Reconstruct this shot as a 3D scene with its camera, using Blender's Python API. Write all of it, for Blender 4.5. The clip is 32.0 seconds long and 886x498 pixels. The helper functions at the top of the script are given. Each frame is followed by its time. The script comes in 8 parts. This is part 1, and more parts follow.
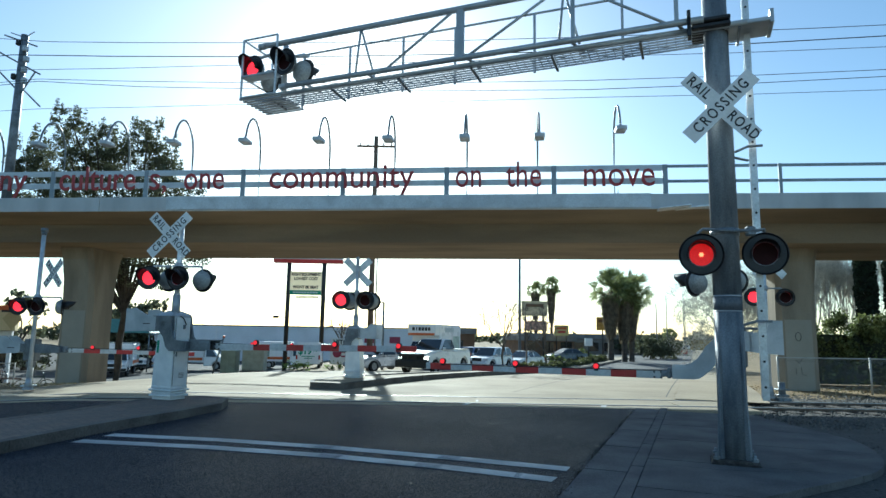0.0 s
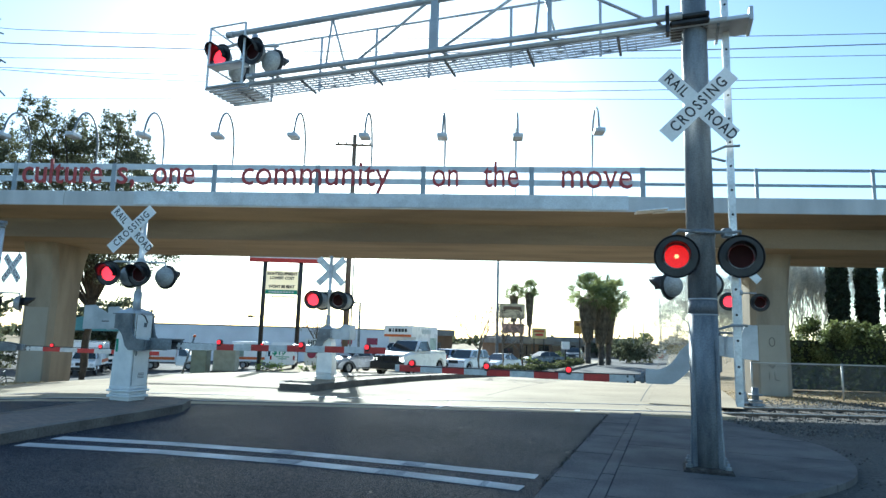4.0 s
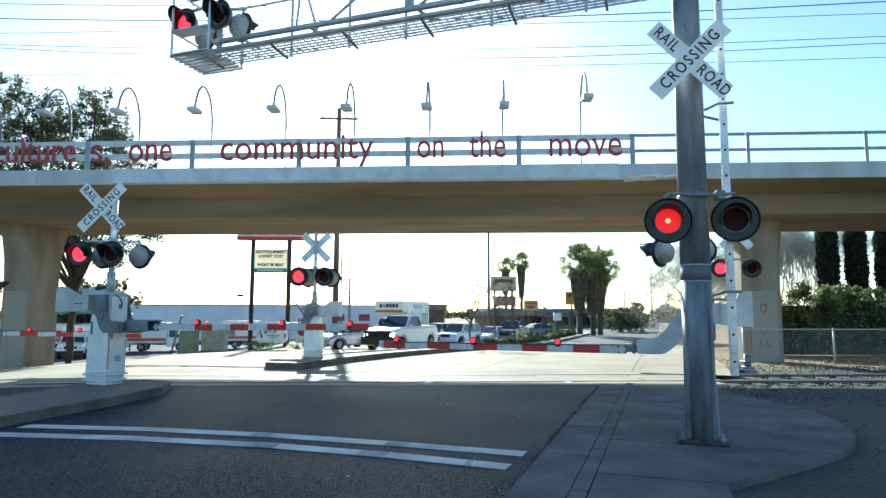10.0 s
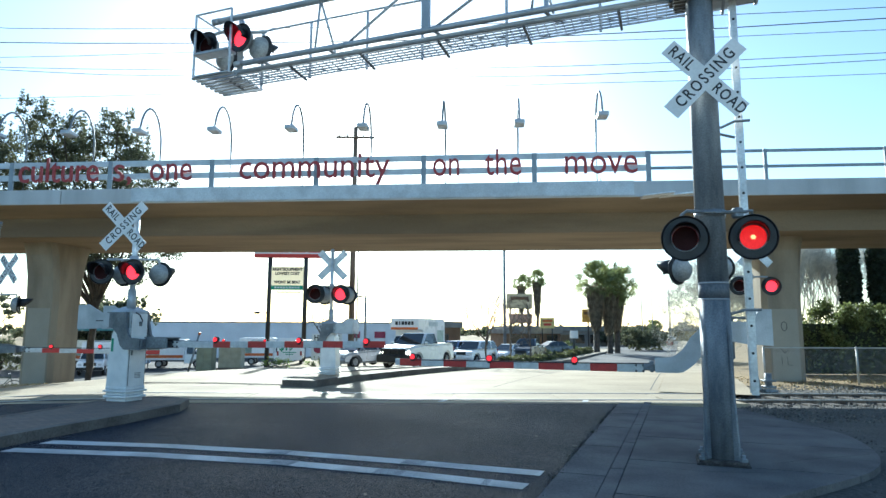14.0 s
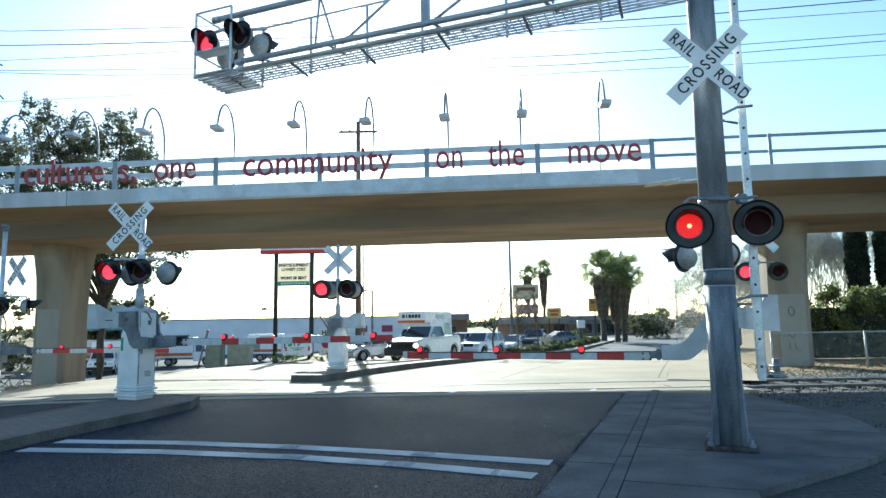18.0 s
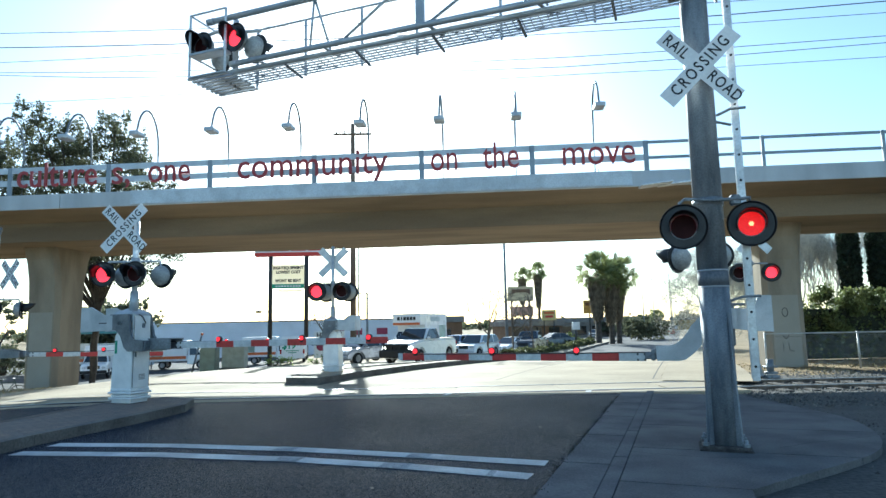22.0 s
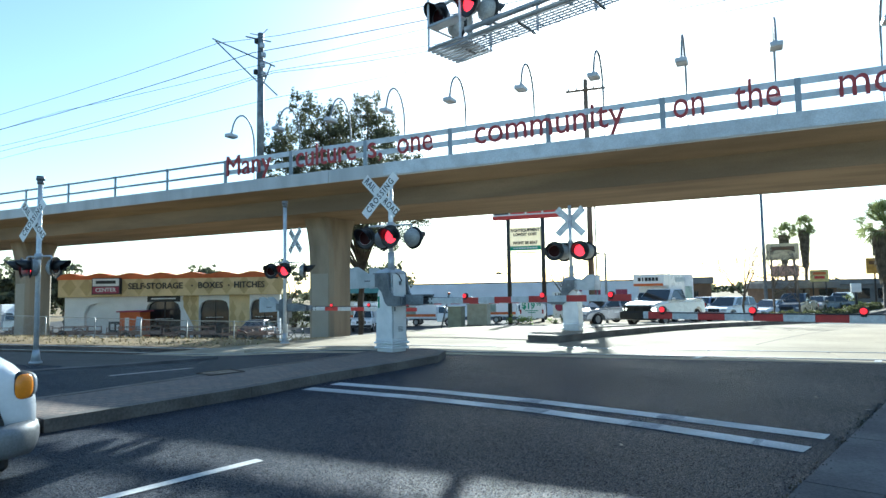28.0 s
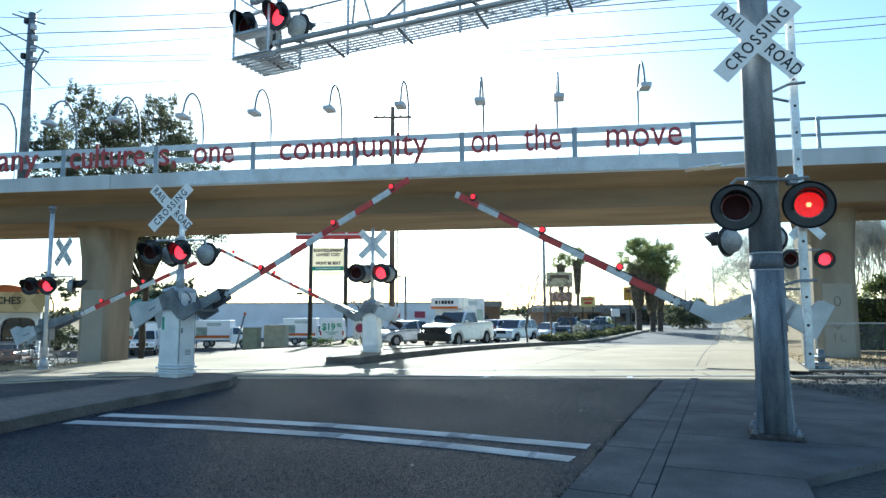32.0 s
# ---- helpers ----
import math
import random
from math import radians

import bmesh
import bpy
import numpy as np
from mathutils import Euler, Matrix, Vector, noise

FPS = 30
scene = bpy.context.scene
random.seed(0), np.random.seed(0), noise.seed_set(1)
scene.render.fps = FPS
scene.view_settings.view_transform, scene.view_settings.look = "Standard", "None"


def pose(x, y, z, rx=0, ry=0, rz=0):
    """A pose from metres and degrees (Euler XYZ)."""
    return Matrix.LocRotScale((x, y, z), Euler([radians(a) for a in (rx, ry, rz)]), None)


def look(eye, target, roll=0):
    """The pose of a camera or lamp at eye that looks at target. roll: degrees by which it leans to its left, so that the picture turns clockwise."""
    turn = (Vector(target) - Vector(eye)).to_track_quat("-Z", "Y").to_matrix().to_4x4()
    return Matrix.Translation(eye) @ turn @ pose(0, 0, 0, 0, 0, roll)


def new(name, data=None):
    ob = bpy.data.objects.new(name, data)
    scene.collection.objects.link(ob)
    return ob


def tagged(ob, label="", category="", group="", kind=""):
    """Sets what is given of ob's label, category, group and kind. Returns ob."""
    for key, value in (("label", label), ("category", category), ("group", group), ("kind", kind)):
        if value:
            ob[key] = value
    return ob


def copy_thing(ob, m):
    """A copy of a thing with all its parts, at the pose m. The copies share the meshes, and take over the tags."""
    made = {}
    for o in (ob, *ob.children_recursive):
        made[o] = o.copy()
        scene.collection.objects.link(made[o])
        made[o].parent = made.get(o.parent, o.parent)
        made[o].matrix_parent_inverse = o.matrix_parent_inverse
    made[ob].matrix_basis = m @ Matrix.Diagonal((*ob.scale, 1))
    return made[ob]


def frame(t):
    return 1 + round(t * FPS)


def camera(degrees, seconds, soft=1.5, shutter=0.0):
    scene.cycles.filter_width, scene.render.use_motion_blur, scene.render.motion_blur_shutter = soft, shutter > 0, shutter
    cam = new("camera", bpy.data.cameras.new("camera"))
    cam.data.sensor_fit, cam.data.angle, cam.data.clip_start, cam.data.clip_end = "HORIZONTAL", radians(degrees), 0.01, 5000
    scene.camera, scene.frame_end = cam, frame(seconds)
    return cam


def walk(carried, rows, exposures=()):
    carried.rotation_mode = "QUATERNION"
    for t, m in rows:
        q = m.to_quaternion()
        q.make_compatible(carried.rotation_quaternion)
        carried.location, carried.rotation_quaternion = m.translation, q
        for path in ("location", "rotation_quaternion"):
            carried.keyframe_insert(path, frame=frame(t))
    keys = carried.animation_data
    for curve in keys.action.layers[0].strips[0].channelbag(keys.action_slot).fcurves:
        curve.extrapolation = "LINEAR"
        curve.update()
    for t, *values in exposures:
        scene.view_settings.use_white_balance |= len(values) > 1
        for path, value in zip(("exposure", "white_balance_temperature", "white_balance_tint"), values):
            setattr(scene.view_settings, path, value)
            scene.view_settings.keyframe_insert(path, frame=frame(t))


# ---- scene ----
# ---- camera ----
cam = camera(70.87, 32.0, 1.5)
# seconds, x, y, z, tilt (90: level), roll, yaw
PATH = [
    (0, -0.003, 0.004, 1.561, 97.97, 0.95, -0.01),
    (0.5, -0.012, -0.026, 1.534, 97.07, 1.12, -1.73),
    (1, -0.009, -0.019, 1.533, 96.91, 1.17, -1.07),
    (1.5, -0.019, -0.024, 1.537, 96.27, 0.71, 1.12),
    (2, 0.028, -0.025, 1.547, 95.78, 1.05, 0.24),
    (2.5, 0.080, 0.068, 1.523, 95.91, 2.08, -0.12),
    (3, 0.151, 0.198, 1.569, 96.14, 1.75, 1.42),
    (3.5, 0.157, 0.335, 1.554, 97.10, 2.18, -1.28),
    (5.5, 0.115, 0.274, 1.581, 100.04, 0.64, -1.84),
    (6, 0.146, 0.326, 1.578, 98.28, 0.82, -0.07),
    (6.5, 0.201, 0.500, 1.571, 96.09, 1.65, -0.85),
    (7, 0.229, 0.599, 1.583, 95.70, 1.21, -2.08),
    (7.5, 0.248, 0.760, 1.589, 97.10, 0.40, 1.24),
    (8, 0.309, 0.856, 1.587, 96.27, 0.72, 1.29),
    (8.5, 0.320, 0.861, 1.580, 96.41, 1.45, -2.09),
    (9, 0.321, 0.812, 1.569, 95.65, 1.23, -3.49),
    (9.5, 0.342, 0.783, 1.566, 95.91, 0.02, -3.51),
    (10, 0.308, 0.741, 1.556, 95.86, 0.13, -2.68),
    (10.5, 0.299, 0.781, 1.588, 95.45, 0.94, 1.51),
    (11, 0.300, 0.785, 1.588, 95.70, 0.74, 3.20),
    (11.5, 0.297, 0.762, 1.587, 95.66, 0.41, 3.70),
    (12, 0.291, 0.764, 1.581, 95.72, 0.47, 1.89),
    (12.5, 0.306, 0.766, 1.560, 95.96, 0.01, -1.18),
    (13, 0.296, 0.699, 1.571, 96.86, 0.54, -1.33),
    (13.5, 0.295, 0.699, 1.561, 97.44, 0.27, -1.38),
    (15.5, 0.288, 0.683, 1.562, 97.44, 0.44, -0.90),
    (16, 0.281, 0.682, 1.555, 97.00, 0.34, -0.82),
    (16.5, 0.297, 0.675, 1.563, 96.43, -0.27, -0.84),
    (17, 0.300, 0.678, 1.566, 96.40, -0.59, -0.80),
    (17.5, 0.305, 0.675, 1.560, 96.65, -0.89, -0.77),
    (18, 0.302, 0.672, 1.563, 96.75, -0.99, -0.75),
    (18.5, 0.293, 0.687, 1.577, 96.74, 0.23, 0.04),
    (19, 0.273, 0.710, 1.588, 97.12, 0.86, 0.80),
    (19.5, 0.275, 0.696, 1.578, 98.04, 0.86, 0.70),
    (20, 0.302, 0.682, 1.561, 97.20, -0.57, -0.09),
    (20.5, 0.287, 0.658, 1.556, 97.20, -0.81, -1.48),
    (21, 0.291, 0.654, 1.567, 97.35, -0.96, -1.27),
    (21.5, 0.296, 0.651, 1.553, 97.32, -1.04, -1.15),
    (22, 0.295, 0.663, 1.550, 96.96, -1.19, -1.24),
    (22.5, 0.303, 0.654, 1.555, 96.87, -1.25, -1.25),
    (23, 0.297, 0.659, 1.556, 97.03, -1.05, -0.85),
    (23.5, 0.284, 0.669, 1.555, 96.74, -0.83, -0.40),
    (24, 0.303, 0.658, 1.553, 96.42, -0.85, -0.50),
    (24.5, 0.290, 0.657, 1.548, 96.29, 0.12, -0.59),
    (26.5, 0.280, 0.703, 1.518, 95.37, 0.50, 0.42),
    (27, 0.262, 0.754, 1.448, 94.08, -0.80, 16.20),
    (27.5, 0.263, 0.751, 1.464, 94.06, -1.04, 20.37),
    (28, 0.222, 0.755, 1.469, 93.88, -0.92, 20.31),
    (28.5, 0.218, 0.756, 1.470, 93.37, -0.96, 19.80),
    (29, 0.235, 0.743, 1.472, 93.06, -0.32, 19.34),
    (29.5, 0.276, 0.725, 1.481, 93.11, -0.93, 19.80),
    (30, 0.268, 0.730, 1.477, 93.31, -1.29, 20.33),
    (30.5, 0.245, 0.741, 1.473, 92.89, -1.24, 20.92),
    (31, 0.262, 0.783, 1.486, 93.97, -0.38, 13.67),
    (31.5, 0.296, 0.718, 1.475, 95.04, -0.34, 5.64),
    (32, 0.249, 0.754, 1.490, 95.62, -0.19, 2.29),
]
UP = Vector((0, 0, 1))


def aim(x, y, z, tilt, roll, yaw):
    ahead = Matrix.Rotation(radians(yaw), 3, "Z") @ Matrix.Rotation(radians(tilt - 90), 3, "X") @ Vector((0, 1, 0))
    eye = Vector((x, y, z))
    return look(eye, eye + ahead * 2, roll)


EXPOSURES = [(0, 0.58, 5500, -6), (2.2, 0.58, 5500, -6), (3.0, 1.22, 5600, -3), (32, 1.22, 5600, -3)]
walk(cam, [(r[0], aim(*r[1:])) for r in PATH], EXPOSURES)

# ---- sky and sun ----
SUN_ELEV, SUN_AZ = radians(22.2), radians(-7.6)
world = bpy.data.worlds.new("world")
scene.world = world
world.use_nodes = True
wn = world.node_tree.nodes
sky = wn.new("ShaderNodeTexSky")
sky.sky_type = "NISHITA"
sky.sun_disc = False
sky.sun_elevation, sky.sun_rotation = SUN_ELEV, SUN_AZ
sky.air_density, sky.dust_density, sky.ozone_density = 1.0, 0.55, 1.7
world.node_tree.links.new(sky.outputs[0], wn["Background"].inputs[0])
wn["Background"].inputs[1].default_value = 0.106
sun_way = Vector((math.sin(SUN_AZ) * math.cos(SUN_ELEV), math.cos(SUN_AZ) * math.cos(SUN_ELEV), math.sin(SUN_ELEV)))
sun = new("sun", bpy.data.lights.new("sun", "SUN"))
sun.data.energy, sun.data.angle, sun.data.color = 5.0, radians(0.5), (1.0, 0.95, 0.87)
sun.matrix_world = look(sun_way * 200, (0, 0, 0))

# ---- materials ----
MATS = {}


def mat(name, col, rough=0.7, metal=0.0, var=0.15, scale=3.0, fine=60.0, bump=0.15, col2=None, spec=0.5, island=0.0, rnd=0.0, stretch=None):
    """A surface with broad stains, fine grain and a little relief; col2 is the stains' colour."""
    if name in MATS:
        return MATS[name]
    m = bpy.data.materials.new(name)
    m.use_nodes = True
    nt, n = m.node_tree, m.node_tree.nodes
    b = n["Principled BSDF"]
    tc = n.new("ShaderNodeTexCoord")
    n1, n2 = n.new("ShaderNodeTexNoise"), n.new("ShaderNodeTexNoise")
    n1.inputs["Scale"].default_value, n2.inputs["Scale"].default_value = scale, fine
    n1.inputs["Detail"].default_value, n2.inputs["Detail"].default_value = 5, 3
    src_v = tc.outputs["Object"]
    if stretch:
        mp = n.new("ShaderNodeMapping")
        mp.inputs["Scale"].default_value = stretch
        nt.links.new(src_v, mp.inputs["Vector"])
        nt.links.new(mp.outputs[0], n1.inputs["Vector"])
    else:
        nt.links.new(src_v, n1.inputs["Vector"])
    nt.links.new(src_v, n2.inputs["Vector"])
    dark = col2 or tuple(c * (1 - 2 * var) for c in col)
    ramp = n.new("ShaderNodeValToRGB")
    ramp.color_ramp.elements[0].position, ramp.color_ramp.elements[1].position = 0.35, 0.62
    ramp.color_ramp.elements[0].color, ramp.color_ramp.elements[1].color = (*dark, 1), (*col, 1)
    nt.links.new(n1.outputs["Fac"], ramp.inputs["Fac"])
    mix = n.new("ShaderNodeMix")
    mix.data_type, mix.blend_type = "RGBA", "MULTIPLY"
    mix.inputs[0].default_value = 1.0
    g = n.new("ShaderNodeMapRange")
    g.inputs[1].default_value, g.inputs[2].default_value = 0.3, 0.7
    g.inputs[3].default_value, g.inputs[4].default_value = 1 - var * 1.6, 1 + var * 0.6
    nt.links.new(n2.outputs["Fac"], g.inputs[0])
    nt.links.new(ramp.outputs[0], mix.inputs[6])
    nt.links.new(g.outputs[0], mix.inputs[7])
    out = mix.outputs[2]
    if island or rnd:
        src = n.new("ShaderNodeNewGeometry").outputs["Random Per Island"] if island else n.new("ShaderNodeObjectInfo").outputs["Random"]
        k = n.new("ShaderNodeMapRange")
        k.inputs[3].default_value, k.inputs[4].default_value = 1 - (island or rnd), 1 + (island or rnd)
        nt.links.new(src, k.inputs[0])
        m2 = n.new("ShaderNodeMix")
        m2.data_type, m2.blend_type = "RGBA", "MULTIPLY"
        m2.inputs[0].default_value = 1.0
        nt.links.new(out, m2.inputs[6])
        nt.links.new(k.outputs[0], m2.inputs[7])
        out = m2.outputs[2]
    nt.links.new(out, b.inputs["Base Color"])
    r = n.new("ShaderNodeMapRange")
    r.inputs[3].default_value, r.inputs[4].default_value = min(1, rough + 0.12), max(0.03, rough - 0.1)
    nt.links.new(n1.outputs["Fac"], r.inputs[0])
    nt.links.new(r.outputs[0], b.inputs["Roughness"])
    b.inputs["Metallic"].default_value = metal
    b.inputs["Specular IOR Level"].default_value = spec
    if bump:
        bp = n.new("ShaderNodeBump")
        bp.inputs["Strength"].default_value, bp.inputs["Distance"].default_value = bump, 0.02
        nt.links.new(n2.outputs["Fac"], bp.inputs["Height"])
        nt.links.new(bp.outputs[0], b.inputs["Normal"])
    MATS[name] = m
    return m


def glow(name, col, strength):
    if name in MATS:
        return MATS[name]
    m = bpy.data.materials.new(name)
    m.use_nodes = True
    b = m.node_tree.nodes["Principled BSDF"]
    b.inputs["Base Color"].default_value = (*col, 1)
    b.inputs["Emission Color"].default_value = (*col, 1)
    b.inputs["Emission Strength"].default_value = strength
    MATS[name] = m
    return m


def glass(name, tint=(0.9, 0.95, 1.0), rough=0.02):
    if name in MATS:
        return MATS[name]
    m = bpy.data.materials.new(name)
    m.use_nodes = True
    b = m.node_tree.nodes["Principled BSDF"]
    b.inputs["Base Color"].default_value = (*tint, 1)
    b.inputs["Roughness"].default_value = rough
    b.inputs["Transmission Weight"].default_value = 0.0
    b.inputs["Specular IOR Level"].default_value = 0.8
    MATS[name] = m
    return m


ASPHALT = mat("asphalt", (0.054, 0.063, 0.083), 0.5, var=0.5, scale=0.5, fine=120, bump=1.0, col2=(0.043, 0.05, 0.067), spec=0.2)
_nt = ASPHALT.node_tree
_vor, _sep, _rng = _nt.nodes.new("ShaderNodeTexVoronoi"), _nt.nodes.new("ShaderNodeSeparateColor"), _nt.nodes.new("ShaderNodeMapRange")
_vor.inputs["Scale"].default_value = 130
_nt.links.new(next(q for q in _nt.nodes if q.type == "TEX_COORD").outputs["Object"], _vor.inputs["Vector"])
_nt.links.new(_vor.outputs["Color"], _sep.inputs[0])
_nt.links.new(_sep.outputs[0], _rng.inputs[0])
_rng.inputs[3].default_value, _rng.inputs[4].default_value = 0.1, 2.0
_mul = _nt.nodes.new("ShaderNodeMix")
_mul.data_type, _mul.blend_type = "RGBA", "MULTIPLY"
_mul.inputs[0].default_value = 1.0
_b = _nt.nodes["Principled BSDF"]
_nt.links.new(_b.inputs["Base Color"].links[0].from_socket, _mul.inputs[6])
_nt.links.new(_rng.outputs[0], _mul.inputs[7])
_nt.links.new(_mul.outputs[2], _b.inputs["Base Color"])
_spk = _nt.nodes.new("ShaderNodeMapRange")
_spk.inputs[1].default_value = 0.45
_spk.inputs[3].default_value, _spk.inputs[4].default_value = 0.0, 0.34
_nt.links.new(_sep.outputs[1], _spk.inputs[0])
_nt.links.new(_spk.outputs[0], _b.inputs["Specular IOR Level"])
ASPHALT_OLD = mat("worn_asphalt", (0.11, 0.105, 0.1), 0.9, var=0.25, scale=0.5, fine=40, bump=0.5, col2=(0.075, 0.072, 0.07), spec=0.12)
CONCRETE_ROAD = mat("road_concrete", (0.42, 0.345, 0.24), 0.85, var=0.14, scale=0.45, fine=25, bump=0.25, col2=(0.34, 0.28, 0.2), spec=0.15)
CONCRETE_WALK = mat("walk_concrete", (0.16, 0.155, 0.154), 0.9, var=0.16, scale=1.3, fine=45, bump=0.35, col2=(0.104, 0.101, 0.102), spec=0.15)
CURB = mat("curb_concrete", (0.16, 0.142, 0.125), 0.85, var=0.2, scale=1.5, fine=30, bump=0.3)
BRIDGE = mat("bridge_concrete", (0.25, 0.198, 0.135), 0.85, var=0.07, scale=0.9, fine=30, bump=0.12, col2=(0.165, 0.13, 0.09), stretch=(0.22, 1, 1.6))
LIP = mat("deck_edge_concrete", (0.55, 0.57, 0.58), 0.8, var=0.05, scale=1.1, fine=40, bump=0.1, col2=(0.42, 0.44, 0.45), stretch=(1, 1, 0.3))
COLUMN = mat("column_concrete", (0.29, 0.25, 0.19), 0.85, var=0.06, scale=1.3, fine=30, bump=0.15, col2=(0.19, 0.16, 0.12), stretch=(1, 1, 0.25))
PATCH = mat("paint_patch", (0.33, 0.31, 0.26), 0.85, var=0.04, scale=1.2, fine=40, bump=0.1)
RAILPAINT = mat("railing_paint", (0.3, 0.36, 0.41), 0.5, var=0.1, scale=2, fine=30, bump=0.05)
RAILPLATE = mat("railing_plate", (0.62, 0.68, 0.72), 0.5, var=0.1, scale=2, fine=30, bump=0.05)
LETTER = mat("letter_red", (0.36, 0.04, 0.045), 0.5, var=0.1, scale=3, fine=30, bump=0.05)
GALV = mat("galvanised_steel", (0.5, 0.53, 0.56), 0.45, 0.35, var=0.07, scale=2.2, fine=70, bump=0.05, col2=(0.35, 0.38, 0.41))
POLESTEEL = mat("pole_steel", (0.25, 0.272, 0.295), 0.6, 0.2, var=0.16, scale=5.0, fine=60, bump=0.08, col2=(0.1, 0.12, 0.15), stretch=(1, 1, 0.25))
WHITECASE = mat("white_case_paint", (0.8, 0.82, 0.83), 0.35, 0.15, var=0.04, scale=3, fine=60, bump=0.04, col2=(0.66, 0.69, 0.71))
GALVDK = mat("weathered_steel", (0.26, 0.29, 0.32), 0.5, 0.4, var=0.2, scale=3, fine=25, bump=0.1)
ELBOW = mat("bracket_steel", (0.2, 0.215, 0.23), 0.5, 0.3, var=0.12, scale=3, fine=30, bump=0.08, col2=(0.12, 0.135, 0.15))
ALU = mat("aluminium", (0.72, 0.75, 0.77), 0.35, 0.3, var=0.12, scale=4, fine=40, bump=0.06)
ALUPAINT = mat("silver_paint", (0.68, 0.71, 0.73), 0.4, 0.3, var=0.15, scale=3.5, fine=40, bump=0.08)
BLACK = mat("signal_black", (0.013, 0.014, 0.017), 0.45, var=0.2, scale=5, fine=40, bump=0.05)
HOUSINGGREY = mat("lamp_back_grey", (0.42, 0.43, 0.42), 0.6, 0.2, var=0.15, scale=5, fine=40, bump=0.05)
SIGNWHITE = mat("sign_white", (0.82, 0.83, 0.83), 0.45, var=0.05, scale=3, fine=30, bump=0.03)
INK = mat("sign_ink", (0.015, 0.016, 0.02), 0.5, var=0.1, bump=0)
REDBAND = mat("gate_red", (0.5, 0.035, 0.03), 0.4, var=0.1, scale=6, fine=40, bump=0.04)
WHITEBAND = mat("gate_white", (0.66, 0.67, 0.66), 0.45, var=0.1, scale=6, fine=40, bump=0.04)
LINE = mat("road_paint", (0.62, 0.62, 0.6), 0.7, var=0.16, scale=1.5, fine=45, bump=0.3, col2=(0.4, 0.4, 0.39))
RUST = mat("rail_steel", (0.2, 0.15, 0.12), 0.45, 0.7, var=0.2, scale=3, fine=30, bump=0.15)
RAILTOP = mat("rail_head", (0.36, 0.34, 0.32), 0.42, 0.8, var=0.05, bump=0.03)
GRAVEL = mat("gravel", (0.08, 0.077, 0.07), 0.95, var=0.3, scale=1.0, fine=18, bump=1.0, col2=(0.065, 0.06, 0.055))
DIRT = mat("dirt", (0.36, 0.27, 0.155), 0.95, var=0.3, scale=0.5, fine=10, bump=0.3, col2=(0.25, 0.185, 0.105), spec=0.1)
LENSDARK = mat("lens_dark_red", (0.03, 0.005, 0.006), 0.6, var=0.1, scale=8, fine=80, bump=0.1, spec=0.15)
RED_ON = glow("lens_lit_red", (1.0, 0.022, 0.04), 1.35)
RED_CORE = glow("lens_lit_core", (1.0, 0.2, 0.08), 2.0)
ARM_ON = glow("arm_lamp_red", (0.9, 0.02, 0.03), 0.7)
GREENP = mat("green_panel", (0.03, 0.3, 0.17), 0.5, var=0.05, bump=0)
DARKMETAL = mat("dark_steel", (0.05, 0.052, 0.055), 0.5, 0.5, var=0.2, scale=4, bump=0.05)
WIRE = mat("wire_dark", (0.05, 0.055, 0.065), 0.5, 0.4, bump=0)

# ---- mesh helpers ----


def ob_of(name, bm, *materials):
    me = bpy.data.meshes.new(name)
    bm.normal_update()
    bm.to_mesh(me)
    bm.free()
    for m in materials:
        me.materials.append(m)
    return new(name, me)


def part(name, bm, material, parent, label=""):
    """Links a bmesh as one mesh object under a thing or a part."""
    ms = material if isinstance(material, (list, tuple)) else [material]
    ob = ob_of(name, bm, *ms)
    ob.parent = parent
    return tagged(ob, label)


def thing(name, m, label, category, group="", kind=""):
    ob = new(name)
    ob.empty_display_size = 0.2
    ob.matrix_world = m
    return tagged(ob, label, category, group, kind)


def solo(name, bm, material, label, category, m=None, group="", kind=""):
    ms = material if isinstance(material, (list, tuple)) else [material]
    ob = ob_of(name, bm, *ms)
    if m is not None:
        ob.matrix_world = m
    return tagged(ob, label, category, group, kind)


def box(bm, size, at=(0, 0, 0), rot=None, bevel=0.0, mi=0):
    r = bmesh.ops.create_cube(bm, size=1.0)
    vs = r["verts"]
    m = Matrix.Translation(at) @ (rot.to_4x4() if rot else Matrix.Identity(4)) @ Matrix.Diagonal((*size, 1))
    bmesh.ops.transform(bm, matrix=m, verts=vs)
    faces = {f for v in vs for f in v.link_faces}
    for f in faces:
        f.material_index = mi
    if bevel:
        es = {e for v in vs for e in v.link_edges}
        out = bmesh.ops.bevel(bm, geom=list(es), offset=bevel, segments=1, affect="EDGES")
        for f in out["faces"]:
            f.material_index = mi
    return bm


def rod(bm, a, b, r0, r1=None, seg=10, mi=0, cap=True):
    a, b = Vector(a), Vector(b)
    d = b - a
    q = d.to_track_quat("Z", "Y").to_matrix().to_4x4()
    vs = bmesh.ops.create_cone(bm, cap_ends=cap, segments=seg, radius1=r0, radius2=r0 if r1 is None else r1, depth=d.length)["verts"]
    bmesh.ops.transform(bm, matrix=Matrix.Translation((a + b) / 2) @ q, verts=vs)
    for f in {f for v in vs for f in v.link_faces}:
        f.material_index = mi
        f.smooth = len(f.verts) == 4 and seg > 6
    return bm


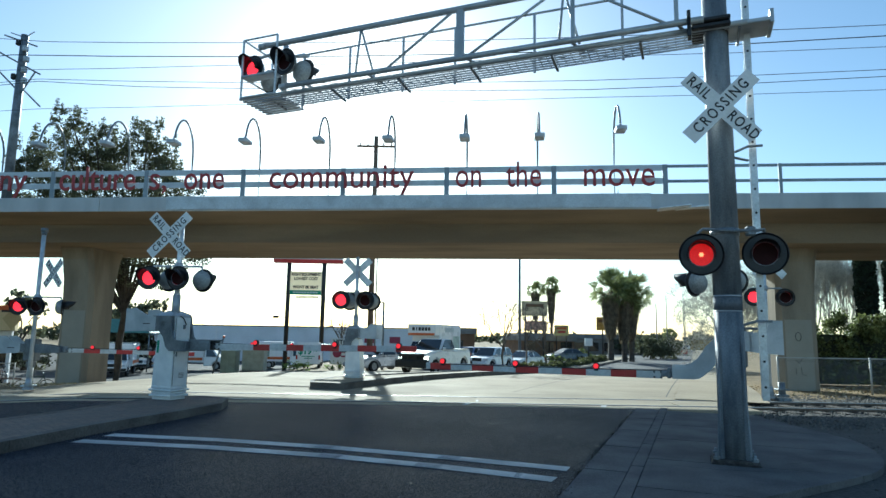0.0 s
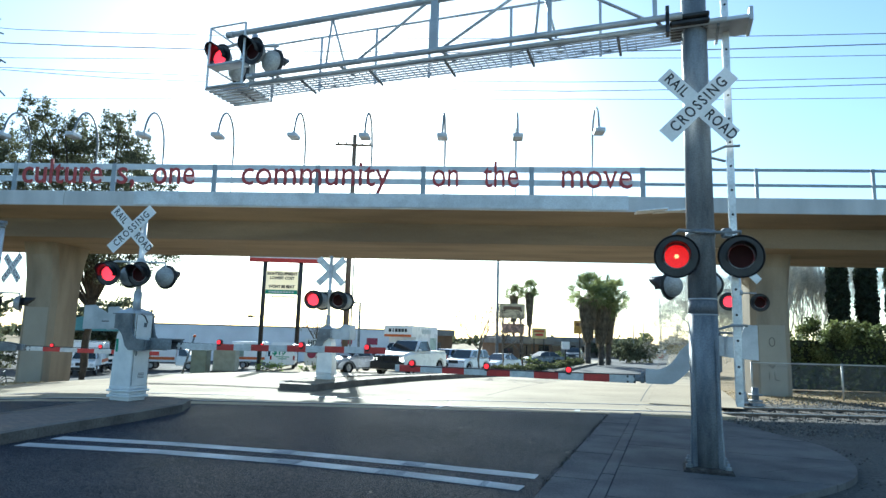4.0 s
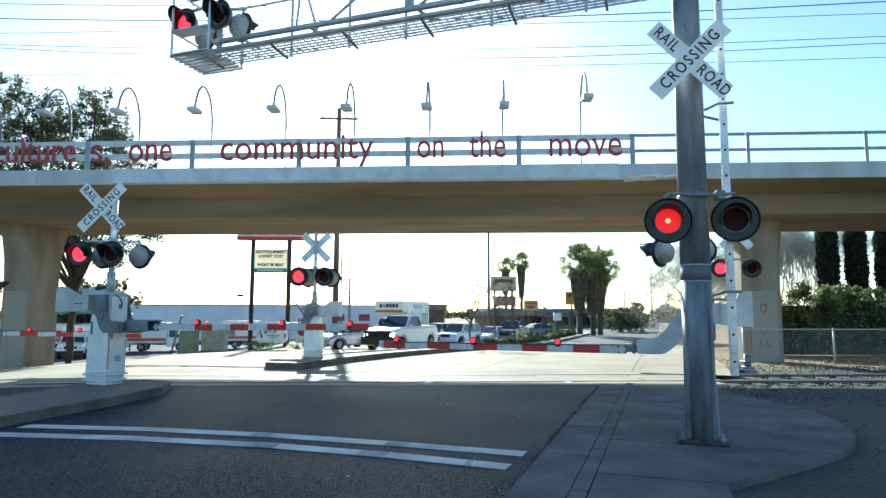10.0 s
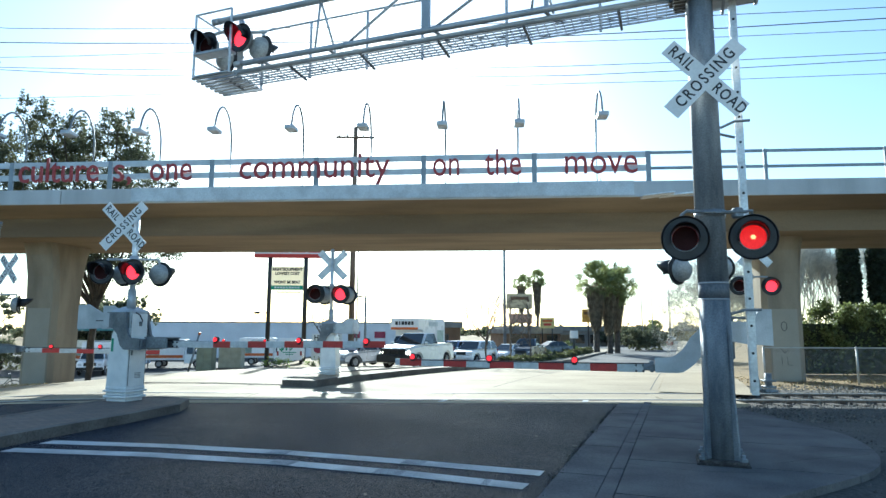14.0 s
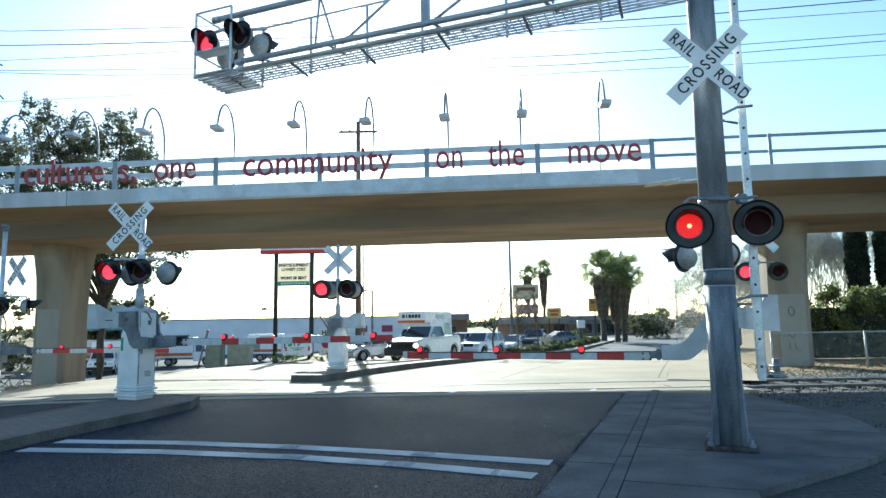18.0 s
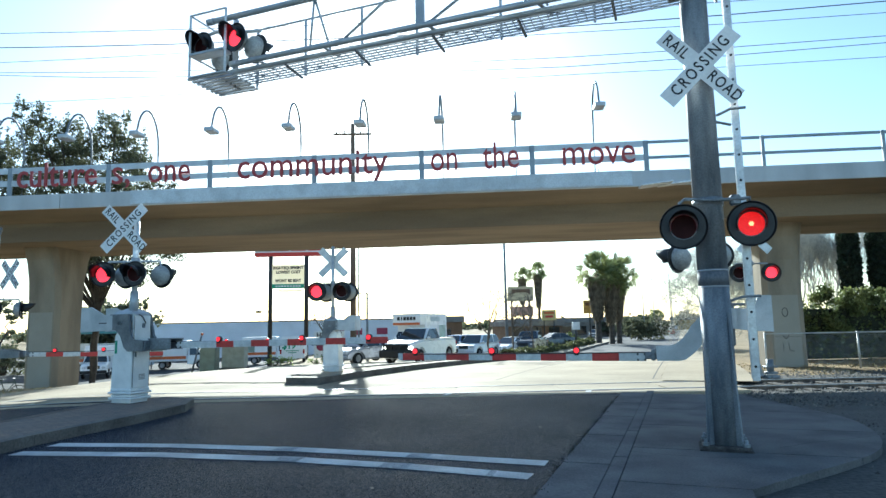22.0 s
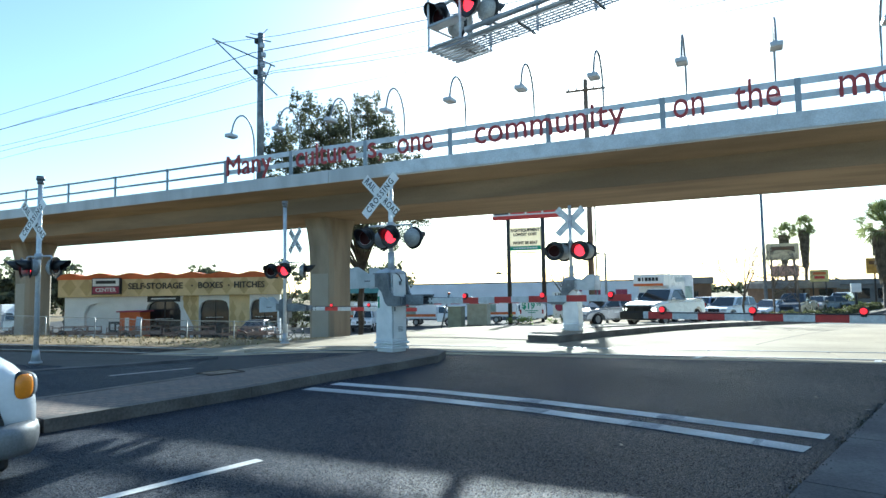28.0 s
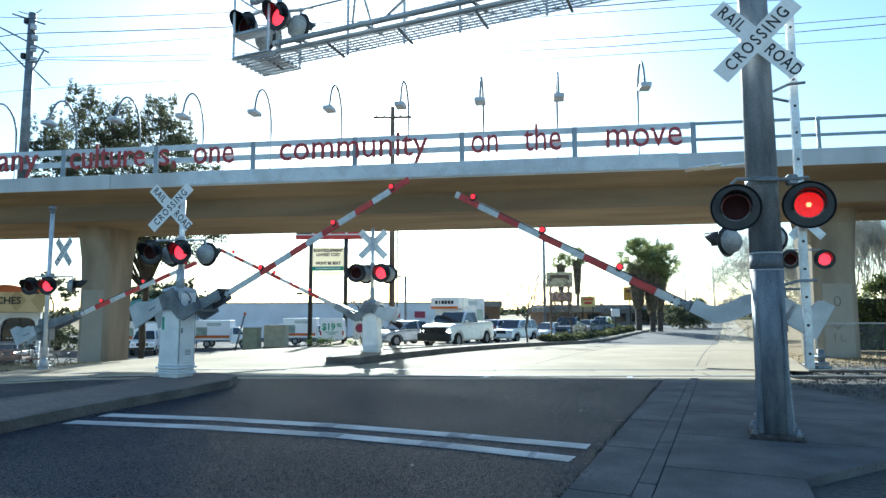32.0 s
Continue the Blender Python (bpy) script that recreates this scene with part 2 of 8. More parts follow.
def pipe(bm, pts, r, seg=8, mi=0):
    """A round tube along points, its rings turned with the line."""
    pts = [Vector(p) for p in pts]
    rings = []
    for i, p in enumerate(pts):
        d = (pts[min(i + 1, len(pts) - 1)] - pts[max(i - 1, 0)]).normalized()
        side = d.cross(UP)
        side = side.normalized() if side.length > 1e-3 else Vector((1, 0, 0))
        up = side.cross(d)
        rr = r[i] if isinstance(r, (list, tuple)) else r
        rings.append([bm.verts.new(p + rr * (math.cos(k * math.tau / seg) * side + math.sin(k * math.tau / seg) * up)) for k in range(seg)])
    for a, b in zip(rings, rings[1:]):
        for k in range(seg):
            f = bm.faces.new((a[k], a[(k + 1) % seg], b[(k + 1) % seg], b[k]))
            f.smooth, f.material_index = True, mi
    for ring in (rings[0], rings[-1]):
        f = bm.faces.new(ring)
        f.material_index = mi
    return bm


def prism(bm, poly, z0, z1, mi=0, zf=None):
    """A flat-topped solid over a polygon of (x, y); zf gives the ground under it."""
    zf = zf or (lambda x, y: 0.0)
    lo = [bm.verts.new((x, y, z0 + zf(x, y))) for x, y in poly]
    hi = [bm.verts.new((x, y, z1 + zf(x, y))) for x, y in poly]
    n = len(poly)
    area = sum(poly[i][0] * poly[(i + 1) % n][1] - poly[(i + 1) % n][0] * poly[i][1] for i in range(n))
    fs = [bm.faces.new(hi if area > 0 else hi[::-1]), bm.faces.new(lo[::-1] if area > 0 else lo)]
    for i in range(n):
        q = (lo[i], lo[(i + 1) % n], hi[(i + 1) % n], hi[i])
        fs.append(bm.faces.new(q if area > 0 else q[::-1]))
    for f in fs:
        f.material_index = mi
    return bm


def text_mesh(body, size, depth=0.004, align="CENTER", wide=1.0, bold=0.0, gap=1.0):
    """A mesh of letters in the built-in font, lying in x (along) and z (up), facing -y."""
    cu = bpy.data.curves.new("letters", "FONT")
    cu.body, cu.size, cu.extrude, cu.align_x, cu.align_y = body, size, depth / 2, align, "CENTER"
    cu.resolution_u = 3
    cu.offset = bold * size
    cu.space_character = gap
    ob = bpy.data.objects.new("letters", cu)
    scene.collection.objects.link(ob)
    me = bpy.data.meshes.new_from_object(ob.evaluated_get(bpy.context.evaluated_depsgraph_get()))
    bpy.data.objects.remove(ob)
    bpy.data.curves.remove(cu)
    me.transform(Matrix.Rotation(radians(90), 4, "X") @ Matrix.Diagonal((wide, 1, 1, 1)))
    return me


def text_part(name, body, size, material, parent, m, depth=0.004, wide=1.0, label="", align="CENTER", bold=0.018, gap=1.0):
    me = text_mesh(body, size, depth, align, wide, bold, gap)
    me.materials.append(material)
    ob = new(name, me)
    ob.parent = parent
    ob.matrix_basis = m
    return tagged(ob, label)


def sm(a, b, v):
    t = min(1.0, max(0.0, (v - a) / (b - a)))
    return t * t * (3 - 2 * t)


def gz(x, y):
    """Height of the ground: level round the crossing, falling away behind it."""
    return -0.22 * sm(7, 13, -x) * sm(9, 13.5, y) * (1 - sm(17.5, 30, y)) - 1.0 * sm(18, 55, y) - 0.25 * sm(60, 130, y) - 1.2 * sm(9, 18, -x) * sm(20.5, 30, y)


# ---- ground and roads ----
U = Vector((0.3746, 0.9272, 0))   # along the road
V = Vector((0.9272, -0.3746, 0))  # across it, to the right
ROAD0 = Vector((4.37, 14.31, 0))  # on the right edge of the asphalt, at the crossing


def rd(s, a):
    """A point of the road: s metres past the crossing, a metres right of the asphalt's right edge."""
    p = ROAD0 + U * s + V * a
    return (p.x, p.y)


def sheet(name, xs, ys, material, lift, label, kind="structure", category="ground", fn=None, bumpy=0.0):
    bm = bmesh.new()
    grid = []
    for y in ys:
        row = []
        for x in xs:
            px_, py_ = fn(x, y) if fn else (x, y)
            dz = bumpy * noise.noise(Vector((px_ * 0.7, py_ * 0.7, 0))) if bumpy else 0
            row.append(bm.verts.new((px_, py_, gz(px_, py_) + lift + dz)))
        grid.append(row)
    for r0, r1 in zip(grid, grid[1:]):
        for i in range(len(r0) - 1):
            f = bm.faces.new((r0[i], r0[i + 1], r1[i + 1], r1[i]))
            f.smooth = True
    bmesh.ops.recalc_face_normals(bm, faces=bm.faces)
    if bm.faces and bm.faces[:][0].normal.z < 0:
        bmesh.ops.reverse_faces(bm, faces=bm.faces[:])
    return solo(name, bm, material, label, category, kind=kind)


def steps(*segs):
    out = []
    for a, b, n in segs:
        out += [a + (b - a) * i / n for i in range(n)]
    return out + [segs[-1][1]]


sheet("ground", steps((-1500, -120, 6), (-120, -30, 9), (-30, 30, 40), (30, 120, 9), (120, 1500, 6)),
      steps((-1500, -60, 6), (-60, 0, 6), (0, 60, 60), (60, 140, 12), (140, 2500, 8)), DIRT, -0.11, "dry bare earth with gravel around the crossing", bumpy=0.05)

SHEAR = 0.404
sheet("road", steps((-40, -26, 3), (-26, -9.6, 8), (-9.6, 0, 8)), steps((-60, -12, 8), (-12, 0.15, 14)), ASPHALT, 0.0,
      "dark asphalt road before the crossing", category="road", fn=lambda a, s: rd(s + a * SHEAR, a))
sheet("road_far", steps((-17.65, 0.7, 10)), steps((25, 60, 20), (60, 260, 20)), mat("far_asphalt", (0.16, 0.155, 0.15), 0.9, var=0.2, scale=0.4, fine=30, bump=0.3, col2=(0.11, 0.107, 0.105), spec=0.12), 0.0,
      "worn grey asphalt road running on to the horizon", category="road", fn=lambda a, s: rd(s, a))
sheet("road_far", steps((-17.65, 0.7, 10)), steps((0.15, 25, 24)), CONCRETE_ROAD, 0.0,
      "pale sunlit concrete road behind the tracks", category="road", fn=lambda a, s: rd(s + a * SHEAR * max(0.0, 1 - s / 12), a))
sheet("gravel_bed", steps((3, 60, 30)), steps((4, 14.2, 14)), GRAVEL, -0.055, "dark grey gravel beside the tracks", category="gravel", bumpy=0.04)
sheet("gravel_bed", steps((7.2, 60, 26)), steps((14.2, 18.4, 8)), GRAVEL, -0.07, "dark grey gravel beside the tracks", category="gravel", bumpy=0.04)
sheet("gravel_bed", steps((-60, -11.2, 26)), steps((12.9, 17.6, 8)), mat("brown_ballast", (0.075, 0.052, 0.042), 0.95, var=0.3, scale=1.0, fine=18, bump=1.0, col2=(0.045, 0.032, 0.027)), -0.05, "dark rusty brown ballast along the tracks", category="gravel", bumpy=0.04)
sheet("pavement_far", steps((0.72, 3.0, 3)), steps((3.0, 40, 24), (40, 200, 20)), CONCRETE_ROAD, 0.03, "pale concrete pavement along the far road", category="pavement", fn=lambda a, s: rd(s, a))
sheet("parking_lot", steps((-90, -14, 20)), steps((33, 120, 24)), ASPHALT_OLD, -0.03, "worn grey asphalt of the rental yard", category="parking lot")

# tracks: ties, rails and the concrete crossing panels
RUBBER = mat("flange_rubber", (0.015, 0.015, 0.016), 0.8, var=0.2, bump=0.1)


def long_bar(prof, x0, x1):
    """A bar along x with the outline prof (y, z), following the ground at the tracks."""
    bm = bmesh.new()
    n = int((x1 - x0) / 1.0)
    rows = []
    for k in range(n + 1):
        x = x0 + (x1 - x0) * k / n
        rows.append([bm.verts.new((x, y, z + gz(x, 15.5))) for y, z in prof])
    m = len(prof)
    for a, b in zip(rows, rows[1:]):
        for i in range(m):
            bm.faces.new((a[i], a[(i + 1) % m], b[(i + 1) % m], b[i]))
    bm.faces.new(rows[0])
    bm.faces.new(rows[-1][::-1])
    bmesh.ops.recalc_face_normals(bm, faces=bm.faces)
    return bm


for ty in (15.12, 16.56):
    t_ob = thing("railway_rail", pose(0, ty, 0), "steel railway rail with a polished head", "rail", "railway rails")
    part("rail_body", long_bar([(-0.035, 0.005), (0.035, 0.005), (0.035, -0.025), (0.01, -0.03), (0.01, -0.13), (0.07, -0.15), (-0.07, -0.15), (-0.01, -0.13), (-0.01, -0.03), (-0.035, -0.025)], -60, 60), RUST, t_ob)
    part("rail_head", long_bar([(-0.025, 0.017), (0.025, 0.017), (0.028, 0.004), (-0.028, 0.004)], -60, 60), RAILTOP, t_ob, "worn shiny rail head")
    for sy in (-1, 1):
        part("flangeway", long_bar([(sy * 0.085 - 0.04, 0.004), (sy * 0.085 + 0.04, 0.004), (sy * 0.085 + 0.04, -0.1), (sy * 0.085 - 0.04, -0.1)], -13.4, 7.2), RUBBER, t_ob, "black rubber flangeway strip")
tie0 = None
for i in range(74):
    x = 7.6 + i * 0.6 if i < 40 else -11.6 - (i - 40) * 0.6
    if tie0 is None:
        bm = bmesh.new()
        box(bm, (0.22, 2.6, 0.18), (0, 0, 0), bevel=0.015)
        tie0 = solo("railway_tie", bm, mat("tie_wood", (0.07, 0.055, 0.045), 0.9, var=0.2, scale=4, fine=40, bump=0.4), "dark creosoted wooden railway tie", "tie", pose(x, 15.84, gz(x, 15.8) - 0.13), "railway ties")
    else:
        copy_thing(tie0, pose(x, 15.84, gz(x, 15.8) - 0.13, 0, 0, (i * 37 % 5) - 2))
panels = thing("crossing_surface", pose(0, 0, 0), "concrete crossing panels between the rails", "crossing", kind="structure")
bm0 = bmesh.new()
box(bm0, (2.36, 1.26, 0.1), (0, 0, 0), bevel=0.012)
pn = part("panel", bm0, CONCRETE_ROAD, panels)
pn.matrix_basis = pose(-9.9, 15.84, gz(-9.9, 15.84) - 0.042)
for i in range(1, 7):
    q = new("panel", pn.data)
    q.parent, q.matrix_basis = panels, pose(-9.9 + i * 2.4, 15.84, gz(-9.9 + i * 2.4, 15.84) - 0.042)

q = new("panel", pn.data)
q.parent, q.matrix_basis = panels, pose(6.62, 15.84, -0.042) @ Matrix.Diagonal((0.74, 1, 1, 1))

# pavement by the near pole: slabs, gutter and a rounded end
OUTER_MARKS = [(3.18, 6.45), (3.85, 6.88), (4.7, 7.4), (5.32, 7.86), (5.84, 8.48), (6.28, 9.3), (6.62, 10.35), (6.62, 11.5), (6.55, 12.8), (6.6, 14.3)]
OUTER = []
for k in range(len(OUTER_MARKS) - 1):   # rounded through the marks
    p0, p1, p2, p3 = (Vector(OUTER_MARKS[min(max(k + j, 0), len(OUTER_MARKS) - 1)]) for j in (-1, 0, 1, 2))
    for q in range(5):
        t = q / 5
        OUTER.append(tuple(0.5 * (2 * p1 + (p2 - p0) * t + (2 * p0 - 5 * p1 + 4 * p2 - p3) * t * t + (3 * p1 - p0 - 3 * p2 + p3) * t ** 3)))
OUTER.append(OUTER_MARKS[-1])
pavement = thing("pavement", pose(0, 0, 0), "grey concrete pavement with a rounded end beside the tracks", "pavement", kind="structure")


def slab(poly, lo, hi, material, name="slab"):
    part(name, prism(bmesh.new(), poly, lo, hi), material, pavement)


g, gx = 0.014, 0.03
for i in range(-1, 9):
    s0, s1 = -16 + i * 1.8, -16 + (i + 1) * 1.8 - 0.03
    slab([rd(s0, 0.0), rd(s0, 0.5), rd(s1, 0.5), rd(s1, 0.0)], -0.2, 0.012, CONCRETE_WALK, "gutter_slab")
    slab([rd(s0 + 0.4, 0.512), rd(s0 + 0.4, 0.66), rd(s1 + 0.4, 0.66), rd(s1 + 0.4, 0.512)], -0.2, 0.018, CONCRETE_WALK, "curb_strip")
# big slabs, cut by joints across the walk
CUTS = [-17.6, -14.0, -12.0, -10.2, -7.73, -6.0, -4.2, -2.4, 0.0]


def outer_at(s):
    """How far right of the edge the pavement reaches at s."""
    best = 1.83
    for (x0, y0), (x1, y1) in zip(OUTER, OUTER[1:]):
        a0, a1 = Vector((x0, y0, 0)) - ROAD0, Vector((x1, y1, 0)) - ROAD0
        sa, sb = a0.dot(U), a1.dot(U)
        if min(sa, sb) <= s <= max(sa, sb) and abs(sb - sa) > 1e-4:
            best = max(best, a0.dot(V) + (a1.dot(V) - a0.dot(V)) * (s - sa) / (sb - sa))
    return best


for c0, c1 in zip(CUTS, CUTS[1:]):
    n = 12
    edge = [rd(c0 + (c1 - gx - c0) * k / n, outer_at(c0 + (c1 - gx - c0) * k / n)) for k in range(n + 1)]
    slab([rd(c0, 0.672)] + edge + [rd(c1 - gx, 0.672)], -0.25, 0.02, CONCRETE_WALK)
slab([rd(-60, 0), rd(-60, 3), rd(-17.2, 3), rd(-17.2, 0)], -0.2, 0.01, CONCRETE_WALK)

slab([(4.3, 14.36), (7.25, 14.36), (7.25, 15.0), (4.3, 15.0)], -0.15, 0.006, CONCRETE_ROAD, "apron_slab")
slab([(4.9, 16.68), (7.25, 16.68), (7.25, 17.5), (5.3, 17.5)], -0.15, 0.006, CONCRETE_ROAD, "apron_slab")

# gravel and a concrete strip left of the oncoming lanes
bm = prism(bmesh.new(), [(-13.0, 8.3), (-11.95, 11.2), (-11.3, 13.6), (-12.2, 14.4), (-15, 14.4), (-19, 14.3), (-30, 14.3), (-30, 2.0), (-17.2, 2.0), (-15.0, 4.6)], -0.1, 0.035, zf=gz)
solo("gravel_shoulder", bm, GRAVEL, "dark gravel shoulder beside the tracks", "gravel", kind="structure")
bm = prism(bmesh.new(), [(-12.55, 8.2), (-11.5, 11.1), (-10.7, 13.7), (-11.3, 13.75), (-11.98, 11.2), (-13.02, 8.3)], -0.1, 0.045, zf=gz)
solo("concrete_edge_strip", bm, CONCRETE_WALK, "pale concrete strip along the asphalt edge", "curb", kind="structure")

# white lines
def stripe(pts, width, lift=0.006, label="white painted road line", name="road_line"):
    bm = bmesh.new()
    for (x0, y0), (x1, y1) in zip(pts, pts[1:]):
        a, b = Vector((x0, y0, 0)), Vector((x1, y1, 0))
        d = (b - a).normalized()
        w = UP.cross(d) * width / 2
        n = max(1, int((b - a).length / 2))
        for k in range(n):
            p, q = a + (b - a) * k / n, a + (b - a) * (k + 1) / n
            vs = [bm.verts.new((v.x, v.y, gz(v.x, v.y) + lift)) for v in (p - w, q - w, q + w, p + w)]
            f = bm.faces.new(vs)
            if f.normal.z < 0:
                f.normal_flip()
    bmesh.ops.remove_doubles(bm, verts=bm.verts, dist=0.001)
    bmesh.ops.recalc_face_normals(bm, faces=bm.faces)
    for f in bm.faces:
        if f.normal.z < 0:
            f.normal_flip()
    return solo(name, bm, LINE, label, "road marking", kind="structure")


stripe([(-5.0, 9.72), (-3.2, 9.42), (-1.42, 8.93), (0.2, 8.33), (1.55, 7.78)], 0.26, label="worn white stop line on dark asphalt")
stripe([(-5.15, 9.15), (-3.2, 8.83), (-1.36, 8.33), (0.1, 7.76), (1.28, 7.2)], 0.26, label="worn white stop line on dark asphalt")
stripe([(-4.35, 2.5), (-3.28, 5.46)], 0.11, label="white lane dash on asphalt")
stripe([(-7.0, -4.0), (-5.6, -0.6)], 0.11, label="white lane dash on asphalt")
stripe([(-9.69, 9.56), (-9.13, 11.1)], 0.1, label="white lane dash on asphalt")
stripe([(0.55, 14.7), (1.15, 16.3)], 0.12, label="short white lane mark at the rails")
stripe([(3.75, 14.7), (4.25, 16.3)], 0.12, label="short white lane mark at the rails")
# joints of the concrete road
JOINT = mat("joint_tar", (0.1, 0.09, 0.08), 0.9, var=0.2)
for k, (p, q) in enumerate([(rd(2.6, 0.5), rd(120, 0.5)), (rd(2.8, -3.6), rd(60, -3.6)), ((-6.2, 17.6), (7.0, 17.6)), (rd(5.0, -9), rd(5.0, 0.4)), (rd(9.5, -9), rd(9.5, 0.4)), (rd(14.5, -9), rd(14.5, 0.4)), (rd(21, -9), rd(21, 0.4)), (rd(4.2, -9.5), rd(14, -6.0)), ((-12.0, 19.6), (-3.6, 19.6)), ((-11.0, 24.6), (-2.6, 24.6))]):
    ob = stripe([p, q], 0.035, 0.004, "dark tar joint in pale concrete", "road_joint")
    ob.data.materials.clear()
    ob.data.materials.append(JOINT)

# raised islands
MED = mat("median_top", (0.2, 0.165, 0.135), 0.9, var=0.2, scale=2, fine=30, bump=0.3)
_nt = MED.node_tree
_br = _nt.nodes.new("ShaderNodeTexBrick")
_br.inputs["Scale"].default_value = 1.0
_br.inputs["Brick Width"].default_value, _br.inputs["Row Height"].default_value, _br.inputs["Mortar Size"].default_value = 0.21, 0.105, 0.008
_br.inputs["Color1"].default_value, _br.inputs["Color2"].default_value, _br.inputs["Mortar"].default_value = (0.23, 0.17, 0.135, 1), (0.17, 0.14, 0.12, 1), (0.09, 0.08, 0.07, 1)
_nt.links.new(next(q for q in _nt.nodes if q.type == "TEX_COORD").outputs["Object"], _br.inputs["Vector"])
_nt.links.new(_br.outputs["Color"], next(q for q in _nt.nodes if q.type == "MIX").inputs[6])


def island(poly, label, h=0.15, curb_w=0.16, top_mat=None):
    ob = thing("traffic_island", pose(0, 0, 0), label, "traffic island", kind="structure")
    c = Vector((sum(p[0] for p in poly) / len(poly), sum(p[1] for p in poly) / len(poly), 0))
    n = len(poly)
    inner = []
    for i in range(n):
        p0, p1, p2 = (Vector((*poly[(i + k) % n], 0)) for k in (-1, 0, 1))
        d = ((p1 - p0).normalized() + (p2 - p1).normalized()).normalized()
        w = UP.cross(d)
        area = sum(poly[k][0] * poly[(k + 1) % n][1] - poly[(k + 1) % n][0] * poly[k][1] for k in range(n))
        inner.append(p1 + w * curb_w * (1 if area > 0 else -1))
    for i in range(n):
        a, b = Vector((*poly[i], 0)), Vector((*poly[(i + 1) % n], 0))
        m = max(1, round((b - a).length / 3.0))
        ia, ib = inner[i], inner[(i + 1) % n]
        for k in range(m):
            q0, q1 = a.lerp(b, k / m), a.lerp(b, (k + 1) / m - 0.004)
            r0, r1 = ia.lerp(ib, k / m), ia.lerp(ib, (k + 1) / m - 0.004)
            bm = prism(bmesh.new(), [(v.x, v.y) for v in (q0, q1, r1, r0)], -0.1, h, zf=gz)
            part("curb_stone", bm, CURB, ob)
    part("top", prism(bmesh.new(), [(v.x, v.y) for v in inner], -0.05, h - 0.006, zf=gz), top_mat or MED, ob)
    return ob


island([(-9.6, -3.0), (-6.25, 5.68), (-5.5, 8.25), (-5.25, 9.7), (-4.72, 11.5), (-4.42, 12.9), (-4.62, 13.9), (-5.3, 14.35), (-6.15, 14.1), (-6.42, 12.9), (-6.62, 11.6), (-7.1, 9.87), (-7.7, 7.0), (-11.2, -3.0)],
       "raised median with a dark worn top and concrete curb")

# far island along the road, with its curb
FI = [(-3.75, 18.3), (-2.75, 18.05), (-1.95, 20.2), rd(16, -7.7), rd(24, -7.6), rd(34, -7.4), rd(46, -7.2), rd(60, -7.0), rd(80, -7.0), rd(80, -9.6), rd(60, -9.8), rd(40, -9.8), rd(26, -9.6), rd(16, -9.2), (-3.6, 21.0), (-3.95, 19.2)]
island(FI, "long raised island with a pale concrete top and dark curb", h=0.19, top_mat=CONCRETE_ROAD)

# iron grate let into the median top
RUSTY = mat("rusty_iron", (0.045, 0.034, 0.028), 0.9, var=0.25, scale=6, fine=40, bump=0.3, spec=0.1)
grate = thing("iron_grate", pose(-7.1, 9.5, gz(-7.1, 9.5) + 0.15, 0, 0, 68), "rusty rectangular iron grate in the median top", "grate")
bm = bmesh.new()
for y in (-0.24, 0.24):
    box(bm, (0.62, 0.04, 0.012), (0, y, 0.0))
for x in (-0.3, 0.3):
    box(bm, (0.04, 0.44, 0.012), (x, 0, 0.0))
part("grate_frame", bm, RUSTY, grate)
for k in range(7):
    bm = bmesh.new()
    box(bm, (0.52, 0.03, 0.01), (0, -0.18 + k * 0.06, 0.0))
    part("grate_bar", bm, RUST, grate)
# worn places across the stop lines
WORN = mat("worn_paint", (0.44, 0.445, 0.45), 0.85, var=0.35, scale=5, fine=60, bump=0.5, col2=(0.27, 0.28, 0.29))
for x, y, w in ((-1.6, 8.985, 0.26), (0.13, 8.36, 0.26), (-1.42, 8.35, 0.3), (-0.13, 7.85, 0.32), (0.9, 7.38, 0.07)):
    ob = stripe([(x - w / 2, y + w * 0.16), (x + w / 2, y - w * 0.18)], 0.25, 0.0105, "grey worn place across the white line", "worn_patch")
    ob.data.materials.clear()
    ob.data.materials.append(WORN)
# weeds and crumbling edge along the gutter
rng = np.random.default_rng(19)
n = 260
s_, a_ = rng.uniform(-10.5, 0.0, n), rng.normal(0.0, 0.03, n)
vs, fs = [], []
for i in range(n):
    x, y = rd(s_[i], a_[i])
    k, t = rng.uniform(0.006, 0.018), rng.uniform(0, math.tau)
    j = len(vs)
    h = rng.uniform(0.002, 0.012)
    vs += [(x + k * math.cos(t), y + k * math.sin(t), 0.004), (x + k * math.cos(t + 2.2), y + k * math.sin(t + 2.2), 0.004), (x + k * math.cos(t + 4.1), y + k * math.sin(t + 4.1), 0.004), (x, y, 0.012 + h)]
    fs += [(j, j + 1, j + 3), (j + 1, j + 2, j + 3), (j + 2, j, j + 3)]
me = bpy.data.meshes.new("crumbs")
me.from_pydata(vs, [], fs)
me.materials.append(mat("crumb_dirt", (0.06, 0.055, 0.045), 0.95, var=0.3, bump=0, island=0.5))
tagged(new("gutter_debris", me), "dirt crumbs and weeds along the gutter edge", "debris", kind="stuff")
n = 420
cs = np.concatenate([rng.uniform(-6.4, -1.2, 22), rng.uniform(-10, -6.4, 5)])
s_ = cs[rng.integers(0, 27, n)] + rng.normal(0, 0.09, n)
a_ = rng.normal(-0.02, 0.028, n)
wp = np.array([(*rd(p, q), 0.012 + abs(rng.normal(0, 0.012))) for p, q in zip(s_, a_)])
vs, fs = [], []
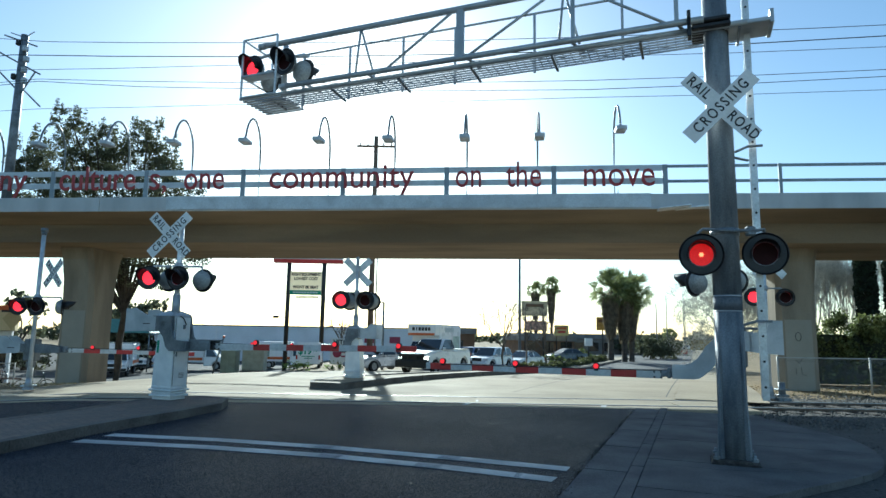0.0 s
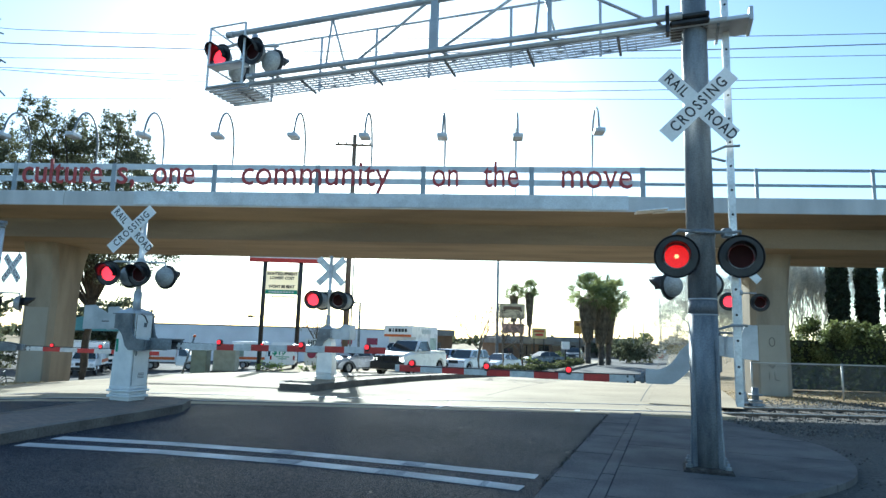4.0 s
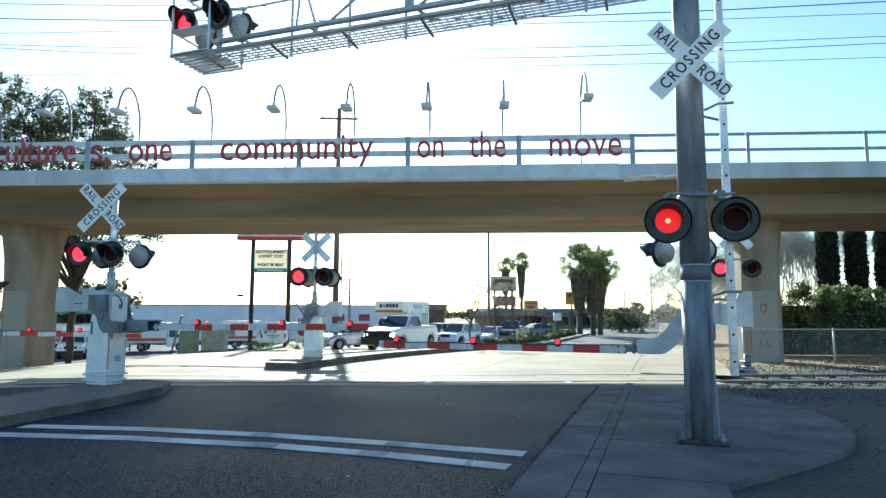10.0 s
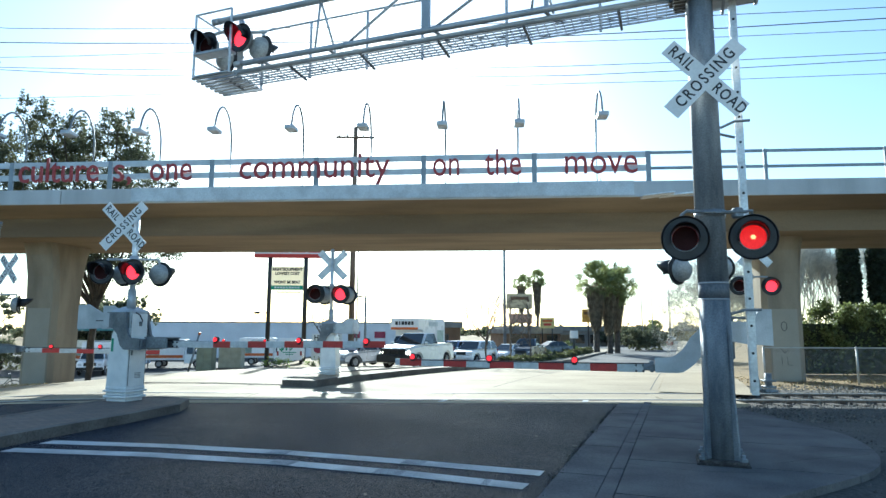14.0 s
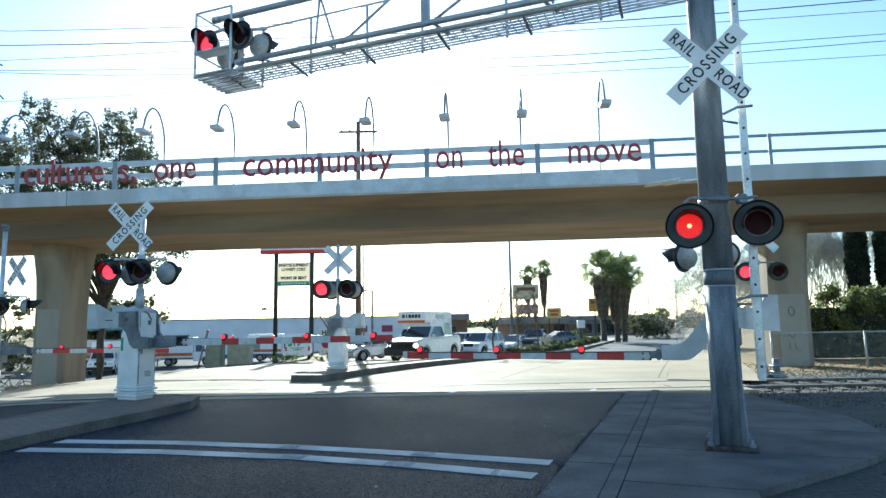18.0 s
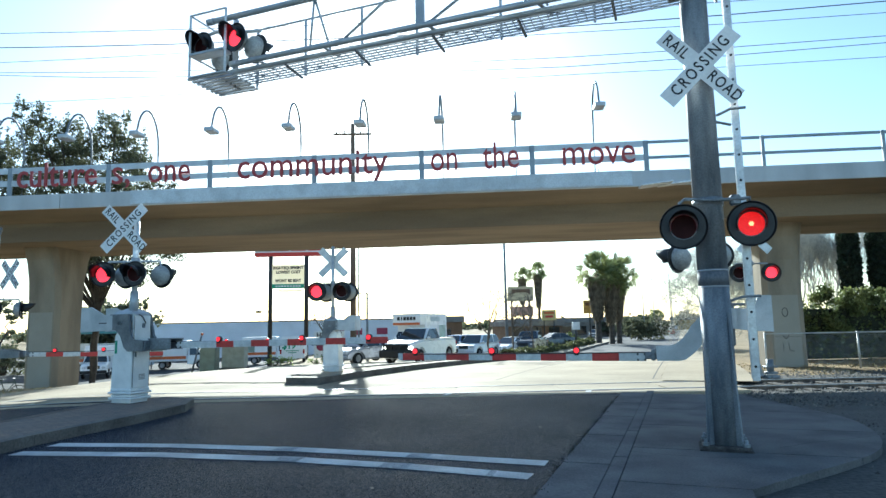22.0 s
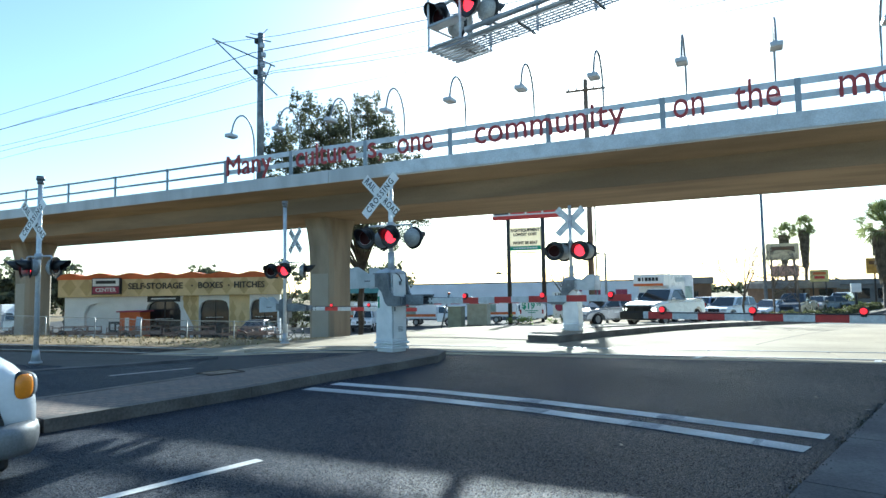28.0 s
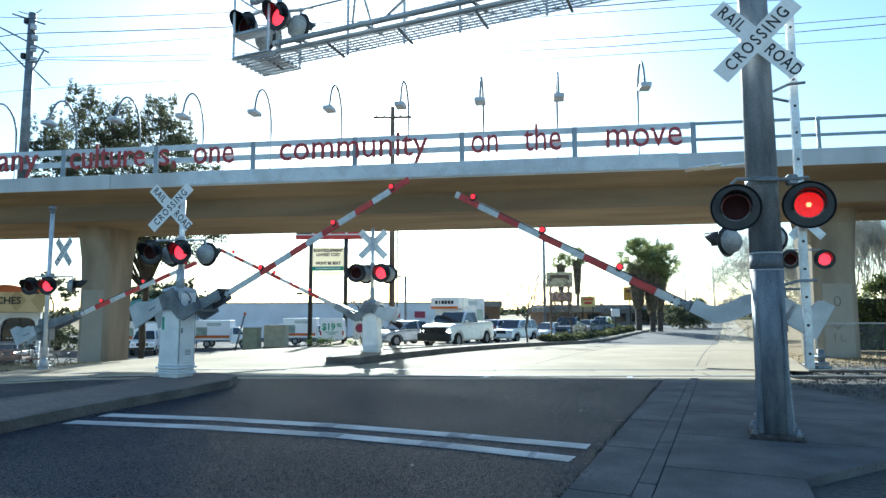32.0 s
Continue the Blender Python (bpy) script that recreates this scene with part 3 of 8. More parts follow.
for x, y, z in wp:
    t, h, k = rng.uniform(0, math.tau), rng.uniform(0.008, 0.03), rng.uniform(0.003, 0.008)
    j = len(vs)
    vs += [(x - k * math.cos(t), y - k * math.sin(t), 0.0), (x + k * math.cos(t), y + k * math.sin(t), 0.0), (x + rng.normal(0, 0.02), y + rng.normal(0, 0.02), h)]
    fs.append((j, j + 1, j + 2))
me = bpy.data.meshes.new("weeds")
me.from_pydata(vs, [], fs)
me.materials.append(mat("weed_leaf", (0.035, 0.045, 0.02), 0.8, var=0.2, bump=0, island=0.5))
tagged(new("gutter_weeds", me), "low dark weeds growing along the gutter", "weeds", kind="stuff")


def crack(pts, width, lift, label, name):
    """A ragged dark line through the given points."""
    way = []
    for (x0, y0), (x1, y1) in zip(pts, pts[1:]):
        k = max(2, int(math.hypot(x1 - x0, y1 - y0) / 0.14))
        way += [(x0 + (x1 - x0) * i / k + rng.normal(0, 0.012), y0 + (y1 - y0) * i / k + rng.normal(0, 0.012)) for i in range(k)]
    ob = stripe(way + [pts[-1]], width, lift, label, name)
    ob.data.materials.clear()
    ob.data.materials.append(mat("crack_dirt", (0.02, 0.021, 0.022), 0.95, var=0.2, bump=0))


crack([(-3.1, 7.6), (-1.95, 9.86), (-1.21, 11.6), (-0.29, 13.52), (-0.1, 14.0)], 0.022, 0.004, "dark seam in the asphalt", "asphalt_seam")
crack([(1.9, 13.3), (0.6, 10.4), (-0.6, 7.9)], 0.01, 0.004, "fine dark crack in the asphalt", "asphalt_crack")
for pts in ([(3.3, 9.9), (3.75, 9.7), (4.2, 9.9)], [(2.62, 8.2), (3.0, 7.95), (3.5, 7.75), (4.3, 7.7)], [(4.4, 8.2), (5.1, 8.5), (5.9, 8.75)], [(1.5, 5.6), (2.1, 5.2), (2.5, 5.25)]):
    crack(pts, 0.009, 0.0245, "fine dark crack in the pavement", "pavement_crack")
# bits of litter on the asphalt
for i, (x, y) in enumerate([(-1.6, 12.4), (0.9, 11.6), (1.9, 10.2), (-3.4, 11.9), (2.3, 9.4), (-6.55, 9.25), (-0.3, 6.9), (1.4, 12.9)]):
    bm = bmesh.new()
    box(bm, (0.06 + 0.02 * (i % 3), 0.03, 0.008), (0, 0, 0.006), bevel=0.004)
    z = gz(x, y) + (0.152 if i == 5 else 0.003)
    solo("litter", bm, mat("litter_grey", (0.22, 0.22, 0.22), 0.8), "small pale scrap of litter on the ground", "litter", pose(x, y, z, 0, 0, i * 47), "litter")

# ---- overpass ----
E2 = Vector((0.9945, -0.1045, 0))
N2 = Vector((0.1045, 0.9945, 0))
B0 = Vector((7.17, 19.7, 0))


def bp(s, n, z):
    """A point of the overpass: s along it, n behind its near railing, z high."""
    p = B0 + E2 * s + N2 * n
    return Vector((p.x, p.y, z))


BR = Matrix.Translation(B0) @ Matrix.Rotation(math.atan2(E2.y, E2.x), 4, "Z")
overpass = thing("overpass", BR, "concrete light rail overpass on wide columns", "overpass", kind="structure")
PROF = [(-0.12, 5.72), (-0.12, 6.2), (0.2, 6.2), (0.2, 6.06), (7.6, 6.06), (7.6, 6.2), (7.92, 6.2), (7.92, 5.72), (6.5, 5.5), (6.3, 4.87), (1.55, 4.87), (1.3, 5.5)]
SEGS = [-140, -90, -64, -47, -33.4, -19.4, -8.5, 9, 30, 70, 140]
bm = bmesh.new()
for s0, s1 in ((-140, 140),):
    rings = [[bm.verts.new((s, u, v)) for u, v in PROF] for s in (s0, s1)]
    m = len(PROF)
    for i in range(m):
        bm.faces.new((rings[0][i], rings[0][(i + 1) % m], rings[1][(i + 1) % m], rings[1][i]))
    bm.faces.new(rings[0][::-1])
    bm.faces.new(rings[1])
bmesh.ops.recalc_face_normals(bm, faces=bm.faces)
part("girder", bm, BRIDGE, overpass, "weathered tan concrete box girder")
for s0, s1 in zip(SEGS, SEGS[1:]):
    bm = bmesh.new()
    box(bm, (s1 - s0 - 0.02, 0.06, 0.5), ((s0 + s1) / 2, -0.15, 5.96), bevel=0.01)
    part("deck_edge", bm, LIP, overpass, "grey concrete deck edge")
bm = bmesh.new()
box(bm, (16.4, 0.04, 0.46), (-8.9 + 0.2, -0.2, 5.99), bevel=0.004)
part("edge_patch", bm, RAILPLATE, overpass, "pale repainted strip of the deck edge")

# columns
def column(x, y, rz, label, graffiti=False):
    z0 = gz(x, y) - 0.3
    ob = thing("column", pose(x, y, 0, 0, 0, rz), label, "column", "overpass columns", "structure")
    lv = [(z0, 0.68, 0.78), (2.7, 0.68, 0.78), (3.6, 0.68, 0.84), (4.4, 0.69, 1.0), (4.87, 0.7, 1.18)]
    bm = bmesh.new()
    rings = []
    for z, a, b in lv:
        c = 0.16
        rings.append([bm.verts.new((px_, py_, z)) for px_, py_ in ((-a + c, -b), (a - c, -b), (a, -b + c), (a, b - c), (a - c, b), (-a + c, b), (-a, b - c), (-a, -b + c))])
    for r0, r1 in zip(rings, rings[1:]):
        for i in range(8):
            bm.faces.new((r0[i], r0[(i + 1) % 8], r1[(i + 1) % 8], r1[i]))
    bm.faces.new(rings[0][::-1])
    bm.faces.new(rings[-1])
    part("shaft", bm, COLUMN, ob)
    bm = bmesh.new()
    box(bm, (0.92, 0.004, 2.35 - z0), (0, -0.783, (2.35 + z0) / 2))
    part("paint_patch", bm, PATCH, ob, "paler paint over old graffiti")
    bm = bmesh.new()
    box(bm, (1.75, 2.6, 0.04), (0, 0.0, 4.893))
    part("bearing", bm, DARKMETAL, ob, "dark bearing joint under the girder")
    if graffiti:
        bm = bmesh.new()
        for k in range(9):
            t0, t1 = k * 0.7, (k + 1) * 0.7
            h = lambda t: (-0.05 + 0.13 * math.sin(t) ** 3, -0.79, 0.95 + 0.1 * (math.cos(t) - 0.4 * math.cos(2 * t)))
            rod(bm, h(t0), h(t1), 0.012, seg=5)
        for k in range(8):
            h = lambda t: (-0.02 + 0.1 * math.cos(t), -0.79, 1.75 + 0.16 * math.sin(t))
            rod(bm, h(k * 0.8), h((k + 1) * 0.8), 0.012, seg=5)
        rod(bm, (-0.16, -0.79, 0.42), (-0.16, -0.79, 0.68), 0.012, seg=5)
        rod(bm, (0.04, -0.79, 0.42), (0.02, -0.79, 0.68), 0.012, seg=5)
        rod(bm, (0.04, -0.79, 0.42), (0.2, -0.79, 0.4), 0.012, seg=5)
        sb = bmesh.new()
        box(sb, (0.92, 0.004, 0.014), (0, -0.786, 0.9))
        part("seam", sb, mat("seam_shadow", (0.2, 0.17, 0.13), 0.9, bump=0), ob, "dark form joint")
        part("graffiti", bm, mat("graffiti_paint", (0.12, 0.11, 0.1), 0.8, bump=0), ob, "dark sprayed scrawl")
    return ob


def at_bridge(sv, n):
    p = B0 + E2 * sv + N2 * n
    return p.x, p.y


column(*at_bridge(-22.44, 4.0), -6, "tan concrete column under the overpass with a pale paint patch")
column(*at_bridge(5.24, 4.0), -6, "tan concrete column with faded graffiti by the fence", True)
column(*at_bridge(-45.2, 4.0), -6, "tan concrete column standing on dirt by the yard fence")
column(*at_bridge(-70, 4.0), -6, "tan concrete column far along the overpass")
column(*at_bridge(33, 4.0), -6, "tan concrete column far along the overpass")

# railing with posts and flat rails; the lettered part has broad plates
railing = thing("railing", BR, "blue-grey steel railing along the overpass with wide flat plates", "railing")
for k in range(-22, 14):
    s = k * 3.56
    bm = bmesh.new()
    wide = -7 <= k <= 0
    box(bm, (0.16 if wide else 0.1, 0.07, 1.02), (s, -0.03, 6.7), bevel=0.01)
    part("post", bm, RAILPAINT, railing)
    if k < 13:
        lit = -7 <= k < 0
        for z in ((7.1, 6.66) if lit else (7.16, 6.66)):
            bm = bmesh.new()
            box(bm, (3.4 if lit else 3.44, 0.03 if lit else 0.06, 0.2 if lit else 0.09), (s + 1.78, -0.05 if lit else 0, z), bevel=0.006)
            part("rail", bm, RAILPLATE if lit else RAILPAINT, railing)
words = [("Many", -24.85, 2.45), ("culture", -21.07, 2.86), ("s,", -17.66, 0.61), ("one", -16.38, 1.45), ("community", -13.3, 5.03), ("on", -6.84, 0.85), ("the", -5.14, 1.16), ("move", -2.66, 2.25)]
slogan = thing("slogan_letters", BR, "red cut-out letters reading a slogan fixed to the railing", "lettering")
def lettering(word, s0, width):
    prev, xs = 0.0, []
    full = text_mesh(word, 1.0, 0.05, "LEFT")
    w_all = max(v.co.x for v in full.vertices) - min(v.co.x for v in full.vertices)
    k = width / w_all
    zx = [v.co.z for v in text_mesh("x", 1.0, 0.05, "LEFT").vertices]
    kz = 0.56 / (max(zx) - min(zx))
    for i, ch in enumerate(word):
        upto = text_mesh(word[: i + 1], 1.0, 0.05, "LEFT")
        one = text_mesh(ch, 1.0, 0.05, "LEFT")
        right_upto, right_one = max(v.co.x for v in upto.vertices), max(v.co.x for v in one.vertices)
        me = one
        me.transform(Matrix.Diagonal((k, 1.0, kz, 1)))
        me.materials.append(LETTER)
        ob = new("letter", me)
        ob.parent = slogan
        ob.matrix_basis = pose(s0 + (right_upto - right_one) * k, -0.12, 6.49 - min(zx) * kz)
for w in words:
    lettering(*w)

# arched lamps of the overpass
def arch_lamp(s):
    ob = thing("arched_lamp", BR @ Matrix.Translation((s, 2.35, 6.06)), "grey arched lamp post with a box lantern on the overpass", "street lamp", "arched lamps")
    pts = [(0, 0, 0), (0, 0, 2.3)] + [(0, -0.72 + 0.72 * math.cos(a), 2.35 + 1.25 * math.sin(a)) for a in [i * math.pi / 12 for i in range(1, 12)]] + [(0, -1.44, 2.6)]
    bm = bmesh.new()
    pipe(bm, pts, 0.038, 8)
    part("pole", bm, GALVDK, ob)
    bm = bmesh.new()
    box(bm, (0.36, 0.5, 0.16), (0, -1.44, 2.5), bevel=0.03)
    rod(bm, (0, -1.44, 2.56), (0, -1.44, 2.7), 0.06, 0.04)
    part("lantern", bm, GALV, ob)
    bm = bmesh.new()
    pipe(bm, [(0.0, 0.02, 0.02), (0.12, -0.02, 0.7), (0.28, -0.05, 0.05)], 0.02, 6)
    part("brace", bm, GALVDK, ob)
    return ob
LAMPS = [-25.55, -22.85, -20.1, -17.44, -14.68, -11.9, -9.35, -6.6, -3.98, -1.2]
lamp0 = arch_lamp(LAMPS[0])
for sv in LAMPS[1:]:
    copy_thing(lamp0, BR @ Matrix.Translation((sv, 2.35, 6.24 if sv > -2 else 6.03)))

# ---- crossing signals ----
LEDMAT = bpy.data.materials.new("led_lens_lit")
LEDMAT.use_nodes = True
_n, _l = LEDMAT.node_tree.nodes, LEDMAT.node_tree.links
_tc, _vo, _ra = _n.new("ShaderNodeTexCoord"), _n.new("ShaderNodeTexVoronoi"), _n.new("ShaderNodeValToRGB")
_vo.inputs["Scale"].default_value = 80
_vo.inputs["Randomness"].default_value = 0.12
_ra.color_ramp.elements[0].color, _ra.color_ramp.elements[1].color = (1.0, 0.025, 0.035, 1), (0.16, 0.0, 0.0, 1)
_ra.color_ramp.elements[0].position, _ra.color_ramp.elements[1].position = 0.12, 0.5
_l.new(_tc.outputs["Object"], _vo.inputs["Vector"])
_l.new(_vo.outputs["Distance"], _ra.inputs["Fac"])
_pb = _n["Principled BSDF"]
_pb.inputs["Base Color"].default_value = (0.3, 0.01, 0.01, 1)
_pb.inputs["Emission Strength"].default_value = 1.7
_l.new(_ra.outputs[0], _pb.inputs["Emission Color"])

LED_BOARDS = []   # (board, phase, lag)
SHARED = {}


def shared(key, build):
    if key not in SHARED:
        SHARED[key] = build()
    return SHARED[key]


def mesh_of(name, bm, *ms):
    me = bpy.data.meshes.new(name)
    bm.normal_update()
    bm.to_mesh(me)
    bm.free()
    for m in ms:
        me.materials.append(m)
    return me


def ring_plate(r0, r1, seg=32):
    bm = bmesh.new()
    prof = [(r0, 0.0), (r1, 0.0), (r1 + 0.006, -0.012), (r1, -0.02), (r1 - 0.03, 0.012), (r0, 0.025)]
    rings = [[bm.verts.new((r * math.cos(k * math.tau / seg), y, r * math.sin(k * math.tau / seg))) for k in range(seg)] for r, y in prof]
    for a, b in zip(rings, rings[1:] + rings[:1]):
        for k in range(seg):
            bm.faces.new((a[k], a[(k + 1) % seg], b[(k + 1) % seg], b[k]))
    bmesh.ops.recalc_face_normals(bm, faces=bm.faces)
    return mesh_of("background_plate", bm, BLACK)


def dome(r, depth, seg=24):
    bm = bmesh.new()
    prof = [(r, 0.0), (r * 1.02, depth * 0.3), (r * 0.92, depth * 0.65), (r * 0.6, depth * 0.93), (r * 0.15, depth)]
    rings = [[bm.verts.new((q * math.cos(k * math.tau / seg), y, q * math.sin(k * math.tau / seg))) for k in range(seg)] for q, y in prof]
    for a, b in zip(rings, rings[1:]):
        for k in range(seg):
            bm.faces.new((a[k], a[(k + 1) % seg], b[(k + 1) % seg], b[k])).smooth = True
    bm.faces.new(rings[-1])
    bmesh.ops.recalc_face_normals(bm, faces=bm.faces)
    return mesh_of("housing", bm, HOUSINGGREY)


def visor_mesh(r, length, seg=16):
    bm = bmesh.new()
    rows = []
    for k in range(seg + 1):
        a = radians(-20) + radians(220) * k / seg
        ln = length * (0.45 + 0.55 * max(0.0, math.sin(a)) ** 0.7)
        rows.append([bm.verts.new((q * math.cos(a), y, q * math.sin(a))) for q, y in ((r, 0.0), (r, -ln), (r + 0.006, -ln), (r + 0.006, 0.0))])
    for a, b in zip(rows, rows[1:]):
        for i in range(4):
            f = bm.faces.new((a[i], a[(i + 1) % 4], b[(i + 1) % 4], b[i]))
            f.smooth = i in (0, 2)
    bm.faces.new(rows[0])
    bm.faces.new(rows[-1][::-1])
    bmesh.ops.recalc_face_normals(bm, faces=bm.faces)
    return mesh_of("visor", bm, BLACK)


def board_mesh(r, star=6, seg=28):
    bm = bmesh.new()
    rod(bm, (0, -0.004, 0), (0, 0.004, 0), r, seg=seg)
    bm.normal_update()
    for f in bm.faces:
        f.material_index = 0 if f.normal.y < -0.5 else 1
    if not star:
        return mesh_of("led_board", bm, RED_ON, LENSDARK)
    vs = [bm.verts.new(((0.022 if k % 2 else 0.036) * math.cos(k * math.pi / star), -0.006, (0.022 if k % 2 else 0.036) * math.sin(k * math.pi / star))) for k in range(2 * star)]
    f = bm.faces.new(vs)
    f.normal_update()
    if f.normal.y > 0:
        f.normal_flip()
    f.material_index = 2
    return mesh_of("led_board", bm, LEDMAT, LENSDARK, RED_CORE)


def lamp_head(parent, m, phase=None, lag=0.0, big=True, visor=0.28, label="", small=False, star=False):
    """A round flashing lamp, facing -y of m. phase: 0 or 1, which half of the flash it lights in; None: dark."""
    r1 = 0.212 if small else 0.275 if big else 0.25
    head = new("lamp_head", shared(("plate", r1), lambda: ring_plate(0.152, r1)))
    head.parent, head.matrix_basis = parent, m
    tagged(head, label or "round black flashing lamp with a red lens")
    for nm, me in (("housing", shared(("dome", small), lambda: dome(0.17 if small else 0.2, 0.18))), ("visor", shared(("visor", visor), lambda: visor_mesh(0.165, visor)))):
        o = new(nm, me)
        o.parent = head
    bm_key = shared("bezel", lambda: bezel())
    o = new("lens_ring", bm_key)
    o.parent = head
    o = new("led_board", shared(("board", star), lambda: board_mesh(0.148, 6 if star else 0)))
    o.parent = head
    o.location = (0, 0.012, 0)
    tagged(o, "red light-emitting lens that flashes")
    LED_BOARDS.append((o, phase, lag))
    return head


def bezel():
    bm = bmesh.new()
    pts = [(0.157 * math.cos(k * math.tau / 24), -0.004, 0.157 * math.sin(k * math.tau / 24)) for k in range(24)]
    for a, b in zip(pts, pts[1:] + pts[:1]):
        rod(bm, a, b, 0.007, seg=5)
    return mesh_of("lens_ring", bm, GALVDK)


def crossbuck(parent, m, back=False, size=1.22, wide=0.229):
    """Two crossed boards in x and z, lettered on the -y side."""
    texts = (("RAIL    ROAD", -45, 0.0), ("CROSSING", 45, -0.012))
    for body, ang, y in texts:
        bm = bmesh.new()
        box(bm, (size, 0.004, wide), (0, 0, 0), bevel=0.001)
        blade = part("blade", bm, SIGNWHITE if not back else ALUPAINT, parent, "white crossbuck board with black letters" if not back else "bare back of a crossbuck board")
        blade.matrix_basis = m @ pose(0, y, 0, 0, -ang, 0)
        if not back:
            if "ROAD" in body:
                for word, x in (("RAIL", -size * 0.315), ("ROAD", size * 0.32)):
                    text_part("lettering", word, 0.205, INK, blade, pose(x, -0.004, 0), 0.002, 0.76, bold=0.014, gap=1.16)
            else:
                text_part("lettering", body, 0.205, INK, blade, pose(0, -0.004, 0), 0.002, 0.8, bold=0.014, gap=1.3)


def mast_base(bm, r=0.19):
    rod(bm, (0, 0, 0), (0, 0, 0.05), r, r, 12)
    rod(bm, (0, 0, 0.05), (0, 0, 0.32), r * 0.75, r * 0.5, 12)


def signal_mast(m, height, lamps, label, z0=0.0, head=1.0, cross_z=None, cross_back=False, cross_turn=0, cross_x=0.0, bell=True, big=False, cross_y=None, cross_size=1.22, small=False):
    ob = thing("crossing_signal", m, label, "railroad signal", "crossing signals")
    bm = bmesh.new()
    rod(bm, (0, 0, z0), (0, 0, height), 0.057, seg=14)
    part("mast", bm, ALU, ob)
    bm = bmesh.new()
    if z0 > 1:
        rod(bm, (0, 0, -0.02), (0, 0, 0.36), 0.085, 0.08, 16)
        rod(bm, (0, 0, 0.36), (0, 0, 0.4), 0.08, 0.058, 16)
    else:
        mast_base(bm, 0.12 if small else 0.14)
    bmesh.ops.translate(bm, verts=bm.verts, vec=(0, 0, z0))
    part("base", bm, GALV, ob)
    if bell:
        bm = bmesh.new()
        rod(bm, (0, 0, height), (0, 0, height + 0.1), 0.075, 0.075, 12)
        rod(bm, (0, 0, height + 0.1), (0, 0, height + 0.2), 0.1, 0.09, 12)
        part("bell", bm, GALVDK, ob)
    if cross_z:
        crossbuck(ob, pose(cross_x, cross_y if cross_y is not None else -0.075 if not cross_back else 0.075, cross_z, 0, 0, cross_turn), cross_back, cross_size)
    if lamps:
        zs = [l[2] for l in lamps]
        bm = bmesh.new()
        zt = max(zs) + 0.27
        xs = [l[0] for l in lamps] + [0]
        pipe(bm, [(min(xs), 0, zt), (max(xs), 0, zt)], 0.022, 8)
        for l in lamps:
            rod(bm, (l[0], 0, zt), (l[0], l[1] * 0.5, l[2] + 0.1), 0.02, seg=8)
        rod(bm, (0, 0, zt - 0.07), (0, 0, zt + 0.07), 0.085, seg=12)
        part("lamp_arm", bm, GALV, ob)
        for x, y, z, turn, phase, lag in lamps:
            lamp_head(ob, pose(x, y, z, 0, 0, turn) @ Matrix.Scale(head, 4), phase, lag, big, visor=0.34, small=small)
    return ob


GATES = []   # (arm, pivot height, start of rise, rest angle)


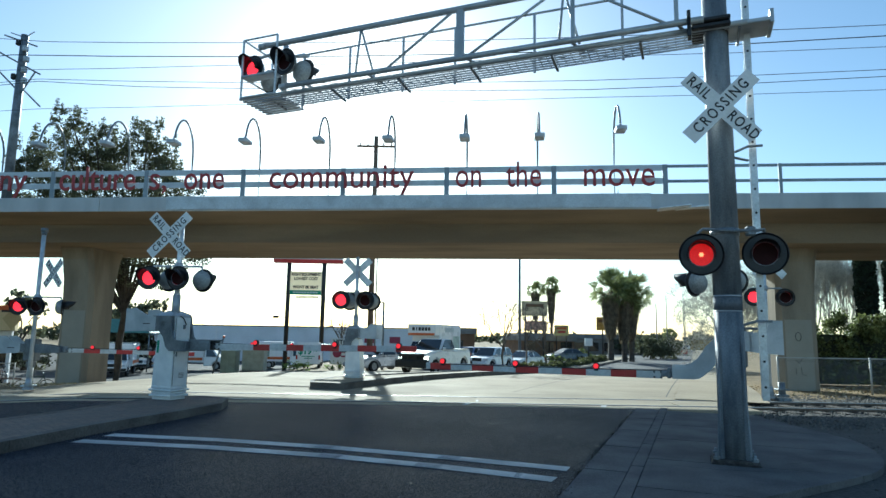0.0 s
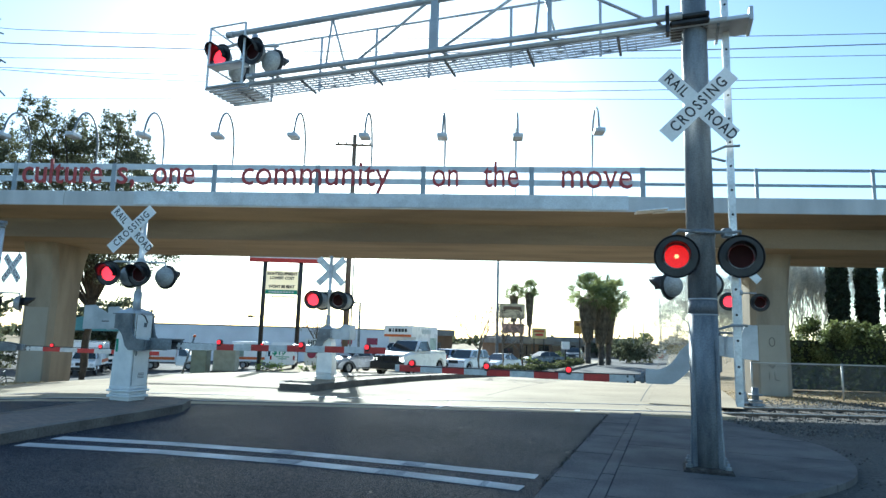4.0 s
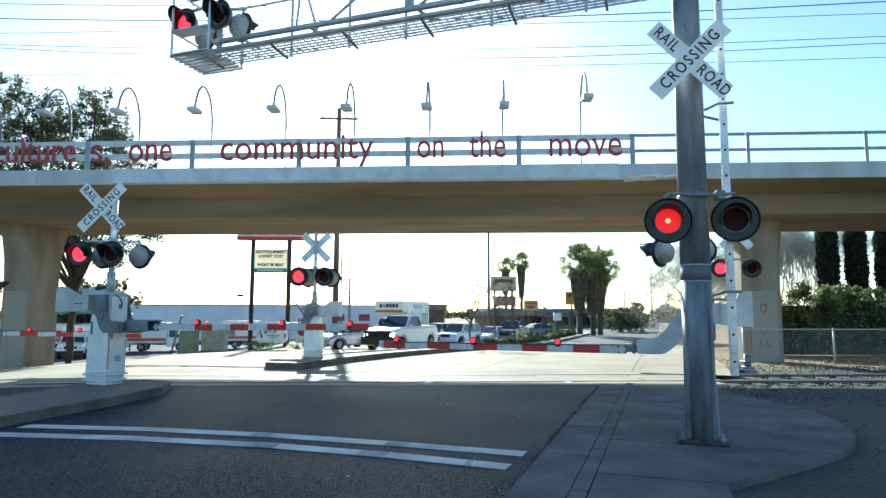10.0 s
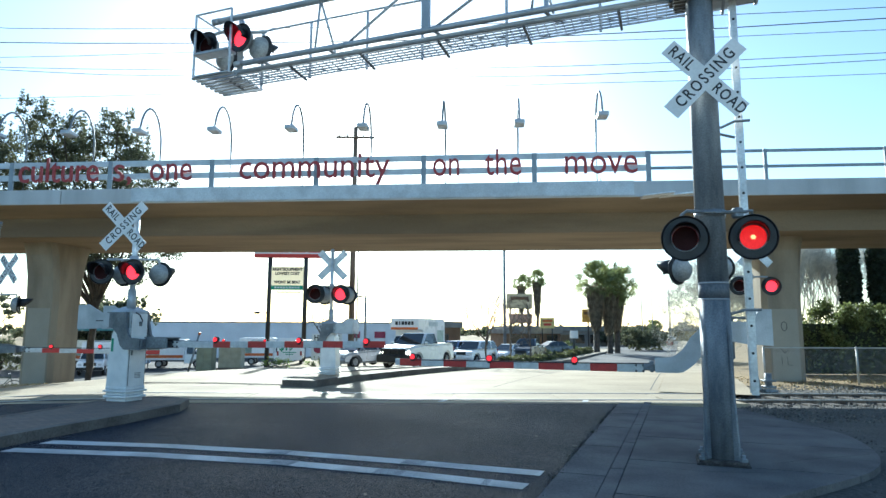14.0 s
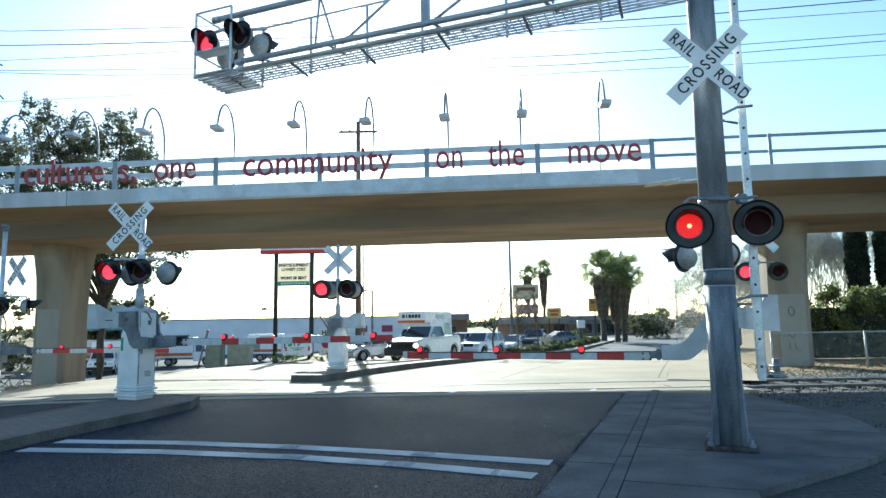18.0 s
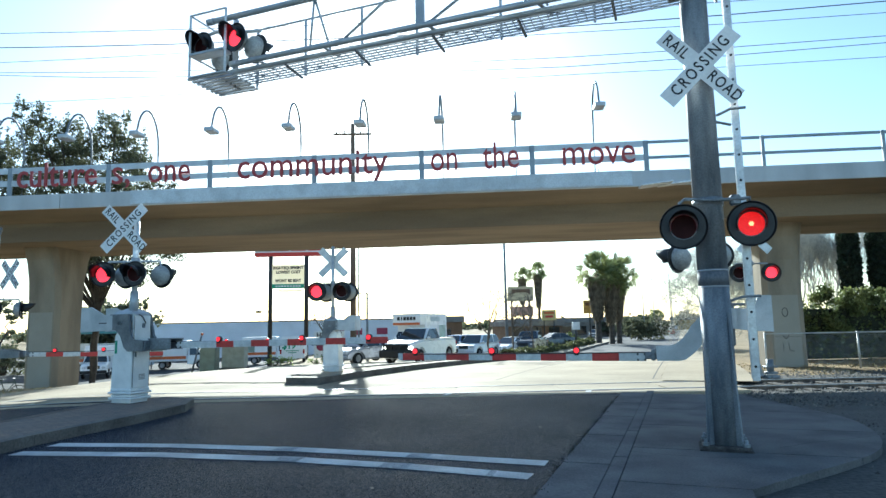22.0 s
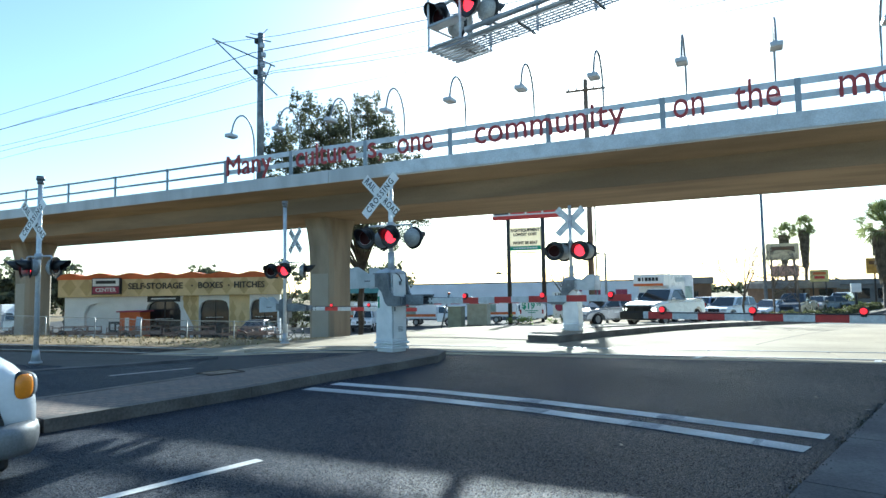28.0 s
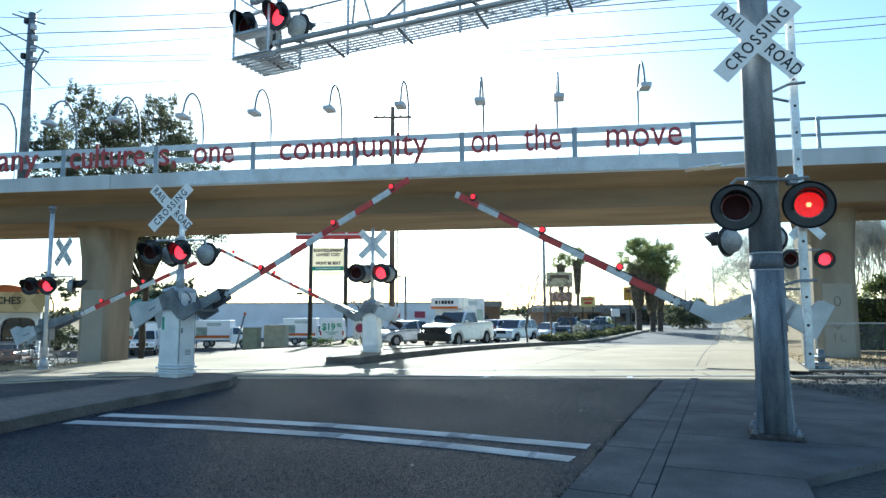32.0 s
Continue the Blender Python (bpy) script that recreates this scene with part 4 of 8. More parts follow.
def crossing_gate(m, zp, reach, drop, label, style="mast", lamps_at=(), arm_y=-0.2, weight_up=0.0, top=25.0, tail=0.82, first=1.0, red=None, pitch=0.395, sag=0.06):
    """A gate whose arm runs along +x of m. zp: height of the pivot; first, red, pitch: where the arm, its first red band and each next band begin."""
    ob = thing("crossing_gate", m, label, "crossing gate", "crossing gates")
    if style == "cabinet":
        for z, w, h in ((0.03, 0.5, 0.06), (0.09, 0.6, 0.05), (0.145, 0.53, 0.05), (0.2, 0.62, 0.04), (0.255, 0.55, 0.06)):
            bm = bmesh.new()
            box(bm, (w, w * 0.86, h), (0, 0, z), bevel=0.012)
            part("plinth", bm, WHITECASE, ob)
        bm = bmesh.new()   # tall case: one side leans in towards the top
        zt = zp - 0.16
        rings = [[bm.verts.new((x, y, z)) for x, y in ((xl, -0.22), (0.26, -0.22), (0.26, 0.22), (xl, 0.22))] for xl, z in ((-0.27, 0.285), (-0.255, 0.7), (-0.2, zt - 0.12), (-0.13, zt))]
        for r0, r1 in zip(rings, rings[1:]):
            for i in range(4):
                bm.faces.new((r0[i], r0[(i + 1) % 4], r1[(i + 1) % 4], r1[i]))
        bm.faces.new(rings[0][::-1])
        bm.faces.new(rings[-1])
        bmesh.ops.recalc_face_normals(bm, faces=bm.faces)
        part("cabinet", bm, WHITECASE, ob, "white sheet-metal pedestal cabinet")
        bm = bmesh.new()
        box(bm, (0.014, 0.39, zp - 0.18), (0.269, 0, 0.3 + (zp - 0.18) / 2), bevel=0.004)
        door = part("cabinet_door", bm, WHITECASE, ob, "flush cabinet door with a dark seam")
        for dy in (-0.2, 0.2):
            bm = bmesh.new()
            box(bm, (0.004, 0.008, zp - 0.2), (0.271, dy, 0.3 + (zp - 0.18) / 2))
            part("door_seam", bm, DARKMETAL, door)
        bm = bmesh.new()
        box(bm, (0.03, 0.03, 0.1), (0.289, -0.16, 0.95), bevel=0.006)
        part("door_handle", bm, GALVDK, door)
        for k in range(4):
            bm = bmesh.new()
            box(bm, (0.004, 0.15, 0.014), (0.278, 0.02, 0.46 + k * 0.03))
            part("vent_slot", bm, GALVDK, door)
        bm = bmesh.new()
        box(bm, (0.06, 0.004, 0.26), (-0.17, -0.223, zp - 0.5))
        part("notice", bm, GREENP, ob, "small faded green sticker")
        bm = bmesh.new()
        box(bm, (0.43, 0.42, 0.36), (0.04, 0, zp), bevel=0.02)
        part("mechanism", bm, GALV, ob, "grey gate mechanism case")
        bm = bmesh.new()
        pipe(bm, [(0.27, -0.1, zp + 0.14), (0.285, -0.02, zp + 0.1), (0.285, 0.06, zp - 0.02), (0.27, 0.03, zp - 0.1)], 0.012, 6)
        part("conduit", bm, INK, ob)
        bm = bmesh.new()
        box(bm, (0.05, 0.07, 0.09), (0.27, 0.02, zp - 0.08), bevel=0.01)
        part("junction_box", bm, GALVDK, ob)
        bm = bmesh.new()
        rings = [[bm.verts.new((sx * a, sy * a, z)) for sx, sy in ((-1, -1), (1, -1), (1, 1), (-1, 1))] for a, z in ((0.25, zp + 0.15), (0.23, zp + 0.19), (0.07, zp + 0.27))]
        for r0, r1 in zip(rings, rings[1:]):
            for i in range(4):
                bm.faces.new((r0[i], r0[(i + 1) % 4], r1[(i + 1) % 4], r1[i]))
        bm.faces.new(rings[-1])
        bm.faces.new(rings[0][::-1])
        part("roof", bm, GALV, ob, "sloped metal roof of the case")
    else:
        bm = bmesh.new()
        box(bm, (0.34, 0.3, 0.62), (0.0, 0, zp - 0.08), bevel=0.03)
        box(bm, (0.18, 0.2, 0.2), (0.0, 0.0, zp - 0.48), bevel=0.02)
        part("mechanism", bm, ELBOW, ob, "grey gate mechanism case")
        bm = bmesh.new()
        rod(bm, (0, 0.0, 0), (0, 0.0, zp - 0.5), 0.08, seg=12)
        box(bm, (0.3, 0.3, 0.05), (0, 0, 0.03), bevel=0.01)
        part("post", bm, ALUPAINT, ob)
    # the moving arm, about its pivot
    bm = bmesh.new()
    if style == "cabinet":   # a bent plate over the case, dropping to the arm
        prof = [(-0.27, 0.15), (0.2, 0.15), (0.23, -0.06), (0.29, -drop + 0.2), (0.36, -drop + 0.12), (0.62, -drop + 0.1), (0.62, -drop - 0.11), (0.22, -drop - 0.11), (0.12, -drop - 0.03), (0.02, -0.28), (-0.1, -0.17), (-0.27, -0.14)]
    elif drop < 0.2:         # a straight neck
        prof = [(-0.25, 0.1), (0.4, 0.08), (0.88, 0.0), (0.88, -0.15), (0.4, -0.16), (-0.25, -0.12)]
    else:                    # a swan neck
        prof = [(-0.25, 0.14), (0.1, 0.15), (0.22, 0.09), (0.3, 0.0), (0.39, -drop + 0.45), (0.45, -drop + 0.35), (0.52, -drop + 0.26), (0.62, -drop + 0.18), (0.7, -drop + 0.155), (0.88, -drop + 0.155), (0.88, -drop - 0.045), (0.58, -drop - 0.045), (0.5, -drop - 0.03), (0.43, -drop + 0.02), (0.36, -drop + 0.08), (0.28, -drop + 0.17), (0.15, -0.2), (0.0, -0.15), (-0.25, -0.14)]
    neck = max(x for x, _ in prof)
    for y in (arm_y - 0.05, -arm_y + 0.0):
        lo = [bm.verts.new((x, y, z)) for x, z in prof]
        hi = [bm.verts.new((x, y + 0.05, z)) for x, z in prof]
        bm.faces.new(lo)
        bm.faces.new(hi[::-1])
        for i in range(len(prof)):
            bm.faces.new((lo[i], lo[(i + 1) % len(prof)], hi[(i + 1) % len(prof)], hi[i]))
    bmesh.ops.recalc_face_normals(bm, faces=bm.faces)
    arm = part("gate_arm", bm, ELBOW if style == "cabinet" or drop < 0.2 else GALV, ob, "curved grey steel arm bracket")
    arm.location = (0, 0, zp)
    bm = bmesh.new()
    rod(bm, (0, arm_y - 0.05, 0), (0, -arm_y + 0.05, 0), 0.07, seg=14)
    part("hub", bm, GALVDK, arm)
    bm = bmesh.new()
    if style == "cabinet":   # open channel between the plates and the arm
        box(bm, (first - neck, 0.03, 0.2), ((first + neck) / 2, arm_y * 0.6, -drop + 0.02), bevel=0.006)
        box(bm, (first - neck, 0.03, 0.2), ((first + neck) / 2, -arm_y * 0.6, -drop + 0.02), bevel=0.006)
        box(bm, (0.06, abs(arm_y) * 2 + 0.06, 0.2), (neck, 0, -drop), bevel=0.01)
        box(bm, (first - neck + 0.06, abs(arm_y) * 1.3, 0.025), ((first + neck) / 2, 0, -drop + 0.125), bevel=0.006)
    else:
        box(bm, (first - neck + 0.04, 0.09, 0.1), ((first + neck) / 2, 0, -drop + 0.02), bevel=0.015)
        box(bm, (0.06, 0.16, 0.16), (neck + 0.05, 0, -drop + 0.03), bevel=0.01)
    part("clamp", bm, GALVDK, arm, "dark arm clamp")
    for dx, dz in ((0.02, -0.04), (0.02, 0.04), (0.12, -0.04), (0.12, 0.04)):
        bm = bmesh.new()
        rod(bm, (first + dx, -0.032, -drop + dz), (first + dx, 0.032, -drop + dz), 0.016, seg=8)
        part("arm_bolt", bm, INK, arm)
    for y in (arm_y - 0.05, -arm_y + 0.02):
        bm = bmesh.new()
        prism(bm, [(-0.2, -0.15), (-0.34, -0.17), (-tail, -0.19), (-tail, 0.3), (-tail * 0.75, 0.31), (-0.42, 0.14), (-0.2, 0.13)], 0, 0.035)
        bmesh.ops.rotate(bm, verts=bm.verts, matrix=Matrix.Rotation(radians(90), 3, "X"))
        bmesh.ops.translate(bm, verts=bm.verts, vec=(0, y + 0.03, weight_up))
        part("counterweight", bm, GALV, arm, "grey steel counterweight plate")
        bm = bmesh.new()
        box(bm, (0.2, 0.008, 0.02), (-0.45, y - 0.004, weight_up - 0.02), bevel=0.002)
        part("weight_slot", bm, INK, arm)
    edges = [first, red or first + pitch]
    while edges[-1] + pitch < reach - 0.03:
        edges.append(edges[-1] + pitch)
    edges.append(reach)
    bands = len(edges) - 1
    for k in range(bands):
        bm = bmesh.new()
        x0, w = edges[k], edges[k + 1] - edges[k]
        h = 0.12 - 0.01 * k / bands
        box(bm, (w - 0.002, 0.035, h), (x0 + w / 2, 0, -drop - sag * (k + 0.5) / bands), bevel=0.004)
        part("band", bm, WHITEBAND if k % 2 == 0 else REDBAND, arm, "white reflective arm section" if k % 2 == 0 else "red reflective arm section")
    for x in lamps_at:
        bm = bmesh.new()
        rod(bm, (x, -0.045, -drop + 0.1), (x, 0.045, -drop + 0.1), 0.04, seg=16)
        part("arm_lamp", bm, ARM_ON, arm, "small lit red arm lamp")
        bm = bmesh.new()
        box(bm, (0.07, 0.07, 0.05), (x, 0, -drop + 0.05), bevel=0.008)
        rod(bm, (x, -0.03, -drop + 0.1), (x, 0.03, -drop + 0.1), 0.055, seg=12)
        part("lamp_clip", bm, BLACK, arm)
    bm = bmesh.new()
    pipe(bm, [(0.95, 0.02, -drop + 0.07), (2.2, 0.02, -drop + 0.055), (max(lamps_at) if lamps_at else reach * 0.7, 0.02, -drop + 0.05)], 0.009, 5)
    part("cable", bm, INK, arm)
    GATES.append((arm, zp, top))
    return ob


def heading(dx, dy):
    return math.degrees(math.atan2(dy, dx))


# near pole with its cantilever
POLE = Vector((3.8, 8.3, 0.02))
canti = thing("cantilever_signal", Matrix.Translation(POLE), "tall galvanised signal pole with a cantilever walkway over the road", "railroad signal", "crossing signals")
bm = bmesh.new()
rod(bm, (0, 0, 0.03), (0, 0, 2.0), 0.182, 0.178, 28)
rod(bm, (0, 0, 2.0), (0, 0, 7.6), 0.178, 0.158, 28)
part("pole", bm, POLESTEEL, canti, "mottled galvanised steel pole")
for z in (1.93, 2.13):
    bm = bmesh.new()
    rod(bm, (0, 0, z - 0.008), (0, 0, z + 0.008), 0.1805, seg=28)
    part("strap", bm, GALV, canti, "bright strap round the pole")
bm = bmesh.new()
rod(bm, (0, 0, 1.94), (0, 0, 2.12), 0.1786, seg=28)
part("pole_band", bm, mat("dark_wrap", (0.14, 0.155, 0.18), 0.65, 0.1, var=0.2, scale=3, fine=40, bump=0.1), canti, "dark wrapped band")
bm = bmesh.new()
box(bm, (0.52, 0.52, 0.05), (0, 0, 0.03), rot=Matrix.Rotation(radians(-22), 3, "Z"), bevel=0.008)
part("base_plate", bm, mat("plate_rusty", (0.11, 0.1, 0.095), 0.8, 0.2, var=0.3, scale=8, fine=40, bump=0.3), canti, "dirty dark steel base plate")
bm = bmesh.new()
box(bm, (0.58, 0.58, 0.05), (0, 0, 0.0), rot=Matrix.Rotation(radians(-22), 3, "Z"), bevel=0.015)
part("grout_pad", bm, mat("grout_dark", (0.07, 0.065, 0.06), 0.95, var=0.35, scale=9, fine=50, bump=0.8), canti, "dark crumbling mortar pad")
for k in range(4):
    a = radians(23 + 90 * k)
    d = Vector((math.cos(a), math.sin(a), 0))
    bm = bmesh.new()
    prism(bm, [(0.16, 0), (0.265, 0), (0.262, 0.1), (0.182, 1.55), (0.16, 1.55)], -0.014, 0.014)
    bmesh.ops.rotate(bm, verts=bm.verts, matrix=Matrix.Rotation(radians(90), 3, "X"))
    bmesh.ops.rotate(bm, verts=bm.verts, matrix=Matrix.Rotation(a, 3, "Z"))
    bmesh.ops.translate(bm, verts=bm.verts, vec=(0, 0, 0.055))
    part("gusset", bm, POLESTEEL, canti)
for k in range(4):
    a = radians(23 + 90 * k)
    bm = bmesh.new()
    rod(bm, (0.31 * math.cos(a), 0.31 * math.sin(a), 0.03), (0.31 * math.cos(a), 0.31 * math.sin(a), 0.13), 0.022, seg=8)
    rod(bm, (0.31 * math.cos(a), 0.31 * math.sin(a), 0.055), (0.31 * math.cos(a), 0.31 * math.sin(a), 0.09), 0.042, seg=6)
    part("anchor_bolt", bm, GALVDK, canti)
# crossbuck and front lamps, turned to the road
FACE = -8
crossbuck(canti, pose(-0.09, -0.26, 4.67, 0, 0, FACE))
bm = bmesh.new()
pipe(bm, [(-0.4, -0.1, 2.86), (-0.4, -0.1, 2.96), (-0.34, -0.12, 3.01), (0.0, -0.2, 2.98), (0.34, -0.22, 2.99), (0.43, -0.2, 3.01), (0.44, -0.18, 2.88)], 0.022, 8)
rod(bm, (0, 0, 2.94), (0, 0, 3.03), 0.185, seg=24)
box(bm, (0.12, 0.1, 0.13), (0.26, -0.18, 2.98), bevel=0.02)
part("lamp_arm", bm, GALVDK, canti)
lamp_head(canti, pose(-0.4, -0.18, 2.66, 0, 0, FACE - 13), 0, star=True)
lamp_head(canti, pose(0.42, -0.22, 2.68, 0, 0, FACE - 15), 1, star=True)
# ladder up the pole
LR = Matrix.Translation((0.5, 0.12, 0)) @ Matrix.Rotation(radians(-25), 4, "Z")
for y in (-0.17, 0.17):
    bm = bmesh.new()
    box(bm, (0.085, 0.03, 6.7), (0, y, 0.78 + 3.35), bevel=0.004)
    o = part("ladder_rail", bm, ALU, canti, "pale aluminium ladder rail with bolt holes")
    o.matrix_basis = LR
for k in range(20):
    z = 0.95 + k * 0.33
    bm = bmesh.new()
    rod(bm, (0, -0.17, z), (0, 0.17, z), 0.014, seg=8)
    part("ladder_rung", bm, ALU, canti).matrix_basis = LR
    bm = bmesh.new()
    rod(bm, (0, -0.189, z), (0, -0.184, z), 0.017, seg=10)
    part("rung_end", bm, INK, canti).matrix_basis = LR
for z in (1.75, 4.1):
    bm = bmesh.new()
    pipe(bm, [(0.17, -0.05, z), (0.3, -0.16, z + 0.05), (0.47, -0.21, z + 0.05)], 0.018, 6)
    pipe(bm, [(0.17, 0.05, z - 0.04), (0.47, 0.2, z - 0.04)], 0.018, 6)
    part("ladder_bracket", bm, GALVDK, canti)
# truss: along -V from the pole
TD = -V
truss_turn = heading(TD.x, TD.y)
TM = Matrix.Rotation(radians(truss_turn), 4, "Z")   # +x along the truss away from the pole, +y towards the camera side


def tpart(name, bm, material, label=""):
    o = part(name, bm, material, canti, label)
    o.matrix_basis = TM
    return o


TL = 7.75
ZB, ZT, ZW = 5.95, 6.79, 5.84
CY, CF = 0.28, -0.3     # chords: camera side and far side
for x1, z, r in ((TL - 0.55, ZB, 0.047), (TL - 0.05, ZT, 0.052)):
    bm = bmesh.new()
    rod(bm, (0.15, CY, z), (x1, CY, z), r, seg=16)
    rod(bm, (x1 - 0.12, CY, z), (x1 + 0.015, CY, z), r * 1.12, seg=16)
    tpart("chord", bm, GALV)
for x, w in ((0.5, 0.06), (1.95, 0.06), (3.75, 0.12)):   # square uprights, the middle one heaviest
    bm = bmesh.new()
    box(bm, (w, w * 0.7, ZT - ZB), (x, CY, (ZT + ZB) / 2), bevel=0.006)
    tpart("upright", bm, GALV)
for x in (5.6, 2.1):   # paired thin struts that meet at the top chord
    for dx, y1 in ((0.06, CY), (-0.22, CY - 0.16)):
        bm = bmesh.new()
        box_a, box_b = Vector((x + dx, y1, ZB)), Vector((x - 0.02, CY, ZT))
        rod(bm, box_a, box_b, 0.02, seg=8)
        tpart("strut", bm, GALV)
for x in (0.5, 2.0, 3.65, 5.45, 6.7):
    bm = bmesh.new()
    rod(bm, (x, CY, ZB), (x - 0.16, CY - 0.3, ZW + 0.03), 0.026, seg=8)
    tpart("cross_brace", bm, GALV)
for x0, x1, up in ((0.6, 1.9, 1), (2.2, 3.65, 0), (3.85, 5.1, 0)):
    bm = bmesh.new()
    rod(bm, (x0, CY, ZB if up else ZT), (x1, CY, ZT if up else ZB), 0.023, seg=8)
    tpart("diagonal", bm, GALV)
# walkway: bars, edge tube, brackets
bm = bmesh.new()
rod(bm, (-0.4, CY - 0.1, ZW + 0.02), (TL + 0.1, CY - 0.1, ZW + 0.02), 0.04, seg=10)
tpart("walkway_edge", bm, GALV)
for k in range(6):
    bm = bmesh.new()
    box(bm, (TL + 0.5, 0.014, 0.03), (TL / 2 - 0.2, CY - 0.17 - k * 0.088, ZW), bevel=0.003)
    tpart("walkway_bar", bm, GALV)
bm = bmesh.new()
for k in range(66):
    box(bm, (0.012, 0.44, 0.01), (-0.35 + k * 0.125, CY - 0.395, ZW + 0.012))
tpart("walkway_cross_bars", bm, GALV)
for k in range(7):
    bm = bmesh.new()
    x = -0.3 + k * 1.3
    box(bm, (0.035, 0.5, 0.03), (x, CY - 0.36, ZW - 0.045), rot=Matrix.Rotation(radians(5), 3, "X"))
    tpart("walkway_bracket", bm, GALVDK)
for x in (0.0, 1.3, 2.7, 4.1, 5.1, 6.2, 7.2):
    bm = bmesh.new()
    box(bm, (0.04, 0.035, 1.03), (x, CF - 0.12, ZW + 0.515), bevel=0.004)
    tpart("rail_post", bm, GALV)
bm = bmesh.new()
rod(bm, (-0.5, CF - 0.12, ZW + 1.03), (TL - 0.45, CF - 0.12, ZW + 1.03), 0.02, seg=8)
tpart("hand_rail", bm, GALV)
bm = bmesh.new()
box(bm, (0.6, 0.5, 0.06), (-0.4, -0.05, ZW + 0.02), bevel=0.01)
box(bm, (0.05, 0.5, 0.2), (-0.7, -0.05, ZW + 0.06), bevel=0.01)
tpart("walkway_end", bm, GALV)
for z in (ZB, ZW + 0.02, ZT):
    bm = bmesh.new()
    box(bm, (0.5, 0.5, 0.06), (0.06, 0.03, z), bevel=0.015)
    tpart("clamp", bm, DARKMETAL, "dark steel pole clamp")
    bm = bmesh.new()
    box(bm, (0.05, 0.16, 0.3), (0.34, CY - 0.02, z), bevel=0.01)
    tpart("clamp_plate", bm, DARKMETAL)
# basket at the tip with its lamps
bx = TL + 0.25
for x in (bx - 0.75, bx):
    for y in (CY + 0.1, CY - 0.75):
        bm = bmesh.new()
        rod(bm, (x, y, ZW - 0.05), (x, y, ZW + 1.08), 0.022, seg=6)
        tpart("basket_post", bm, ALU)
for z in (ZW - 0.03, ZW + 0.36, ZW + 1.08):
    for p, q in (((bx - 0.75, CY + 0.1), (bx, CY + 0.1)), ((bx, CY + 0.1), (bx, CY - 0.75)), ((bx - 0.75, CY - 0.75), (bx, CY - 0.75))):
        bm = bmesh.new()
        rod(bm, (*p, z), (*q, z), 0.02, seg=6)
        tpart("basket_rail", bm, ALU)
for k in range(8):
    bm = bmesh.new()
    box(bm, (0.85, 0.05, 0.03), (bx - 0.37, CY + 0.06 - k * 0.112, ZW - 0.05))
    tpart("basket_bar", bm, GALV)
bm = bmesh.new()
box(bm, (0.72, 0.24, 0.05), (bx - 0.36, CY + 0.02, ZW + 0.36), bevel=0.01)
tpart("basket_step", bm, GALV)
bm = bmesh.new()
rod(bm, (bx - 0.72, CY - 0.2, ZB), (bx - 0.72, CY - 0.2, ZW + 1.0), 0.05, seg=12)
pipe(bm, [(bx - 0.05, CY - 0.2, ZW + 0.84), (bx - 0.4, CY - 0.2, ZW + 0.88), (bx - 0.72, CY - 0.2, ZW + 0.78), (bx - 1.2, CY - 0.25, ZW + 0.74)], 0.03, 8)
tpart("lamp_arm", bm, GALV)
for x, y, z, tr, ph in ((bx - 0.05, CY - 0.12, ZW + 0.62, 176, 0), (bx - 0.8, CY - 0.08, ZW + 0.62, 172, 1), (bx - 1.08, CY - 0.3, ZW + 0.46, -14, None), (bx - 0.2, CY - 0.5, ZW + 0.5, -14, None)):
    lamp_head(canti, TM @ pose(x, y, z, 0, 0, tr), ph, 0.0, False, 0.3)

# near gate, behind the pole
crossing_gate(Matrix.Translation((4.4, 9.47, 0.0)) @ TM, 1.56, 5.03, 0.535, "red and white striped gate arm at the pavement", "mast", (2.04, 3.38, 4.71), arm_y=-0.16, top=28.0, tail=0.64, first=1.03, red=1.42, pitch=0.392, sag=-0.01)
signal_mast(Matrix.Translation((4.34, 9.75, 0.0)), 3.0, [(-0.34, 0.1, 2.46, 212, None, 0), (0.28, 0.1, 2.5, 160, None, 0)],
            "slim mast with two lamps turned to the far side", bell=False, small=True)

# median: cabinet gate with mast on top
crossing_gate(Matrix.Translation((-5.78, 13.55, 0.145)) @ Matrix.Rotation(radians(heading(V.x, V.y)), 4, "Z"), 1.6, 5.75, 0.475, "silver cabinet gate on the median with a striped arm", "cabinet", (2.2, 4.05, 5.4), arm_y=-0.26, tail=1.06, first=1.16, red=2.14, pitch=0.4, sag=-0.05)
signal_mast(Matrix.Translation((-5.72, 13.45, 0.145)), 3.85, [(-0.54, -0.2, 2.55, -4, 0, 0.06), (0.1, -0.24, 2.55, -10, 1, 0.06), (0.5, 0.1, 2.53, 165, None, 0), (-0.24, 0.12, 2.53, 170, None, 0)],
            "silver crossing signal mast on the median cabinet", z0=1.83, cross_z=3.5, cross_x=-0.22, cross_turn=-8, bell=False)
